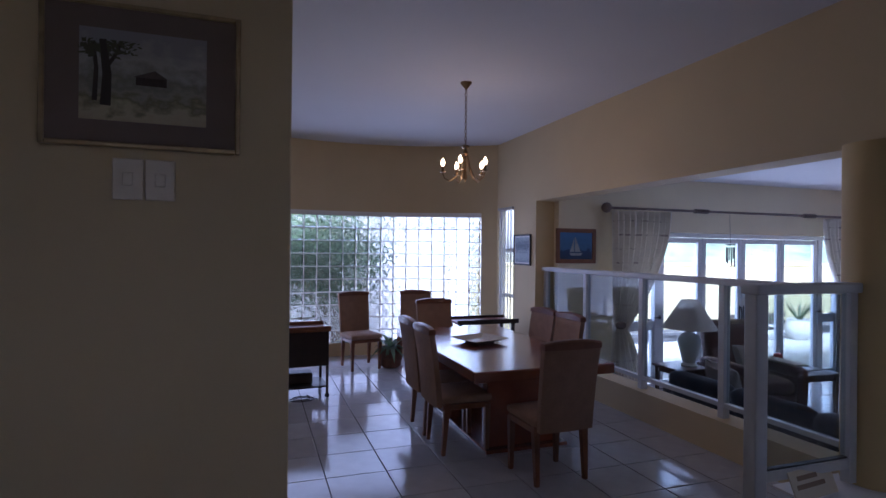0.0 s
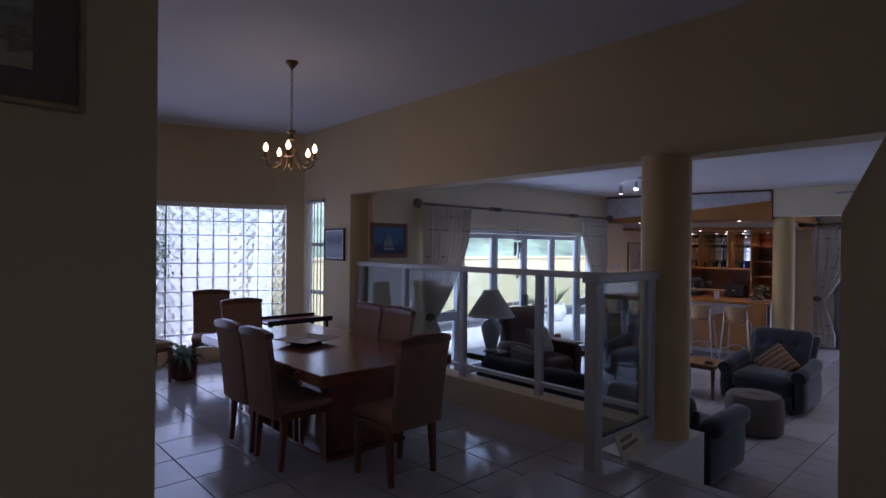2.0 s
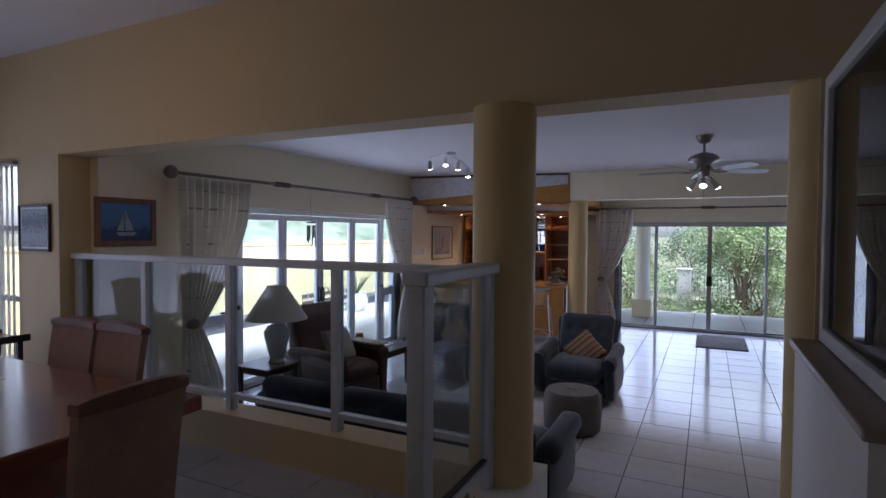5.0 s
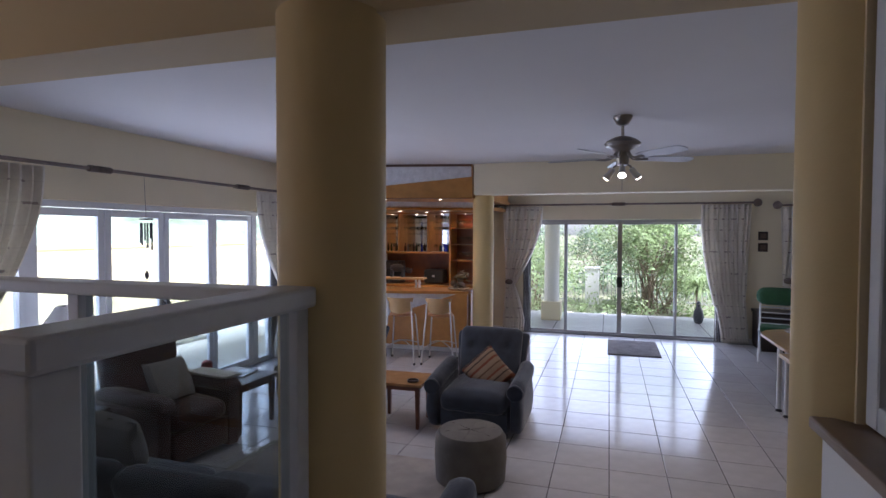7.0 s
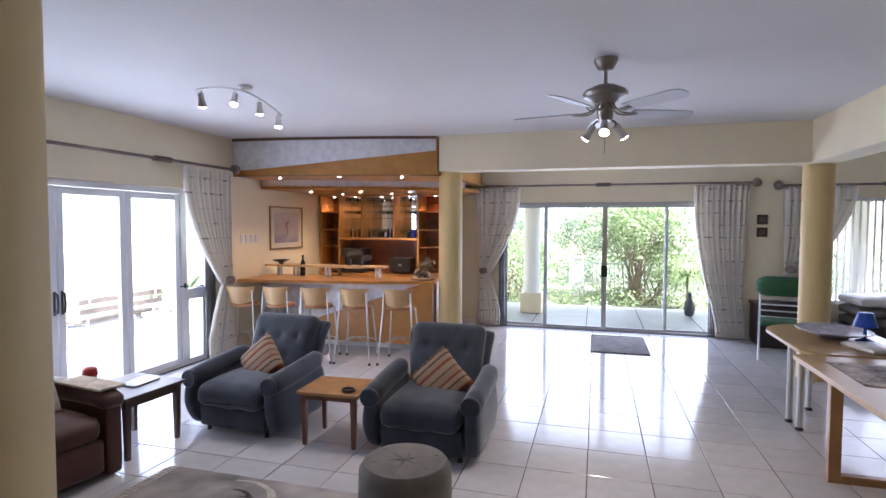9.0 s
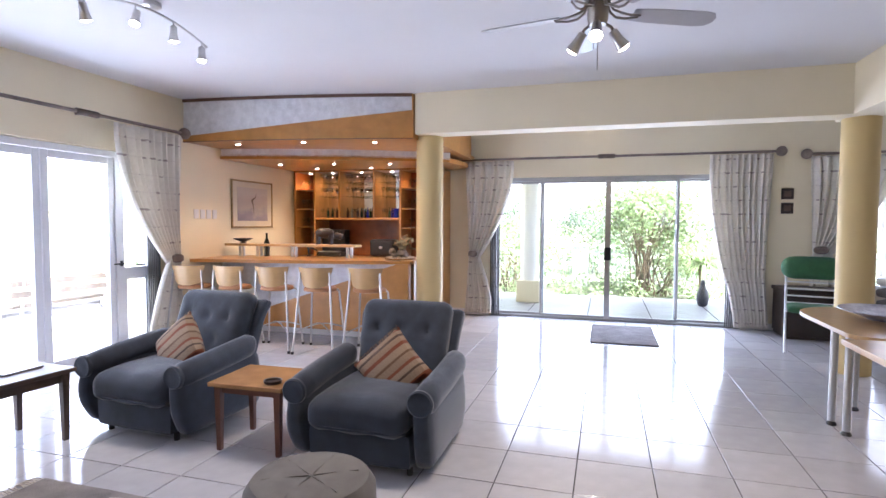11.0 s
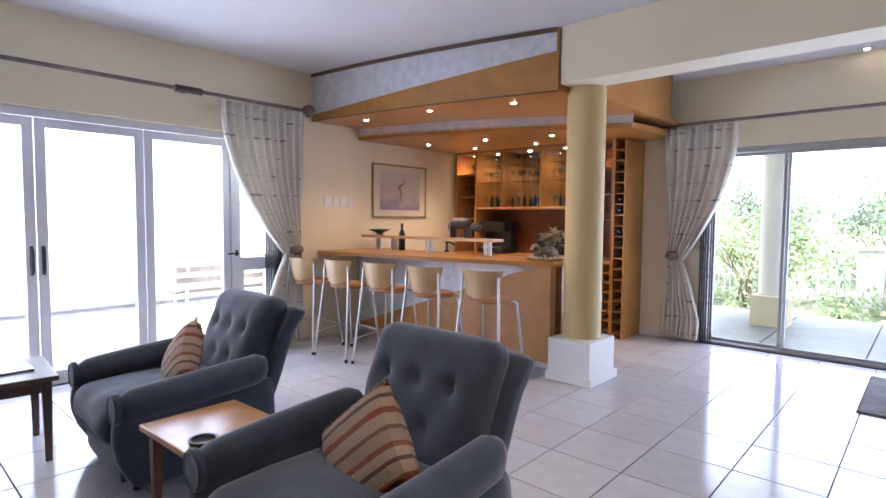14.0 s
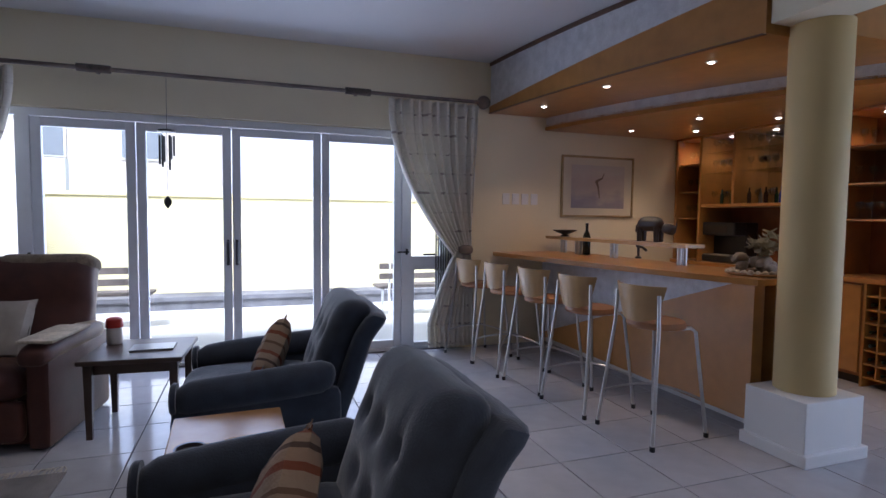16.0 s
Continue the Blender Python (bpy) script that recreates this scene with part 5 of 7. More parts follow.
part("base", bm, BLUE_CLOTH, sf, "", True)
bm = bmesh.new()
pillow(bm, -1.2, 1.2, 0.30, 0.40, 0.1, 0.70, 0.04, 0, None, 8)
part("back_panel", bm, BLUE_CLOTH, sf, "", True)
for sx in (-1, 1):
    bm = bmesh.new()
    pillow(bm, sx * 1.26 - 0.09, sx * 1.26 + 0.09, -0.48, 0.36, 0.44, 0.62, 0.085, 0, None, 8)
    pillow(bm, sx * 1.25 - 0.06, sx * 1.25 + 0.06, -0.42, 0.38, 0.06, 0.52, 0.04, 0, None, 6)
    part("arm", bm, BLUE_CLOTH, sf, "", True)
scatter_cushion(pose(4.72, 4.35, 0.62, 0, 65, 0) @ pose(0, 0, 0, 0, 0, 10), material("pale_cushion_cloth", (0.36, 0.32, 0.28), 0.9, var=0.1, scale=20), "pale scatter cushion on the sofa")

RED_BROWN = material("red_brown_upholstery", (0.085, 0.028, 0.02), 0.55, var=0.25, scale=10, bump=0.15, bump_scale=120, Sheen_Weight=0.8, Sheen_Roughness=0.3, Sheen_Tint=(0.9, 0.75, 0.5, 1))
rec = thing("armchair", pose(5.865, 5.07, 0, 0, 0, -8), "red-brown upholstered recliner armchair with crocheted covers", "armchair")
for sx in (-1, 1):
    bm = bmesh.new()
    pillow(bm, sx * 0.36 - 0.065, sx * 0.36 + 0.065, -0.45, 0.42, 0.015, 0.56, 0.03, 0, None, 8, sx)
    sd_panel = part("side_panel", bm, RED_BROWN, rec, "", True)
    bm = bmesh.new()
    pillow(bm, sx * 0.345 - 0.09, sx * 0.345 + 0.09, -0.49, 0.36, 0.52, 0.635, 0.055, 0.012, None, 10, 3 * sx)
    for v in bm.verts:
        v.co.z -= 0.22 * max(0, -0.38 - v.co.y)
    part("arm_pad", bm, RED_BROWN, sd_panel, "", True)
for nm, dims, r, pf in (("seat_cushion", (-0.27, 0.27, -0.48, 0.2, 0.30, 0.48), 0.08, 0.035), ("footrest", (-0.28, 0.28, -0.47, -0.38, 0.06, 0.31), 0.04, 0.0), ("base", (-0.29, 0.29, -0.37, 0.4, 0.02, 0.30), 0.02, 0.0)):
    bm = bmesh.new()
    pillow(bm, *dims, r, pf, None, 9, 4)
    part(nm, bm, RED_BROWN, rec, "", True)
bm = bmesh.new()
pillow(bm, -0.36, 0.36, 0.0, 0.2, 0.0, 0.74, 0.09, 0, None, 14, 6)
for v in bm.verts:
    if v.co.y < 0.1:
        v.co.y -= 0.03 * abs(math.sin(v.co.z * 8.2))
bmesh.ops.transform(bm, matrix=pose(0, 0.17, 0.38, -12), verts=bm.verts[:])
rec_back = part("backrest", bm, RED_BROWN, rec, "tall padded back", True)
bm = bmesh.new()
pillow(bm, -0.25, 0.365, -0.012, 0.215, 0.60, 0.752, 0.09, 0, pose(0, 0.17, 0.38, -12), 10, 8)
part("head_cover", bm, material("taupe_crochet", (0.22, 0.17, 0.12), 0.95, var=0.25, scale=60, bump=0.5), rec_back, "taupe crocheted head cover", True)
bm = bmesh.new()
pillow(bm, -0.10, 0.10, -0.25, 0.25, -0.012, 0.012, 0.01, 0, None, 6)
cv = obj("arm_cover", bm, material("cream_crochet", (0.60, 0.52, 0.40), 0.95, var=0.2, scale=60, bump=0.4), None, "", True)
cv.matrix_world = pose(6.185, 4.82, 0.650, 0, 0, -8)
tagged(cv, "cream crocheted cover lying on the armchair's arm", "arm cover")

scatter_cushion(pose(5.82, 4.98, 0.66, 62, 0, -8), bpy.data.materials["pale_cushion_cloth"], "pale scatter cushion in the red-brown armchair")

# ottoman
bm = bmesh.new()
lathe(bm, [(0.24, 0), (0.275, 0.03), (0.285, 0.2), (0.28, 0.36), (0.25, 0.405), (0.15, 0.415), (0.01, 0.405)], 40, pose(6.14, 2.34, 0))
OTT = material("grey_taupe_cloth", (0.17, 0.155, 0.135), 0.9, var=0.15, scale=12, bump=0.2, bump_scale=130)
ott = thing("ottoman", pose(6.14, 2.34, 0), "round grey upholstered ottoman with stitched top", "ottoman")
bmesh.ops.transform(bm, matrix=pose(-6.14, -2.34, 0), verts=bm.verts[:])
part("body", bm, OTT, ott, "", True)
bm = bmesh.new()
for a in (0, 60, 120):
    d = Vector((math.cos(radians(a)), math.sin(radians(a)), 0))
    tube(bm, [d * r + Vector((0, 0, z)) for r, z in ((-0.27, 0.37), (-0.2, 0.411), (0, 0.408), (0.2, 0.411), (0.27, 0.37))], 0.004, 5)
part("stitching", bm, OTT, ott)


# ---- tables ----
def plain_table(name, m, w, d, h, top_t, leg, wood_top, wood_leg, label, apron=0.06, overhang=0.03):
    e = thing(name, m, label, "table")
    part("tabletop", boxes((-w / 2, w / 2, -d / 2, d / 2, h - top_t, h), bevel=0.006), wood_top, e)
    a, b = w / 2 - overhang - leg, d / 2 - overhang - leg
    part("apron", boxes((-a, a, -b - leg * 0.5, -b, h - top_t - apron, h - top_t), (-a, a, b, b + leg * 0.5, h - top_t - apron, h - top_t),
                        (-a - leg * 0.5, -a, -b, b, h - top_t - apron, h - top_t), (a, a + leg * 0.5, -b, b, h - top_t - apron, h - top_t)), wood_leg, e)
    for sx in (-1, 1):
        for sy in (-1, 1):
            bm = bmesh.new()
            tapered(bm, sx * (a + leg / 2) - leg / 2, sx * (a + leg / 2) + leg / 2, sy * (b + leg / 2) - leg / 2, sy * (b + leg / 2) + leg / 2, 0, h - top_t, 0.65)
            part("leg", bm, wood_leg, e)
    return e


OAK = material("honey_oak", (0.42, 0.22, 0.09), 0.22, var=0.2, scale=7, bump=0.02)
RED_LEG = material("red_brown_leg_wood", (0.17, 0.06, 0.03), 0.4, var=0.2, scale=9)
GREY_WOOD = material("dark_brown_table_wood", (0.10, 0.065, 0.05), 0.4, var=0.2, scale=9)
plain_table("side_table", pose(7.235, 3.34, 0, 0, 0, 2), 0.47, 0.54, 0.46, 0.03, 0.045, OAK, RED_LEG, "small oak-topped side table between the armchairs", 0.05)
bm = bmesh.new()
lathe(bm, [(0.04, 0), (0.055, 0.004), (0.06, 0.022), (0.05, 0.022), (0.045, 0.008), (0.005, 0.006)], 20, pose(7.10, 3.18, 0.461))
tagged(obj("ashtray", bm, DARK, smooth=True), "small dark round ashtray on the side table", "ashtray")
plain_table("coffee_table", pose(6.64, 4.93, 0, 0, 0, -4), 0.59, 0.60, 0.5, 0.03, 0.05, GREY_WOOD, GREY_WOOD, "dark brown square coffee table with tapered legs", 0.07)
tagged(obj("magazine", boxes((6.58, 6.84, 4.82, 5.0, 0.501, 0.513), bevel=0.002), material("glossy_magazine", (0.30, 0.30, 0.32), 0.3)), "thin closed magazine lying on the coffee table", "magazine")
jar = thing("storage_jar", pose(6.44, 5.12, 0.501), "clear jar with a red lid on the coffee table", "jar")
bm = bmesh.new()
lathe(bm, [(0.045, 0), (0.05, 0.01), (0.05, 0.10), (0.042, 0.12)], 18)
part("body", bm, material("milky_jar", (0.6, 0.58, 0.55), 0.2), jar, "", True)
bm = bmesh.new()
lathe(bm, [(0.054, 0.115), (0.056, 0.12), (0.05, 0.17), (0.03, 0.185)], 18)
part("lid", bm, material("red_lid", (0.45, 0.03, 0.02), 0.4), jar, "red lid", True)
plain_table("lamp_table", pose(5.15, 5.42, 0), 0.5, 0.5, 0.54, 0.03, 0.045, GREY_WOOD, GREY_WOOD, "dark square lamp table beside the sofa", 0.06)
lp = thing("table_lamp", pose(5.22, 5.36, 0.541), "white ceramic table lamp with a wide cream cone shade", "lamp")
bm = bmesh.new()
lathe(bm, [(0.09, 0), (0.10, 0.015), (0.075, 0.05), (0.10, 0.14), (0.135, 0.28), (0.14, 0.34), (0.10, 0.40), (0.045, 0.43), (0.04, 0.47)], 28)
part("base", bm, material("pale_blue_glaze", (0.48, 0.52, 0.54), 0.3, var=0.06), lp, "pale glazed ceramic base", True)
bm = bmesh.new()
rg = [ring(bm, (0, 0, z), r, 40) for r, z in ((0.33, 0.48), (0.10, 0.84), (0.097, 0.84), (0.327, 0.48))]
for a, c in zip(rg, rg[1:] + rg[:1]):
    for i in range(40):
        bm.faces.new((a[i], a[(i + 1) % 40], c[(i + 1) % 40], c[i]))
part("shade", bm, material("cream_lamp_shade", (0.66, 0.62, 0.56), 0.8, var=0.04), lp, "cream cone shade", True)
bm = bmesh.new()
tube(bm, [(0, 0, 0.46), (0, 0, 0.84)], 0.006, 8)
part("stem", bm, BRASS, lp)

# rug with fringe
RUG = material("grey_patterned_rug", (0.42, 0.38, 0.34), 0.95, var=0.3, scale=4, bump=0.8, bump_scale=120, color2=(0.10, 0.09, 0.09))
RUG_DARK = material("dark_brown_rug_yarn", (0.06, 0.05, 0.045), 0.95, var=0.3, scale=40, bump=0.6, bump_scale=150)
RUG_PALE = material("cream_rug_yarn", (0.46, 0.42, 0.36), 0.95, var=0.2, scale=40, bump=0.6, bump_scale=150)
rug = thing("rug", pose(5.63, 3.36, 0), "grey and cream patterned woven rug with fringed edge", "rug")
bm = bmesh.new()
pillow(bm, -0.76, 0.76, -0.95, 0.87, 0.001, 0.014, 0.006, 0, None, 14)
part("carpet", bm, RUG, rug, "", True)
bm = bmesh.new()
rnd = random.Random(8)
for k in range(16):
    u, w, a, l = rnd.uniform(-0.55, 0.6), rnd.uniform(-0.8, 0.7), rnd.uniform(0.3, 1.3), rnd.uniform(0.18, 0.42)
    cv_pts = [(u + l * t * math.cos(a + 0.7 * t), w + l * t * math.sin(a + 0.7 * t)) for t in [i / 8 for i in range(9)]]
    bm2 = bmesh.new()
    tube(bm2, [(x, y, 0) for x, y in cv_pts if -0.73 < x < 0.73 and -0.9 < y < 0.82], 0.022 if k % 3 else 0.035, 6, 0.006)
    for v in bm2.verts:
        v.co.z = 0.0145 + v.co.z * 0.12
    part("motif", bm2, RUG_DARK if k % 3 else RUG_PALE, rug)
rnd = random.Random(2)
for k in range(120):
    x = -0.75 + 1.5 * k / 119
    tube(bm, [(x, 0.86, 0.008), (x + rnd.gauss(0, 0.012), 0.91, 0.012), (x + rnd.gauss(0, 0.02), 0.96, 0.004)], 0.004, 4)
part("fringe", bm, material("cream_fringe", (0.55, 0.50, 0.42), 0.95), rug, "cream fringe")
mt = thing("door_mat", pose(11.72, 0.9, 0), "flat grey-brown mat in front of the sliding door", "mat")
bm = bmesh.new()
pillow(bm, -0.62, 0.62, -0.41, 0.41, 0.001, 0.012, 0.005, 0, None, 8)
part("carpet", bm, material("grey_mat_pile", (0.19, 0.17, 0.17), 0.95, var=0.2, scale=40, bump=0.8, bump_scale=200), mt)
bm = bmesh.new()
tube(bm, [(-0.61, -0.4, 0.008), (0.61, -0.4, 0.008), (0.61, 0.4, 0.008), (-0.61, 0.4, 0.008), (-0.61, -0.4, 0.008)], 0.007, 6)
part("edging", bm, material("dark_mat_edge", (0.08, 0.07, 0.07), 0.9), mt, "dark edging")

# ---- ceiling fan, spot rail, downlights ----
WARM = bpy.data.materials.new("spot_bulb_glow")
WARM.use_nodes = True
WARM.node_tree.nodes["Principled BSDF"].inputs["Emission Color"].default_value = (1, 0.86, 0.66, 1)
WARM.node_tree.nodes["Principled BSDF"].inputs["Emission Strength"].default_value = 7
FANM = material("antique_pewter", (0.30, 0.27, 0.24), 0.35, 0.8, var=0.1)
BLADE = material("grey_fan_blade", (0.42, 0.42, 0.44), 0.35, var=0.06)
fan = thing("ceiling_fan", pose(7.24, 1.20, CEIL_L), "pewter ceiling fan with five grey blades and three spotlights, at rest", "fan")
bm = bmesh.new()
lathe(bm, [(0.085, 0), (0.085, -0.02), (0.055, -0.075), (0.02, -0.09)][::-1], 24)
part("canopy", bm, FANM, fan, "", True)
bm = bmesh.new()
tube(bm, [(0, 0, -0.08), (0, 0, -0.20)], 0.013, 12)
part("rod", bm, FANM, fan)
bm = bmesh.new()
lathe(bm, [(0.03, -0.18), (0.08, -0.195), (0.14, -0.225), (0.162, -0.25), (0.15, -0.275), (0.10, -0.295), (0.075, -0.31), (0.058, -0.335), (0.055, -0.42), (0.045, -0.445)][::-1], 32)
part("motor", bm, FANM, fan, "", True)
for k in range(5):
    m = pose(0, 0, -0.385, 0, 0, 72 * k + 7)
    bm = bmesh.new()
    for s in (-1, 1):
        tube(bm, [m @ Vector(q) for q in ((0.055, s * 0.012, 0.07), (0.08, s * 0.02, 0.02), (0.12, s * 0.035, 0.0), (0.17, s * 0.03, -0.006), (0.24, s * 0.012, 0.0))], 0.007, 6)
    br = part("blade_iron", bm, FANM, fan, "", True)
    bm = bmesh.new()
    pts = [(0.20, -0.05), (0.30, -0.060), (0.60, -0.068), (0.665, -0.055), (0.69, -0.02), (0.69, 0.02), (0.665, 0.055), (0.60, 0.068), (0.30, 0.060), (0.20, 0.05)]
    prism(bm, [(x, y, 0) for x, y in pts], (0, 0, 0.007))
    bmesh.ops.transform(bm, matrix=m @ pose(0, 0, 0.004, -13), verts=bm.verts[:])
    part("blade", bm, BLADE, br)


def spot_head(parent, m, lit=True):
    bm = bmesh.new()
    lathe(bm, [(0.012, 0.05), (0.02, 0.045), (0.022, 0.0), (0.030, -0.035), (0.031, -0.04)][::-1], 16, m)
    h = part("spot_head", bm, STEEL, parent, "", True)
    bm = bmesh.new()
    lathe(bm, [(0.001, -0.052), (0.02, -0.048), (0.027, -0.0405)], 14, m)
    part("bulb", bm, WARM, h, "lit spot bulb", True)
    return h


for a in (178, 62, 298):
    d = Vector((math.cos(radians(a)), math.sin(radians(a)), 0))
    bm = bmesh.new()
    tube(bm, [d * 0.03 + Vector((0, 0, -0.43)), d * 0.08 + Vector((0, 0, -0.45)), d * 0.10 + Vector((0, 0, -0.48))], 0.009, 8)
    part("lamp_arm", bm, FANM, fan)
    spot_head(fan, Matrix.Translation(d * 0.125 + Vector((0, 0, -0.515))) @ pose(0, 0, 0, 0, 0, a) @ pose(0, 0, 0, 0, -40) @ Matrix.Scale(1.25, 4))
bm = bmesh.new()
tube(bm, [(0.03, 0, -0.44), (0.03, 0, -0.68)], 0.0025, 5)
tube(bm, [(-0.03, 0.02, -0.44), (-0.03, 0.02, -0.58)], 0.0025, 5)
part("pull_chain", bm, FANM, fan)
lamp_f = bpy.data.lights.new("fan_light", "SPOT")
lamp_f.energy, lamp_f.color, lamp_f.shadow_soft_size, lamp_f.spot_size, lamp_f.spot_blend = 18, (1, 0.85, 0.65), 0.08, radians(130), 0.9
new("fan_light", lamp_f).matrix_world = look((7.24, 1.20, CEIL_L - 0.70), (7.24, 1.20, 0))

sr = thing("spotlight_rail", pose(7.23, 4.215, CEIL_L), "curved steel ceiling spotlight rail with four lit spots", "spotlight")
bm = bmesh.new()
lathe(bm, [(0.06, 0), (0.06, -0.025), (0.05, -0.03), (0.005, -0.03)][::-1], 24)
part("canopy", bm, STEEL, sr, "", True)
arc = [Vector((-0.51 + 0.97 * t, 0.08 - 0.15 * t, -0.05 - 0.11 * (2 * t - 0.95) ** 2)) for t in [i / 20 for i in range(21)]]
bm = bmesh.new()
tube(bm, arc, 0.008, 8)
part("rail", bm, STEEL, sr, "", True)
for k, i in enumerate((1, 8, 14, 19)):
    bm = bmesh.new()
    tube(bm, [arc[i], arc[i] + Vector((0, 0, -0.05))], 0.006, 8)
    part("stem", bm, STEEL, sr)
    spot_head(sr, Matrix.Translation(arc[i] + Vector((0, 0, -0.09))) @ pose(0, 0, 0, (8, -6, 6, -4)[k], (-22, 20, -8, 4)[k]) @ Matrix.Scale(1.2, 4))
lamp_s = bpy.data.lights.new("spot_rail_light", "SPOT")
lamp_s.energy, lamp_s.color, lamp_s.shadow_soft_size, lamp_s.spot_size, lamp_s.spot_blend = 18, (1, 0.88, 0.7), 0.1, radians(130), 0.9
new("spot_rail_light", lamp_s).matrix_world = look((7.25, 4.2, CEIL_L - 0.28), (7.1, 4.0, 0))


def downlight(x, y, z):
    e = thing("downlight", pose(x, y, z), "small round lit downlight in the ceiling", "downlight", "downlights")
    bm = bmesh.new()
    lathe(bm, [(0.022, -0.006), (0.038, -0.005), (0.042, 0.0)], 20)
    part("rim", bm, STEEL, e, "", True)
    bm = bmesh.new()
    lathe(bm, [(0.02, -0.009), (0.024, -0.0065)], 16)
    part("lens", bm, WARM, e)
    return e


dl = downlight(12.6, 1.48, CEIL_L)
copy_thing(dl, pose(12.6, 1.15, CEIL_L))

# wind chime outside the folding doors, hung from the curtain rod's height
wc = thing("wind_chime", pose(6.66, 6.08, 2.09), "black tube wind chime hanging from the curtain rod", "wind chime")
bm = bmesh.new()
lathe(bm, [(0.065, 0), (0.07, 0.008), (0.065, 0.018)], 20)
part("top_disc", bm, BLACK, wc)
for k in range(6):
    a = 2 * math.pi * k / 6
    bm = bmesh.new()
    l = 0.17 + 0.025 * k
    tube(bm, [(0.055 * math.cos(a), 0.055 * math.sin(a), -0.03 - l), (0.055 * math.cos(a), 0.055 * math.sin(a), -0.03)], 0.009, 8)
    part("chime_tube", bm, BLACK, wc)
bm = bmesh.new()
tube(bm, [(0, 0, -0.56), (0, 0, 0), (0, 0.02, 0.46)], 0.002, 4)
part("cord", bm, BLACK, wc)
bm = bmesh.new()
lathe(bm, [(0.003, -0.65), (0.03, -0.61), (0.032, -0.58), (0.003, -0.54)], 12, Matrix.Diagonal((1, 0.3, 1, 1)))
part("sail", bm, BLACK, wc, "", True)

# ---- tables at the garden end ----
BEECH = material("pale_beech_top", (0.52, 0.33, 0.145), 0.3, var=0.12, scale=7, bump=0.02)
desk = thing("work_table", pose(7.3, -0.78, 0), "pale wooden table on open wooden frame legs", "table")
part("tabletop", boxes((-0.95, 0.95, -0.42, 0.42, 0.71, 0.75), bevel=0.005), BEECH, desk)
for x in (-0.72, 0.22):
    part("leg_frame", boxes((x - 0.03, x + 0.03, -0.41, -0.33, 0, 0.71), (x - 0.03, x + 0.03, 0.33, 0.41, 0, 0.71), (x - 0.03, x + 0.03, -0.33, 0.33, 0, 0.06), bevel=0.004), OAK, desk)
LACE = material("dark_lace_cloth", (0.62, 0.58, 0.54), 0.95, var=0.5, scale=38, color2=(0.05, 0.03, 0.07))
rn = obj("table_runner", boxes((7.35, 8.02, -1.05, -0.52, 0.7515, 0.7545)), LACE)
tagged(rn, "dark patterned lace runner lying on the wooden table", "table runner")
dk = thing("round_end_table", pose(9.1, -0.95, 0), "pale table with a rounded end on steel tube legs", "table")
bm = bmesh.new()
pts = [(-0.5 + 0.18 * math.cos(a) - 0.1, 0.30 + 0.18 * math.sin(a)) for a in [math.pi - i * math.pi / 2 / 6 for i in range(7)]]
pts += [(0.25 + 0.48 * math.cos(a), 0.0 + 0.48 * math.sin(a)) for a in [math.pi / 2 - i * math.pi / 14 for i in range(15)]] + [(-0.78, -0.48)]
prism(bm, [(x, y, 0.72) for x, y in pts[::-1]], (0, 0, 0.03))
part("tabletop", bm, BEECH, dk)
for x, y in ((-0.32, 0.44), (-0.53, 0.42), (0.1, 0.14), (-0.5, -0.38)):
    bm = bmesh.new()
    tube(bm, [(x, y, 0.03), (x, y, 0.718)], 0.026, 16)
    lg = part("leg", bm, STEEL, dk, "steel tube leg", True)
    bm = bmesh.new()
    lathe(bm, [(0.034, 0), (0.034, 0.012), (0.02, 0.03)], 16, Matrix.Translation((x, y, 0)))
    part("foot", bm, BLACK, lg, "black foot", True)
bm = bmesh.new()
lathe(bm, [(0.10, 0), (0.11, 0.01), (0.22, 0.045), (0.27, 0.06), (0.265, 0.066), (0.21, 0.055), (0.09, 0.02), (0.002, 0.018)], 36, pose(9.15, -0.98, 0.752) @ Matrix.Diagonal((1.35, 1.15, 1.2, 1)))
tagged(obj("oval_bowl", bm, material("patterned_blue_white_glaze", (0.50, 0.50, 0.54), 0.3, var=0.6, scale=30, color2=(0.13, 0.12, 0.2)), smooth=True), "oval patterned ceramic bowl on the pale table", "bowl")
bm = bmesh.new()
pillow(bm, -0.2, 0.2, -0.16, 0.16, 0, 0.035, 0.015, 0.02, pose(8.62, -1.1, 0.752, 0, 0, 15), 8)
tagged(obj("folded_cloth", bm, SW, smooth=True), "white folded cloth on the pale table", "cloth")
BLUE = material("bright_blue_lamp", (0.01, 0.07, 0.42), 0.35, var=0.05)
bl = thing("desk_lamp", pose(9.0, -1.18, 0.752), "bright blue table lamp with a cone shade", "lamp")
bm = bmesh.new()
lathe(bm, [(0.07, 0), (0.07, 0.012), (0.015, 0.03), (0.012, 0.16)], 20)
part("base", bm, BLUE, bl, "", True)
bm = bmesh.new()
lathe(bm, [(0.10, 0.14), (0.06, 0.27), (0.02, 0.275)], 24)
part("shade", bm, BLUE, bl, "", True)
# chest, deck chair and stacked pillows by the blinds
chest = thing("wooden_chest", pose(12.35, -1.50, 0), "dark brown wooden chest against the wall", "chest")
part("body", boxes((-0.25, 0.33, -0.38, 0.38, 0.04, 0.60), bevel=0.008), DARK, chest)
part("lid", boxes((-0.27, 0.34, -0.40, 0.40, 0.60, 0.65), bevel=0.008), DARK, chest)
part("plinth", boxes((-0.23, 0.33, -0.36, 0.36, 0, 0.04)), DARK, chest)
GREEN = material("green_canvas", (0.03, 0.12, 0.05), 0.8, var=0.15, scale=20, bump=0.15, bump_scale=150)
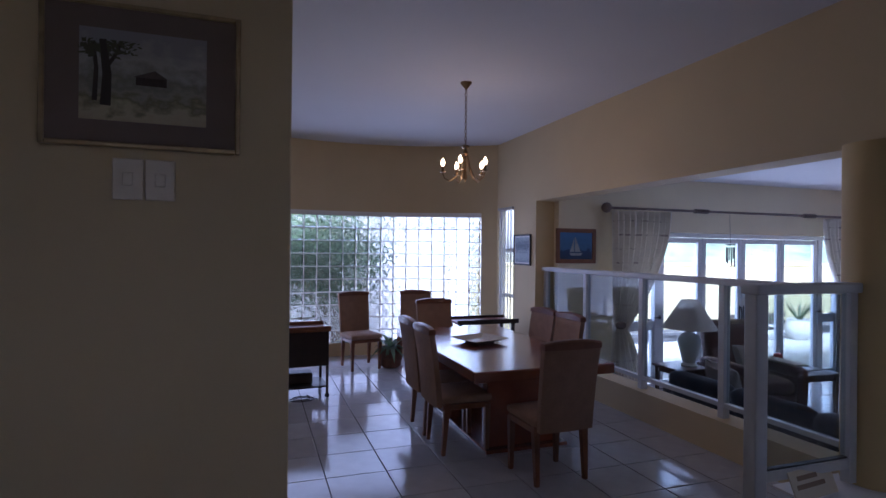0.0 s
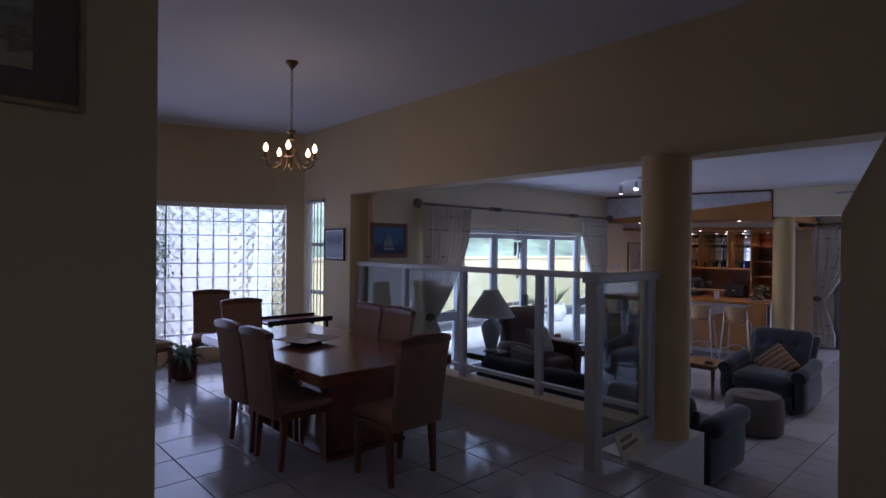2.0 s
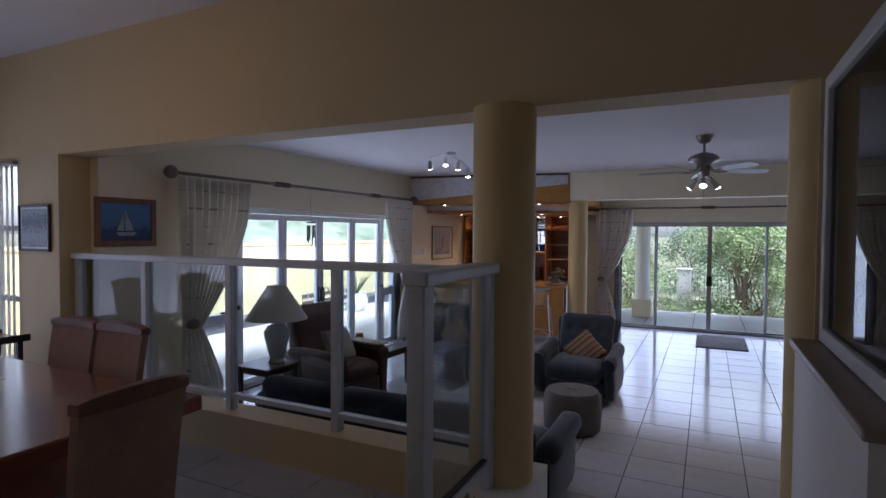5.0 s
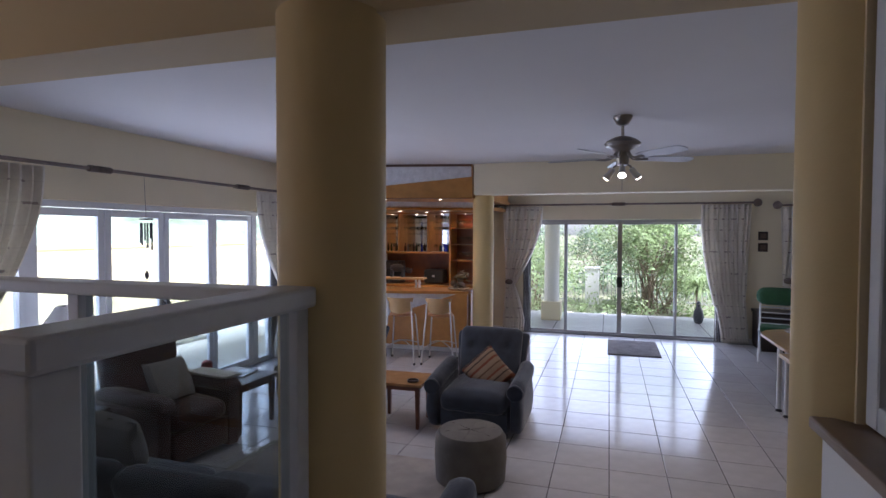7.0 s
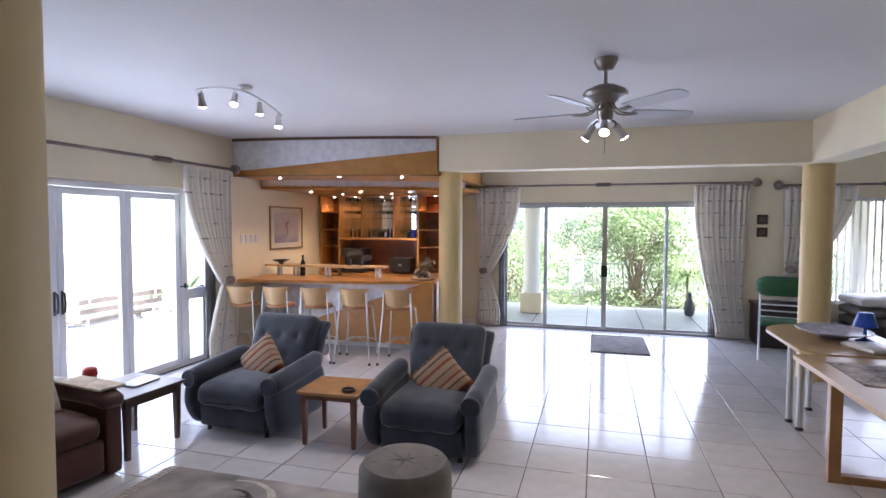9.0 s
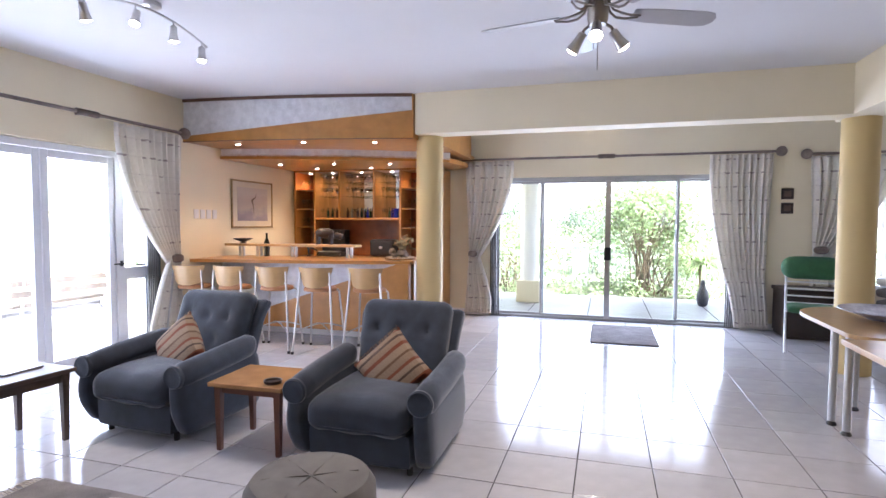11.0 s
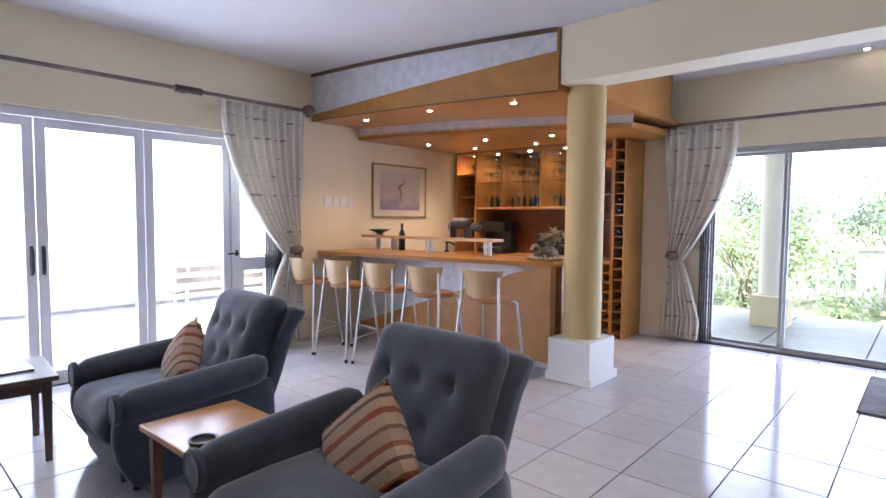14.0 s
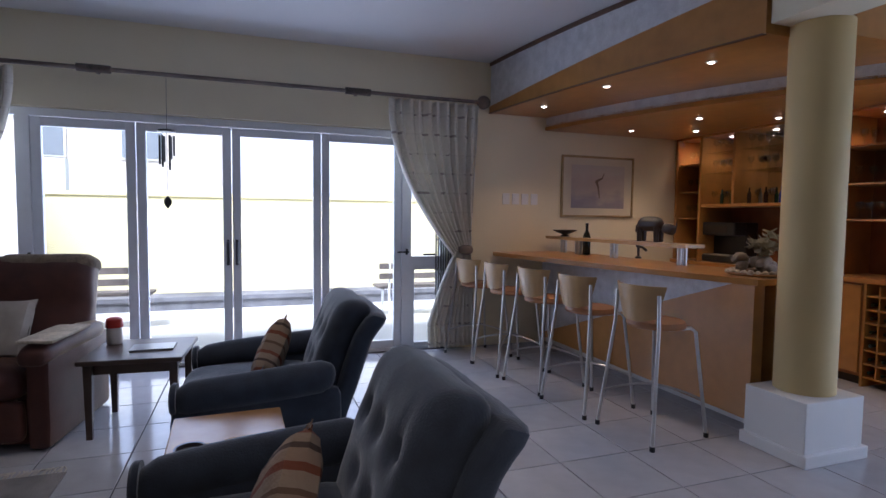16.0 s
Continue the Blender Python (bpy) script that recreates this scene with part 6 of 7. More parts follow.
dc = thing("deck_chair", pose(11.50, -1.22, 0, 0, 0, 75), "white-framed deck chair with a rolled green canvas cushion", "deck chair")
bm = bmesh.new()
for sx in (-0.26, 0.26):
    tube(bm, [(sx, 0.35, 0.0), (sx, -0.15, 0.45), (sx, -0.35, 0.95)], 0.014, 8)
    tube(bm, [(sx, -0.35, 0.0), (sx, 0.05, 0.42), (sx, 0.35, 0.5)], 0.014, 8)
part("frame", bm, ALU, dc, "white tube frame", True)
for k in range(7):
    bm = bmesh.new()
    t = k / 6
    tube(bm, [(-0.26, -0.15 - 0.2 * t, 0.45 + 0.5 * t), (0.26, -0.15 - 0.2 * t, 0.45 + 0.5 * t)], 0.010, 6)
    part("strap", bm, ALU, dc)
bm = bmesh.new()
pillow(bm, -0.32, 0.32, -0.46, -0.16, 0.82, 1.10, 0.13, 0, None, 8)
part("rolled_cushion", bm, GREEN, dc, "rolled green cushion", True)
bm = bmesh.new()
pillow(bm, -0.25, 0.25, -0.1, 0.36, 0.47, 0.55, 0.04, 0, None, 8)
part("seat_cushion", bm, GREEN, dc, "", True)
for k in range(3):
    bm = bmesh.new()
    pillow(bm, -0.32, 0.32, -0.5, 0.5, 0, 0.13, 0.06, 0.03, pose(12.2, -2.75, 0.40 + 0.15 * k, 0, 0, 3 * k), 8, k)
    tagged(obj("pillow", bm, SW if k == 2 else OTT, smooth=True), "soft pillow stacked below the blinds", "pillow", "stacked pillows")
tagged(obj("low_bench", boxes((11.85, 12.6, -3.4, -2.1, 0, 0.395), bevel=0.02), DARK), "dark low bench under the window", "bench")
for z in (1.72, 1.92):
    pl = thing("wall_plaque", pose(12.727, -1.27, z, 0, 0, -90), "small square brown wall plaque", "plaque", "wall plaques")
    part("tile", boxes((-0.075, 0.075, -0.02, 0, -0.075, 0.075), bevel=0.004), DARK, pl)
    part("motif", boxes((-0.045, 0.045, -0.026, -0.02, -0.04, 0.04), bevel=0.003), GREY_WOOD, pl)

# ---- bar ----
PERF = material("perforated_metal_sheet", (0.74, 0.75, 0.78), 0.34, 0.2, var=0.1, scale=90, bump=0.25, bump_scale=220)
TRIM = material("dark_brown_edging", (0.16, 0.09, 0.06), 0.5, var=0.1)
SHELF_WOOD = material("red_cherry_veneer", (0.33, 0.11, 0.035), 0.35, var=0.2, scale=8, bump=0.02)


def slab(pts, z0, z1):
    """An upright prism over a plan outline, counter-clockwise."""
    bm = bmesh.new()
    lo, hi = [bm.verts.new((x, y, z0)) for x, y in pts], [bm.verts.new((x, y, z1)) for x, y in pts]
    bm.faces.new(lo[::-1]), bm.faces.new(hi)
    for i in range(len(pts)):
        k = (i + 1) % len(pts)
        bm.faces.new((lo[i], lo[k], hi[k], hi[i]))
    return bm


def curve_line(a, b, bulge, n=12):
    """Points of a shallow arc from a to b that bows to its right side."""
    a, b = Vector(a), Vector(b)
    d = b - a
    nrm = Vector((d.y, -d.x)).normalized()
    return [tuple(a + d * t + nrm * bulge * 4 * t * (1 - t)) for t in [i / n for i in range(n + 1)]]


FRONT = curve_line((9.74, 6.24), (10.215, 3.36), 0.07)
cy = thing("bar_canopy", pose(0, 0, 0), "beech bar canopy with a perforated metal fascia and downlights", "canopy")
part("soffit", slab(FRONT + [(10.53, 3.36), (10.72, 3.20), (12.72, 3.20), (12.72, 6.25)], 2.50, 2.56), WOOD_BAR, cy)


def fascia(pts, zf0, zf1, off, mat, name, th=0.02):
    """An upright strip along pts; its lower and upper edges run with t."""
    bm = bmesh.new()
    rows = []
    n = len(pts) - 1
    for i, p in enumerate(pts):
        t = i / n
        q = Vector((p[0] - off, p[1], 0))
        rows.append([bm.verts.new(q + Vector((dx, 0, z))) for dx, z in ((0, zf0(t)), (th, zf0(t)), (th, zf1(t)), (0, zf1(t)))])
    for a, c in zip(rows, rows[1:]):
        for k in range(4):
            bm.faces.new((a[k], a[(k + 1) % 4], c[(k + 1) % 4], c[k]))
    bm.faces.new(rows[0]), bm.faces.new(rows[-1][::-1])
    bmesh.ops.recalc_face_normals(bm, faces=bm.faces[:])
    return part(name, bm, mat, cy)


rise = lambda t: 2.565 + 0.26 * t ** 1.15
fascia(FRONT, lambda t: rise(t), lambda t: 2.99, 0.0, PERF, "metal_fascia")
fascia(FRONT, lambda t: 2.50, lambda t: rise(t) + 0.004, 0.012, WOOD_BAR, "wood_fascia", 0.03)
fascia(FRONT, lambda t: 2.99, lambda t: 3.026, 0.015, TRIM, "top_edging", 0.03)
fascia(FRONT, lambda t: 2.494, lambda t: 2.502, 0.02, TRIM, "bottom_edging", 0.03)
for b6 in ((10.20, 10.53, 3.345, 3.36, 2.50, 3.02), (10.53, 10.72, 3.30, 3.345, 2.50, 3.03), (10.72, 12.4, 3.18, 3.20, 2.50, 3.03), (12.38, 12.4, 3.2, 3.6, 2.5, 3.03)):
    part("end_panel", boxes(b6), WOOD_BAR, cy)
FRONT2 = curve_line((10.42, 6.24), (11.62, 3.3), 0.16)
part("lower_soffit", slab(FRONT2 + [(12.1, 3.22), (12.4, 3.22), (12.72, 3.6), (12.72, 6.25)], 2.36, 2.42), WOOD_BAR, cy)
fascia(FRONT2, lambda t: 2.36, lambda t: 2.40, 0.012, WOOD_BAR, "wood_fascia", 0.03)
fascia(FRONT2, lambda t: 2.40, lambda t: 2.5, 0.0, PERF, "metal_fascia")
for x, y in ((10.08, 5.7), (10.14, 4.78), (10.38, 3.92)):
    copy_thing(dl, pose(x, y, 2.50))
for x, y in ((11.25, 5.85), (11.35, 5.0), (11.55, 4.2), (11.9, 5.6), (12.0, 4.7)):
    copy_thing(dl, pose(x, y, 2.36))
for k, (x, y, z, w) in enumerate(((10.12, 5.3, 2.40, 9), (10.3, 4.1, 2.40, 8), (11.5, 5.5, 2.28, 10), (11.6, 4.4, 2.28, 10))):
    sl = bpy.data.lights.new("bar_downlight", "SPOT")
    sl.energy, sl.color, sl.spot_size, sl.spot_blend, sl.shadow_soft_size = w * 1.1, (1, 0.72, 0.42), radians(125), 0.8, 0.06
    new("bar_downlight", sl).matrix_world = look((x, y, z), (x, y, 0))

COUNTER = curve_line((9.80, 6.24), (10.33, 3.43), 0.06)
bar = thing("bar_counter", pose(0, 0, 0), "curved beech bar counter with a perforated metal front", "bar counter")
part("countertop", slab(COUNTER + [(10.95, 3.43), (10.8, 4.3), (10.7, 6.24)], 0.985, 1.025), WOOD_BAR, bar)
part("front_panel", slab([(10.44, 6.24), (10.50, 3.46), (10.62, 3.46), (10.56, 6.24)], 0.10, 0.985), WOOD_BAR, bar)
part("kick_board", slab([(10.47, 6.24), (10.53, 3.46), (10.60, 3.46), (10.54, 6.24)], 0, 0.10), WHITE, bar, "pale kick board")
part("end_panel", boxes((10.50, 10.92, 3.44, 3.46, 0, 0.985)), WOOD_BAR, bar)


def front_piece(name, yz, x, th, mat):
    bm = bmesh.new()
    f = bm.faces.new([bm.verts.new((x - 0.02 * (y - 3.46) / 2.78, y, z)) for y, z in yz])
    r = bmesh.ops.extrude_face_region(bm, geom=[f])
    bmesh.ops.translate(bm, vec=(-th, 0, 0), verts=[v for v in r["geom"] if isinstance(v, bmesh.types.BMVert)])
    bmesh.ops.recalc_face_normals(bm, faces=bm.faces[:])
    return part(name, bm, mat, bar)


front_piece("metal_sheet", ((3.5, 0.98), (6.23, 0.98), (6.23, 0.13), (5.6, 0.13)), 10.43, 0.008, PERF)
front_piece("wood_wedge", ((3.46, 0.98), (3.62, 0.98), (6.1, 0.14), (6.1, 0.11), (3.46, 0.11)), 10.43, 0.09, WOOD_BAR)
part("shelf", slab([(10.42, 6.2), (10.46, 5.2), (10.54, 4.27), (10.74, 4.27), (10.68, 5.2), (10.64, 6.2)], 1.17, 1.20), BEECH, bar, "raised narrow beech shelf")
for x, y in ((10.53, 6.0), (10.53, 5.72), (10.58, 5.2), (10.64, 4.4)):
    for dy in (-0.03, 0.03):
        bm = bmesh.new()
        tube(bm, [(x, y + dy, 1.025), (x, y + dy, 1.17)], 0.02, 14)
        part("shelf_post", bm, STEEL, bar, "steel tube post", True)


def bar_stool(m):
    e = thing("bar_stool", m, "chrome bar stool with curved beech back and tan seat", "stool", "bar stools")
    bm = bmesh.new()
    lathe(bm, [(0.16, 0.70), (0.175, 0.705), (0.18, 0.72), (0.17, 0.745), (0.1, 0.75), (0.002, 0.75)], 28, Matrix.Diagonal((1.08, 1, 1, 1)))
    part("seat", bm, material("tan_seat_pad", (0.40, 0.19, 0.08), 0.5, var=0.1), e, "tan padded seat", True)
    bm, rows = bmesh.new(), []
    for k in range(9):
        a = radians(-58 + 116 * k / 8)
        drop = 0.16 - 0.03 * (abs(k - 4) / 4) ** 2
        rows.append([bm.verts.new((r * math.sin(a * f), -r * math.cos(a * f) * 0.9 - 0.02, z)) for r, z, f in ((0.19, 0.95 - drop - 0.04, 0.80), (0.205, 0.95 - drop - 0.04, 0.80), (0.245, 0.985, 1.0), (0.231, 0.985, 1.0))])
    for a, c in zip(rows, rows[1:]):
        for i in range(4):
            bm.faces.new((a[i], c[i], c[(i + 1) % 4], a[(i + 1) % 4]))
    bm.faces.new(rows[0]), bm.faces.new(rows[-1][::-1])
    bmesh.ops.recalc_face_normals(bm, faces=bm.faces[:])
    part("backrest", bm, BEECH, e, "curved beech plywood back", True)
    for sx in (-1, 1):
        bm = bmesh.new()
        tube(bm, [(sx * 0.24, -0.25, 0.012), (sx * 0.185, -0.17, 0.72), (sx * 0.175, -0.165, 0.93)], 0.0115, 10)
        lg = part("leg", bm, STEEL, e, "", True)
        bm = bmesh.new()
        tube(bm, [(sx * 0.22, 0.24, 0.012), (sx * 0.17, 0.17, 0.68), (sx * 0.155, 0.14, 0.705), (sx * 0.13, -0.02, 0.70)], 0.0115, 10)
        l2 = part("leg", bm, STEEL, e, "", True)
        for p, y in ((lg, -0.25), (l2, 0.24)):
            bm = bmesh.new()
            tube(bm, [(sx * (0.24 if y < 0 else 0.22), y, 0), (sx * (0.24 if y < 0 else 0.22), y, 0.03)], 0.016, 10)
            part("foot", bm, BLACK, p, "black rubber foot")
    bm = bmesh.new()
    for sx in (-1, 1):
        tube(bm, [(sx * (0.222 - 0.424 * t), -0.232 + 0.454 * t, 0.24 + 0.075 * (1 - abs(2 * t - 1) ** 1.7)) for t in [i / 12 for i in range(13)]], 0.008, 8)
    part("foot_cross", bm, STEEL, e, "arched steel cross bars", True)
    return e


st = bar_stool(pose(9.82, 3.74, 0, 0, 0, -84))
for x, y, rz in ((9.72, 4.32, -82), (9.66, 4.86, -80), (9.58, 5.38, -86), (9.50, 5.90, -78)):
    copy_thing(st, pose(x, y, 0, 0, 0, rz))

# back cabinets against the east wall
cab = thing("bar_back_cabinet", pose(12.71, 5.05, 0), "cherry bar cabinet with open shelves of glasses and a mirror back", "cabinet")
W0, W1 = -1.3, 1.17
part("body", boxes((-0.5, 0, -1.05, W1, 0.08, 0.88)), SHELF_WOOD, cab)
part("worktop", boxes((-0.54, 0, W0, W1, 0.88, 0.92), bevel=0.004), WOOD_BAR, cab)
part("kick_board", boxes((-0.45, 0, -1.05, W1, 0, 0.08)), DARK, cab)
for k in range(4):
    y = -1.05 + 0.55 * k
    d = part("door", boxes((-0.52, -0.50, y + 0.01, y + 0.54, 0.11, 0.86), bevel=0.003), WOOD_BAR, cab)
    bm = bmesh.new()
    tube(bm, [(-0.53, y + 0.53, 0.6), (-0.545, y + 0.53, 0.62), (-0.545, y + 0.53, 0.74), (-0.53, y + 0.53, 0.76)], 0.006, 8)
    part("handle", bm, STEEL, d, "steel bar handle", True)
part("back_board", boxes((-0.012, 0, W0, W1, 0.92, 2.34)), SHELF_WOOD, cab)
BAYS = (-1.3, -0.77, -0.31, 0.31, 0.77, W1)
part("mirror", boxes((-0.02, -0.012, BAYS[1] + 0.03, BAYS[4], 1.58, 2.33)), material("mirror_silver", (0.8, 0.8, 0.8), 0.03, 1.0, var=0.0), cab, "mirror back")
part("upper_shelf", boxes((-0.48, 0, BAYS[1], BAYS[4] + 0.03, 1.54, 1.575), bevel=0.003), WOOD_BAR, cab)
part("top_board", boxes((-0.5, 0, W0, W1, 2.335, 2.358), bevel=0.003), WOOD_BAR, cab)
for y in BAYS:
    y = min(y, W1 - 0.03)
    full = abs(y) > 0.5
    part("divider", boxes((-0.5, -0.0125, y, y + 0.03, 0.92 if full else 1.575, 2.334), bevel=0.003), WOOD_BAR, cab)
for z in (1.92, 2.15):
    part("glass_shelf", boxes((-0.44, -0.022, BAYS[1] + 0.03, BAYS[4], z, z + 0.008)), GLASS, cab, "clear glass shelf")
for a, c in ((BAYS[0], BAYS[1]), (BAYS[4], W1 - 0.03)):
    for z in (1.40, 1.71, 2.035):
        part("side_shelf", boxes((-0.46, -0.0125, a + 0.031, c - 0.001, z, z + 0.018), bevel=0.002), WOOD_BAR, cab)
rack = thing("wine_rack", pose(12.71, 3.62, 0), "tall narrow beech wine rack with square slots", "wine rack")
part("side", boxes((-0.52, 0, -0.02, 0, 0, 2.34), (-0.52, 0, 0.11, 0.13, 0, 2.34), bevel=0.002), WOOD_BAR, rack)
part("back", boxes((-0.02, 0, 0, 0.11, 0, 2.34)), DARK, rack)
for k in range(18):
    z = 0.06 + 0.127 * k
    part("slot_shelf", boxes((-0.51, -0.02, 0, 0.11, z, z + 0.015)), WOOD_BAR, rack)
low = thing("wine_rack", pose(12.71, 3.765, 0), "low beech wine rack under the worktop with lying bottles", "wine rack")
part("side", boxes((-0.52, 0, -0.012, 0.008, 0, 0.88), (-0.52, 0, 0.205, 0.225, 0, 0.88), bevel=0.002), WOOD_BAR, low)
part("back", boxes((-0.02, 0, 0.008, 0.205, 0, 0.88)), DARK, low)
part("slot_divider", boxes((-0.51, -0.02, 0.1, 0.112, 0.09, 0.86)), WOOD_BAR, low)
for k in range(7):
    part("slot_shelf", boxes((-0.51, -0.02, 0.008, 0.205, 0.075 + 0.115 * k, 0.09 + 0.115 * k)), WOOD_BAR, low)
BOTTLE = material("dark_bottle_glass", (0.015, 0.02, 0.012), 0.12, var=0.1)


def bottle_mesh(bm, m, s=1.0):
    lathe(bm, [(0.034 * s, 0), (0.037 * s, 0.006 * s), (0.037 * s, 0.17 * s), (0.03 * s, 0.20 * s), (0.014 * s, 0.235 * s), (0.013 * s, 0.29 * s), (0.016 * s, 0.295 * s), (0.015 * s, 0.305 * s)], 14, m)
    return bm


for k in (0, 1, 2, 3, 5, 6, 7, 8, 9, 11, 12, 13, 14, 15, 16):
    tagged(obj("wine_bottle", bottle_mesh(bmesh.new(), pose(12.51, 3.675, 0.125 + 0.127 * k, 0, -90)), BOTTLE, None, "", True), "dark wine bottle lying in the rack", "bottle", "wine bottles")

for k, y in ((0, 3.82), (0, 3.925), (1, 3.82), (1, 3.925), (2, 3.925), (3, 3.82), (3, 3.925), (4, 3.82), (4, 3.925), (5, 3.82), (5, 3.925)):
    tagged(obj("wine_bottle", bottle_mesh(bmesh.new(), pose(12.51, y, 0.128 + 0.115 * k, 0, -90)), BOTTLE, None, "", True), "dark wine bottle lying in the rack", "bottle", "wine bottles")

# glasses and bottles on the shelves
TUMB = glass_material("drinking_glass", (0.95, 0.97, 0.97), 0.02)
rnd = random.Random(11)


def wine_glass(m):
    bm = bmesh.new()
    lathe(bm, [(0.03, 0), (0.03, 0.003), (0.004, 0.008), (0.004, 0.07), (0.02, 0.085), (0.032, 0.11), (0.03, 0.15), (0.027, 0.15), (0.029, 0.11), (0.015, 0.09), (0.001, 0.085)], 12, m)
    return tagged(obj("wine_glass", bm, TUMB, None, "", True), "clear stemmed glass on the bar shelf", "glass", "bar glasses")


g0 = None
for z, a, c in ((1.576, 4.32, 5.80), (1.929, 4.32, 5.80), (2.159, 4.32, 5.80), (1.419, 5.86, 6.16), (1.729, 5.86, 6.16), (2.054, 5.86, 6.16), (1.419, 3.83, 4.22), (1.729, 3.83, 4.22), (2.054, 3.83, 4.22)):
    n = int((c - a) / 0.088)
    for k in range(2 * n):
        y = a + (c - a) * (k % n + 0.5) / n + rnd.uniform(-0.012, 0.012)
        if min(abs(y - 5.05 - d) for d in (-0.755, -0.295, 0.325, 0.785)) < 0.05:
            continue
        m = pose(12.36 + 0.14 * (k // n) + rnd.uniform(-0.02, 0.02), y, z)
        if z == 1.576 and k % 2 == 0:
            col = rnd.choice(((0.02, 0.03, 0.30), (0.06, 0.03, 0.02), (0.30, 0.28, 0.25), (0.02, 0.05, 0.03)))
            tagged(obj("bottle", bottle_mesh(bmesh.new(), m, 0.55), material("coloured_bottle", col, 0.15), None, "", True), "small coloured bottle on the bar shelf", "bottle", "shelf bottles")
        elif g0 is None:
            g0 = wine_glass(Matrix())
            g0.matrix_world = m
        else:
            copy_thing(g0, m)
for y in (4.03, 4.52, 5.06, 5.60, 6.02):
    copy_thing(dl, pose(12.42, y, 2.334))
    sl = bpy.data.lights.new("cabinet_downlight", "SPOT")
    sl.energy, sl.color, sl.spot_size, sl.spot_blend, sl.shadow_soft_size = 2.4, (1, 0.70, 0.42), radians(140), 0.8, 0.03
    new("cabinet_downlight", sl).matrix_world = look((12.40, y, 2.31), (12.40, y, 0))
tagged(obj("blue_vase", lathe(bmesh.new(), [(0.05, 0), (0.06, 0.01), (0.065, 0.13), (0.06, 0.15), (0.055, 0.15), (0.058, 0.02)], 18, pose(12.40, 4.42, 1.576)), material("cobalt_glaze", (0.01, 0.02, 0.35), 0.2), None, "", True), "cobalt blue vase on the bar shelf", "vase")

# coffee machine and small appliance on the back worktop
cm = thing("coffee_machine", pose(12.42, 5.64, 0.921) @ Matrix.Diagonal((1.15, 1.3, 1.25, 1)), "black coffee machine on the back worktop", "coffee machine")
part("body", boxes((-0.13, 0.17, -0.2, 0.2, 0, 0.06), (0.02, 0.17, -0.2, 0.2, 0.06, 0.36), (-0.13, 0.02, -0.2, 0.2, 0.24, 0.36), bevel=0.012), BLACK, cm)
part("control_panel", boxes((-0.134, -0.13, -0.12, 0.12, 0.27, 0.33)), DARK, cm, "dark control panel")
part("drip_tray", boxes((-0.11, 0.02, -0.14, 0.14, 0.06, 0.068)), STEEL, cm)
kt = thing("toaster", pose(12.4, 4.65, 0.921) @ Matrix.Diagonal((1.1, 1.3, 1.5, 1)), "dark toaster on the back worktop", "toaster")
part("body", boxes((-0.12, 0.12, -0.16, 0.16, 0.015, 0.2), bevel=0.03), BLACK, kt)
part("lever", boxes((-0.14, -0.12, -0.02, 0.02, 0.1, 0.125), bevel=0.004), STEEL, kt)

# things on the counter and its shelf
bm = bottle_mesh(bmesh.new(), pose(10.56, 5.62, 1.026), 1.05)
wb = tagged(obj("wine_bottle", bm, BOTTLE, None, "", True), "dark wine bottle standing on the bar counter", "bottle")
bm = bmesh.new()
lathe(bm, [(0.04, 0), (0.05, 0.006), (0.025, 0.02), (0.09, 0.045), (0.13, 0.065), (0.128, 0.07), (0.08, 0.052), (0.002, 0.035)], 24, pose(10.53, 5.98, 1.201))
tagged(obj("fruit_bowl", bm, DARK, None, "", True), "shallow dark wooden bowl on the raised shelf", "bowl")
# four-legged carved animal figure
bm = bmesh.new()
pillow(bm, -0.13, 0.12, -0.05, 0.05, 0.10, 0.21, 0.05, 0.01, None, 7)
pillow(bm, 0.09, 0.21, -0.035, 0.035, 0.11, 0.20, 0.035, 0, pose(0, 0, 0, 0, 14), 5)
for x, y in ((-0.10, -0.03), (-0.10, 0.03), (0.08, -0.03), (0.08, 0.03)):
    tube(bm, [(x, y, 0), (x, y, 0.13)], 0.02, 8, 0.026)
tube(bm, [(0.21, 0, 0.10), (0.25, 0, 0.13), (0.26, 0, 0.19)], 0.012, 7, 0.003)
tube(bm, [(-0.125, 0, 0.18), (-0.16, 0, 0.13), (-0.165, 0, 0.08)], 0.006, 5)
bmesh.ops.transform(bm, matrix=pose(10.62, 4.75, 1.201, 0, 0, -80), verts=bm.verts[:])
tagged(obj("animal_figure", bm, DARK, None, "", True), "dark carved horned animal figure on the raised shelf", "figurine")
tap = thing("bar_tap", pose(10.78, 5.1, 1.026), "dark curved bar tap", "tap")
bm = bmesh.new()
tube(bm, [(0, 0, 0), (0, 0, 0.10), (-0.02, 0, 0.115), (-0.04, -0.1, 0.11), (-0.045, -0.16, 0.085)], 0.012, 10)
part("spout", bm, BLACK, tap, "", True)
bm = bmesh.new()
lathe(bm, [(0.03, 0), (0.03, 0.012), (0.018, 0.02)], 16)
part("base", bm, BLACK, tap, "", True)
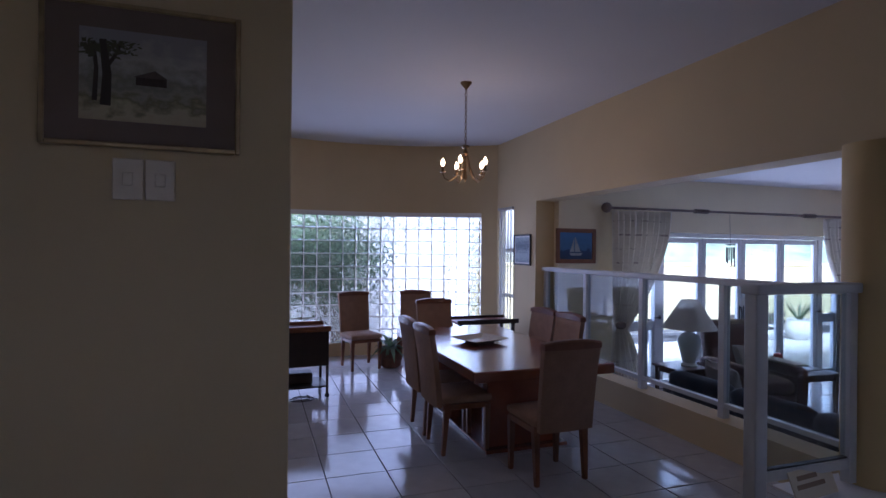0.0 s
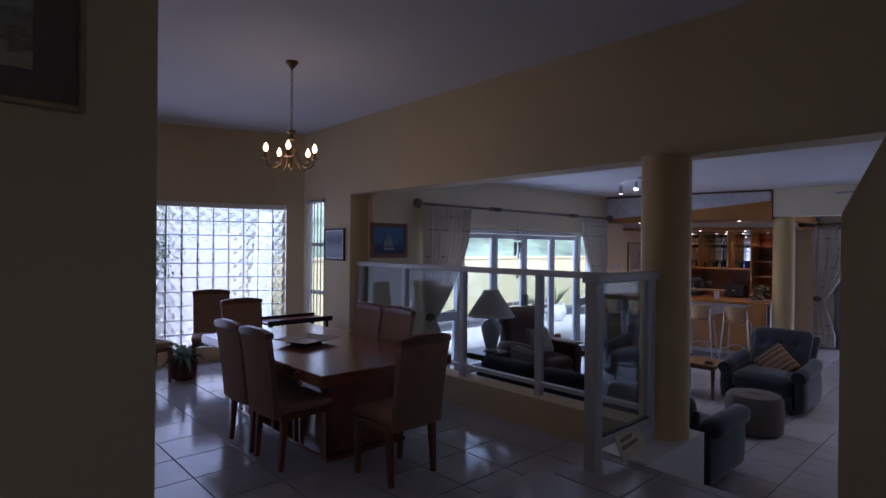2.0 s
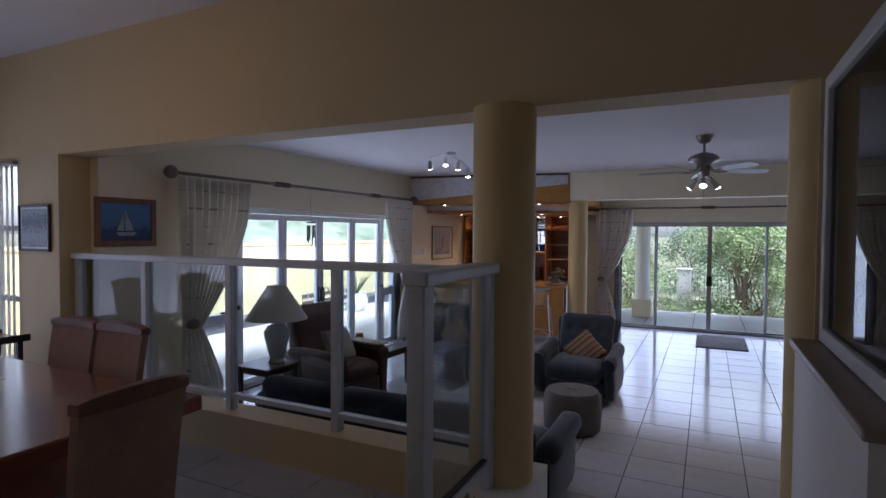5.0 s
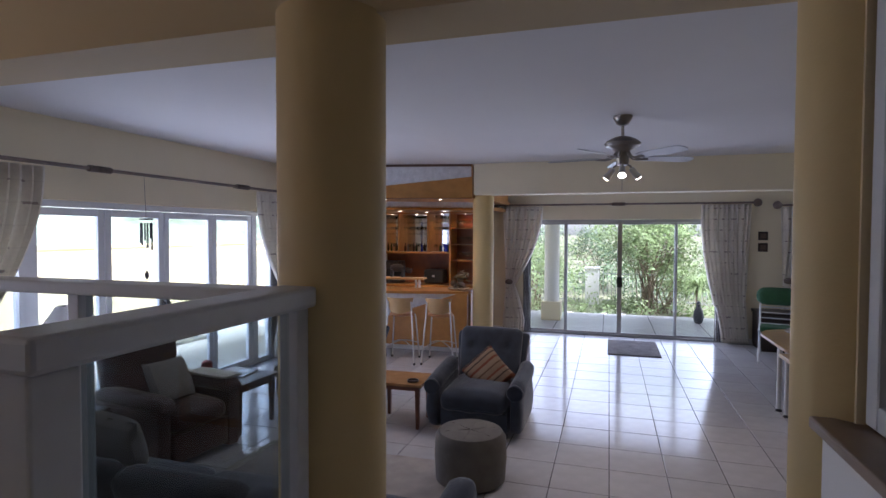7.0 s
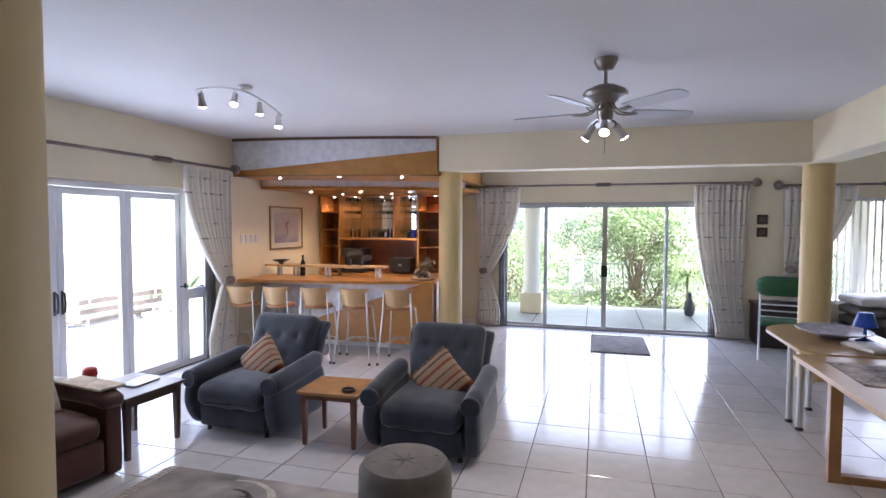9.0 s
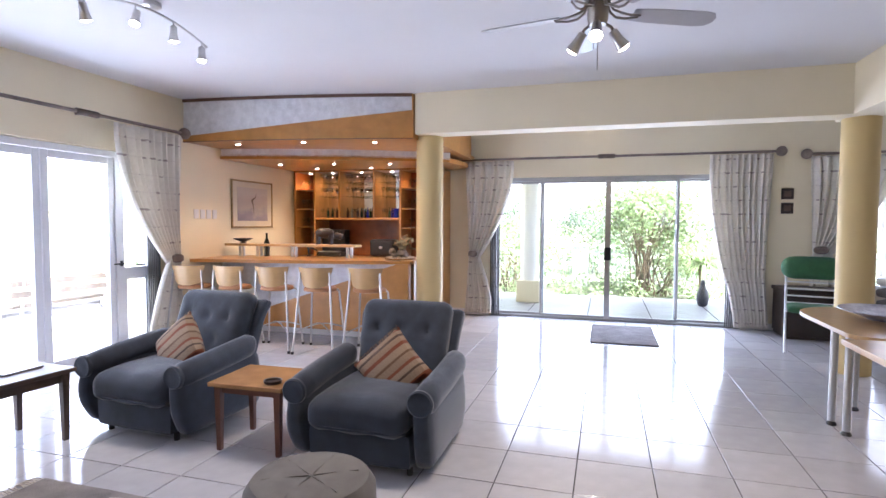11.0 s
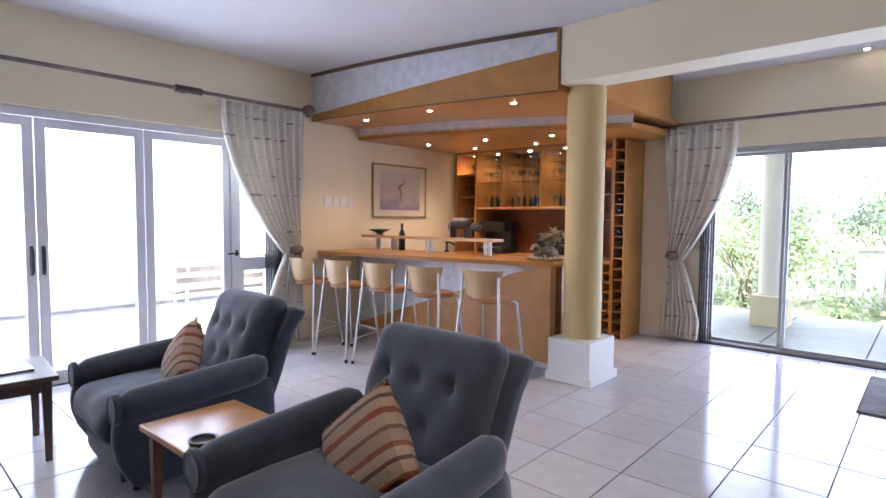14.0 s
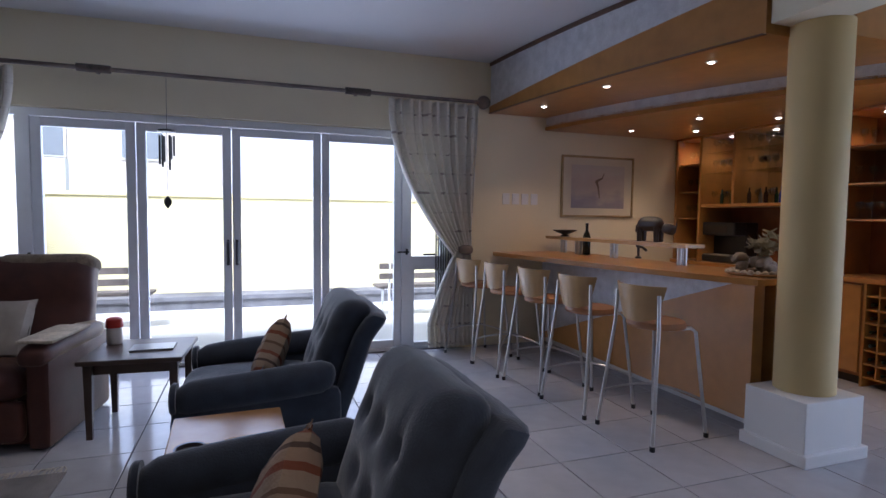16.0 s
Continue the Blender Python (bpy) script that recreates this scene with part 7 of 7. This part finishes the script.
# tray of shells and stones by the column
ty = thing("shell_tray", pose(10.58, 3.66, 1.026), "round tray of pale shells and stones on the counter", "tray")
bm = bmesh.new()
lathe(bm, [(0.17, 0), (0.19, 0.008), (0.185, 0.02), (0.01, 0.014)], 28)
part("dish", bm, OAK, ty, "", True)
SHELLM = material("pale_shell", (0.60, 0.50, 0.38), 0.5, var=0.25, scale=20)
rnd = random.Random(6)
for k in range(24):
    a = 2 * math.pi * k / 24
    bm = bmesh.new()
    r = rnd.uniform(0.02, 0.027)
    lathe(bm, [(r * 0.5, 0), (r, r * 0.5), (r * 0.7, r), (0.002, r * 1.25)], 8, pose(0.165 * math.cos(a), 0.165 * math.sin(a), 0.012, rnd.uniform(-20, 20), rnd.uniform(-20, 20)))
    part("shell", bm, SHELLM, ty, "", True)
DRIFT = material("grey_driftwood", (0.30, 0.25, 0.20), 0.8, var=0.3, scale=20)
for k in range(9):
    bm = bmesh.new()
    r = rnd.uniform(0.03, 0.055)
    bmesh.ops.create_icosphere(bm, subdivisions=2, radius=r, matrix=pose(rnd.uniform(-0.09, 0.09), rnd.uniform(-0.09, 0.09), 0.02 + r * 0.7 + rnd.uniform(0, 0.05)) @ Matrix.Diagonal((1.3, 0.8, 0.8, 1)))
    for v in bm.verts:
        v.co += 0.012 * Vector((noise.noise(v.co * 30), noise.noise(v.co * 30 + Vector((5, 0, 0))), noise.noise(v.co * 30 + Vector((0, 5, 0)))))
    part("stone", bm, DRIFT, ty, "grey rounded stone", True)
bm = bmesh.new()
leaf_cloud(bm, [((0.06, -0.02, 0.2), 0.09)], 60, 0.05, 3, 2.5)
part("dried_plant", bm, material("dry_stem", (0.32, 0.27, 0.16), 0.9, var=0.2), ty, "dried plant stems")

# picture and switches on the north wall
BIRD = art_material("painted_shore", [(0.2, (0.22, 0.20, 0.24)), (0.45, (0.30, 0.27, 0.31)), (0.6, (0.46, 0.40, 0.36)), (0.8, (0.50, 0.43, 0.40)), (1.0, (0.55, 0.50, 0.46))], 3)
CREAM = material("cream_mount_card", (0.66, 0.60, 0.48), 0.8, var=0.03)
bp = framed_picture("framed_bird_print", pose(11.12, 6.257, 1.76), 0.98, 0.70, GOLD, CREAM, BIRD, 0.13, "print of a wading bird in a cream mount and gilt frame", 0.025)
bm = bmesh.new()
tube(bm, [(0.02, -0.0175, -0.13), (0.0, -0.0175, 0.0), (-0.03, -0.0175, 0.07)], 0.006, 6, 0.02)
tube(bm, [(-0.03, -0.0175, 0.06), (0.05, -0.0175, 0.10), (0.08, -0.0175, 0.16)], 0.018, 6, 0.004)
for v in bm.verts:
    v.co.y = -0.0172 + (v.co.y + 0.0175) * 0.05
part("painted_bird", bm, GREY_MOUNT, bp, "dark painted bird shape")
for k in range(4):
    s = thing("light_switch", pose(9.95 + 0.115 * k, 6.258, 1.60), "white square light switch plate on the cream wall", "switch", "light switches")
    part("plate", boxes((-0.042, 0.042, -0.009, 0, -0.06, 0.06), bevel=0.003), SW, s)
    part("rocker", boxes((-0.015, 0.015, -0.013, -0.009, -0.02, 0.02), bevel=0.002), SW, s)

# ---- pieces of floors and the glass block window ----
def tile_mesh(w, d):
    bm = bmesh.new()
    c, t = 0.002, 0.008
    lo = [bm.verts.new((x, y, -t)) for x, y in ((0, 0), (w, 0), (w, d), (0, d))]
    md = [bm.verts.new((x, y, -c * 0.6)) for x, y in ((0, 0), (w, 0), (w, d), (0, d))]
    hi = [bm.verts.new((x, y, 0)) for x, y in ((c, c), (w - c, c), (w - c, d - c), (c, d - c))]
    for a, b in ((lo, md), (md, hi)):
        for i in range(4):
            bm.faces.new((a[i], a[(i + 1) % 4], b[(i + 1) % 4], b[i]))
    bm.faces.new(hi)
    me = bpy.data.meshes.new("tile")
    bm.to_mesh(me)
    bm.free()
    me.materials.append(TILE)
    return me


def lay_tiles(parent, x0, x1, y0, y1, z, ox, oy, pitch, near, deep=None):
    """Square tiles on a grid through (ox, oy); those inside near are objects, the rest one mesh."""
    meshes, rest, j = {}, bmesh.new(), 0.008
    px, py = deep or pitch, pitch
    for ix in range(math.floor((x0 - ox) / px), math.ceil((x1 - ox) / px)):
        for iy in range(math.floor((y0 - oy) / py), math.ceil((y1 - oy) / py)):
            a0, a1 = max(x0, ox + ix * px + j / 2), min(x1, ox + (ix + 1) * px - j / 2)
            b0, b1 = max(y0, oy + iy * py + j / 2), min(y1, oy + (iy + 1) * py - j / 2)
            if a1 - a0 < 0.02 or b1 - b0 < 0.02:
                continue
            key = (round(a1 - a0, 3), round(b1 - b0, 3))
            if near[0] < a0 < near[1] and near[2] < b0 < near[3]:
                if key not in meshes:
                    meshes[key] = tile_mesh(*key)
                t = new("tile", meshes[key])
                t.parent, t.location = parent, (a0, b0, z)
            else:
                box(rest, a0, a1, b0, b1, z - 0.008, z)
    if rest.verts:
        o = part("far_tiles", rest, TILE, parent)
        tagged(o, "", "", "", "stuff")
    else:
        rest.free()


lay_tiles(floor, 3.86, 12.73, -4.5, 6.26, 0, 8.06, 1.285, 0.4475, (4.3, 11.3, -0.6, 6.3), 0.465)
lay_tiles(floor_dining, -1.0, 3.62, 2.62, 8.4, DIN, 0.96, 4.33, 0.4475, (-1, 3.6, 2.6, 8.4))
lay_tiles(floor_landing, -3.0, 2.95, -2.6, 2.32, LAND, 1.97, 2.32, 0.4475, (-1, 3, -0.7, 2.4))

bm = bmesh.new()
arc_block(bm, GB_A0, GB_A1, ARC_R + 0.02, ARC_R + 0.07, GB_Z0, GB_Z0 + 0.004, 20)
for r in range(GB_ROWS + 1):
    arc_block(bm, GB_A0, GB_A1, ARC_R + 0.02, ARC_R + 0.10, GB_Z0 + r * GB - 0.005, GB_Z0 + r * GB + 0.005, 20)
for c in range(GB_COLS + 1):
    arc_block(bm, GB_A0 + c * GB_DA - 0.0013, GB_A0 + c * GB_DA + 0.0013, ARC_R + 0.021, ARC_R + 0.099, GB_Z0, 2.5)
gb_win = structure("window_4", bm, WHITE, "curved window of patterned glass blocks")
bm = bmesh.new()
box(bm, -0.04, 0.04, 0.006, GB - 0.006, 0.006, GB - 0.006, 0.01, seg=1)
blk = part("glass_block", bm, BLOCK_GLASS, gb_win)
blk_me = blk.data
for c in range(GB_COLS):
    for r in range(GB_ROWS):
        a = GB_A0 + c * GB_DA
        o = blk if c == r == 0 else new("glass_block", blk_me)
        o.parent = gb_win
        o.visible_shadow = False
        o.matrix_local = pose(ARC_X + (ARC_R + 0.06) * math.cos(a), ARC_Y + (ARC_R + 0.06) * math.sin(a), GB_Z0 + r * GB, 0, 0, math.degrees(a + GB_DA / 2))
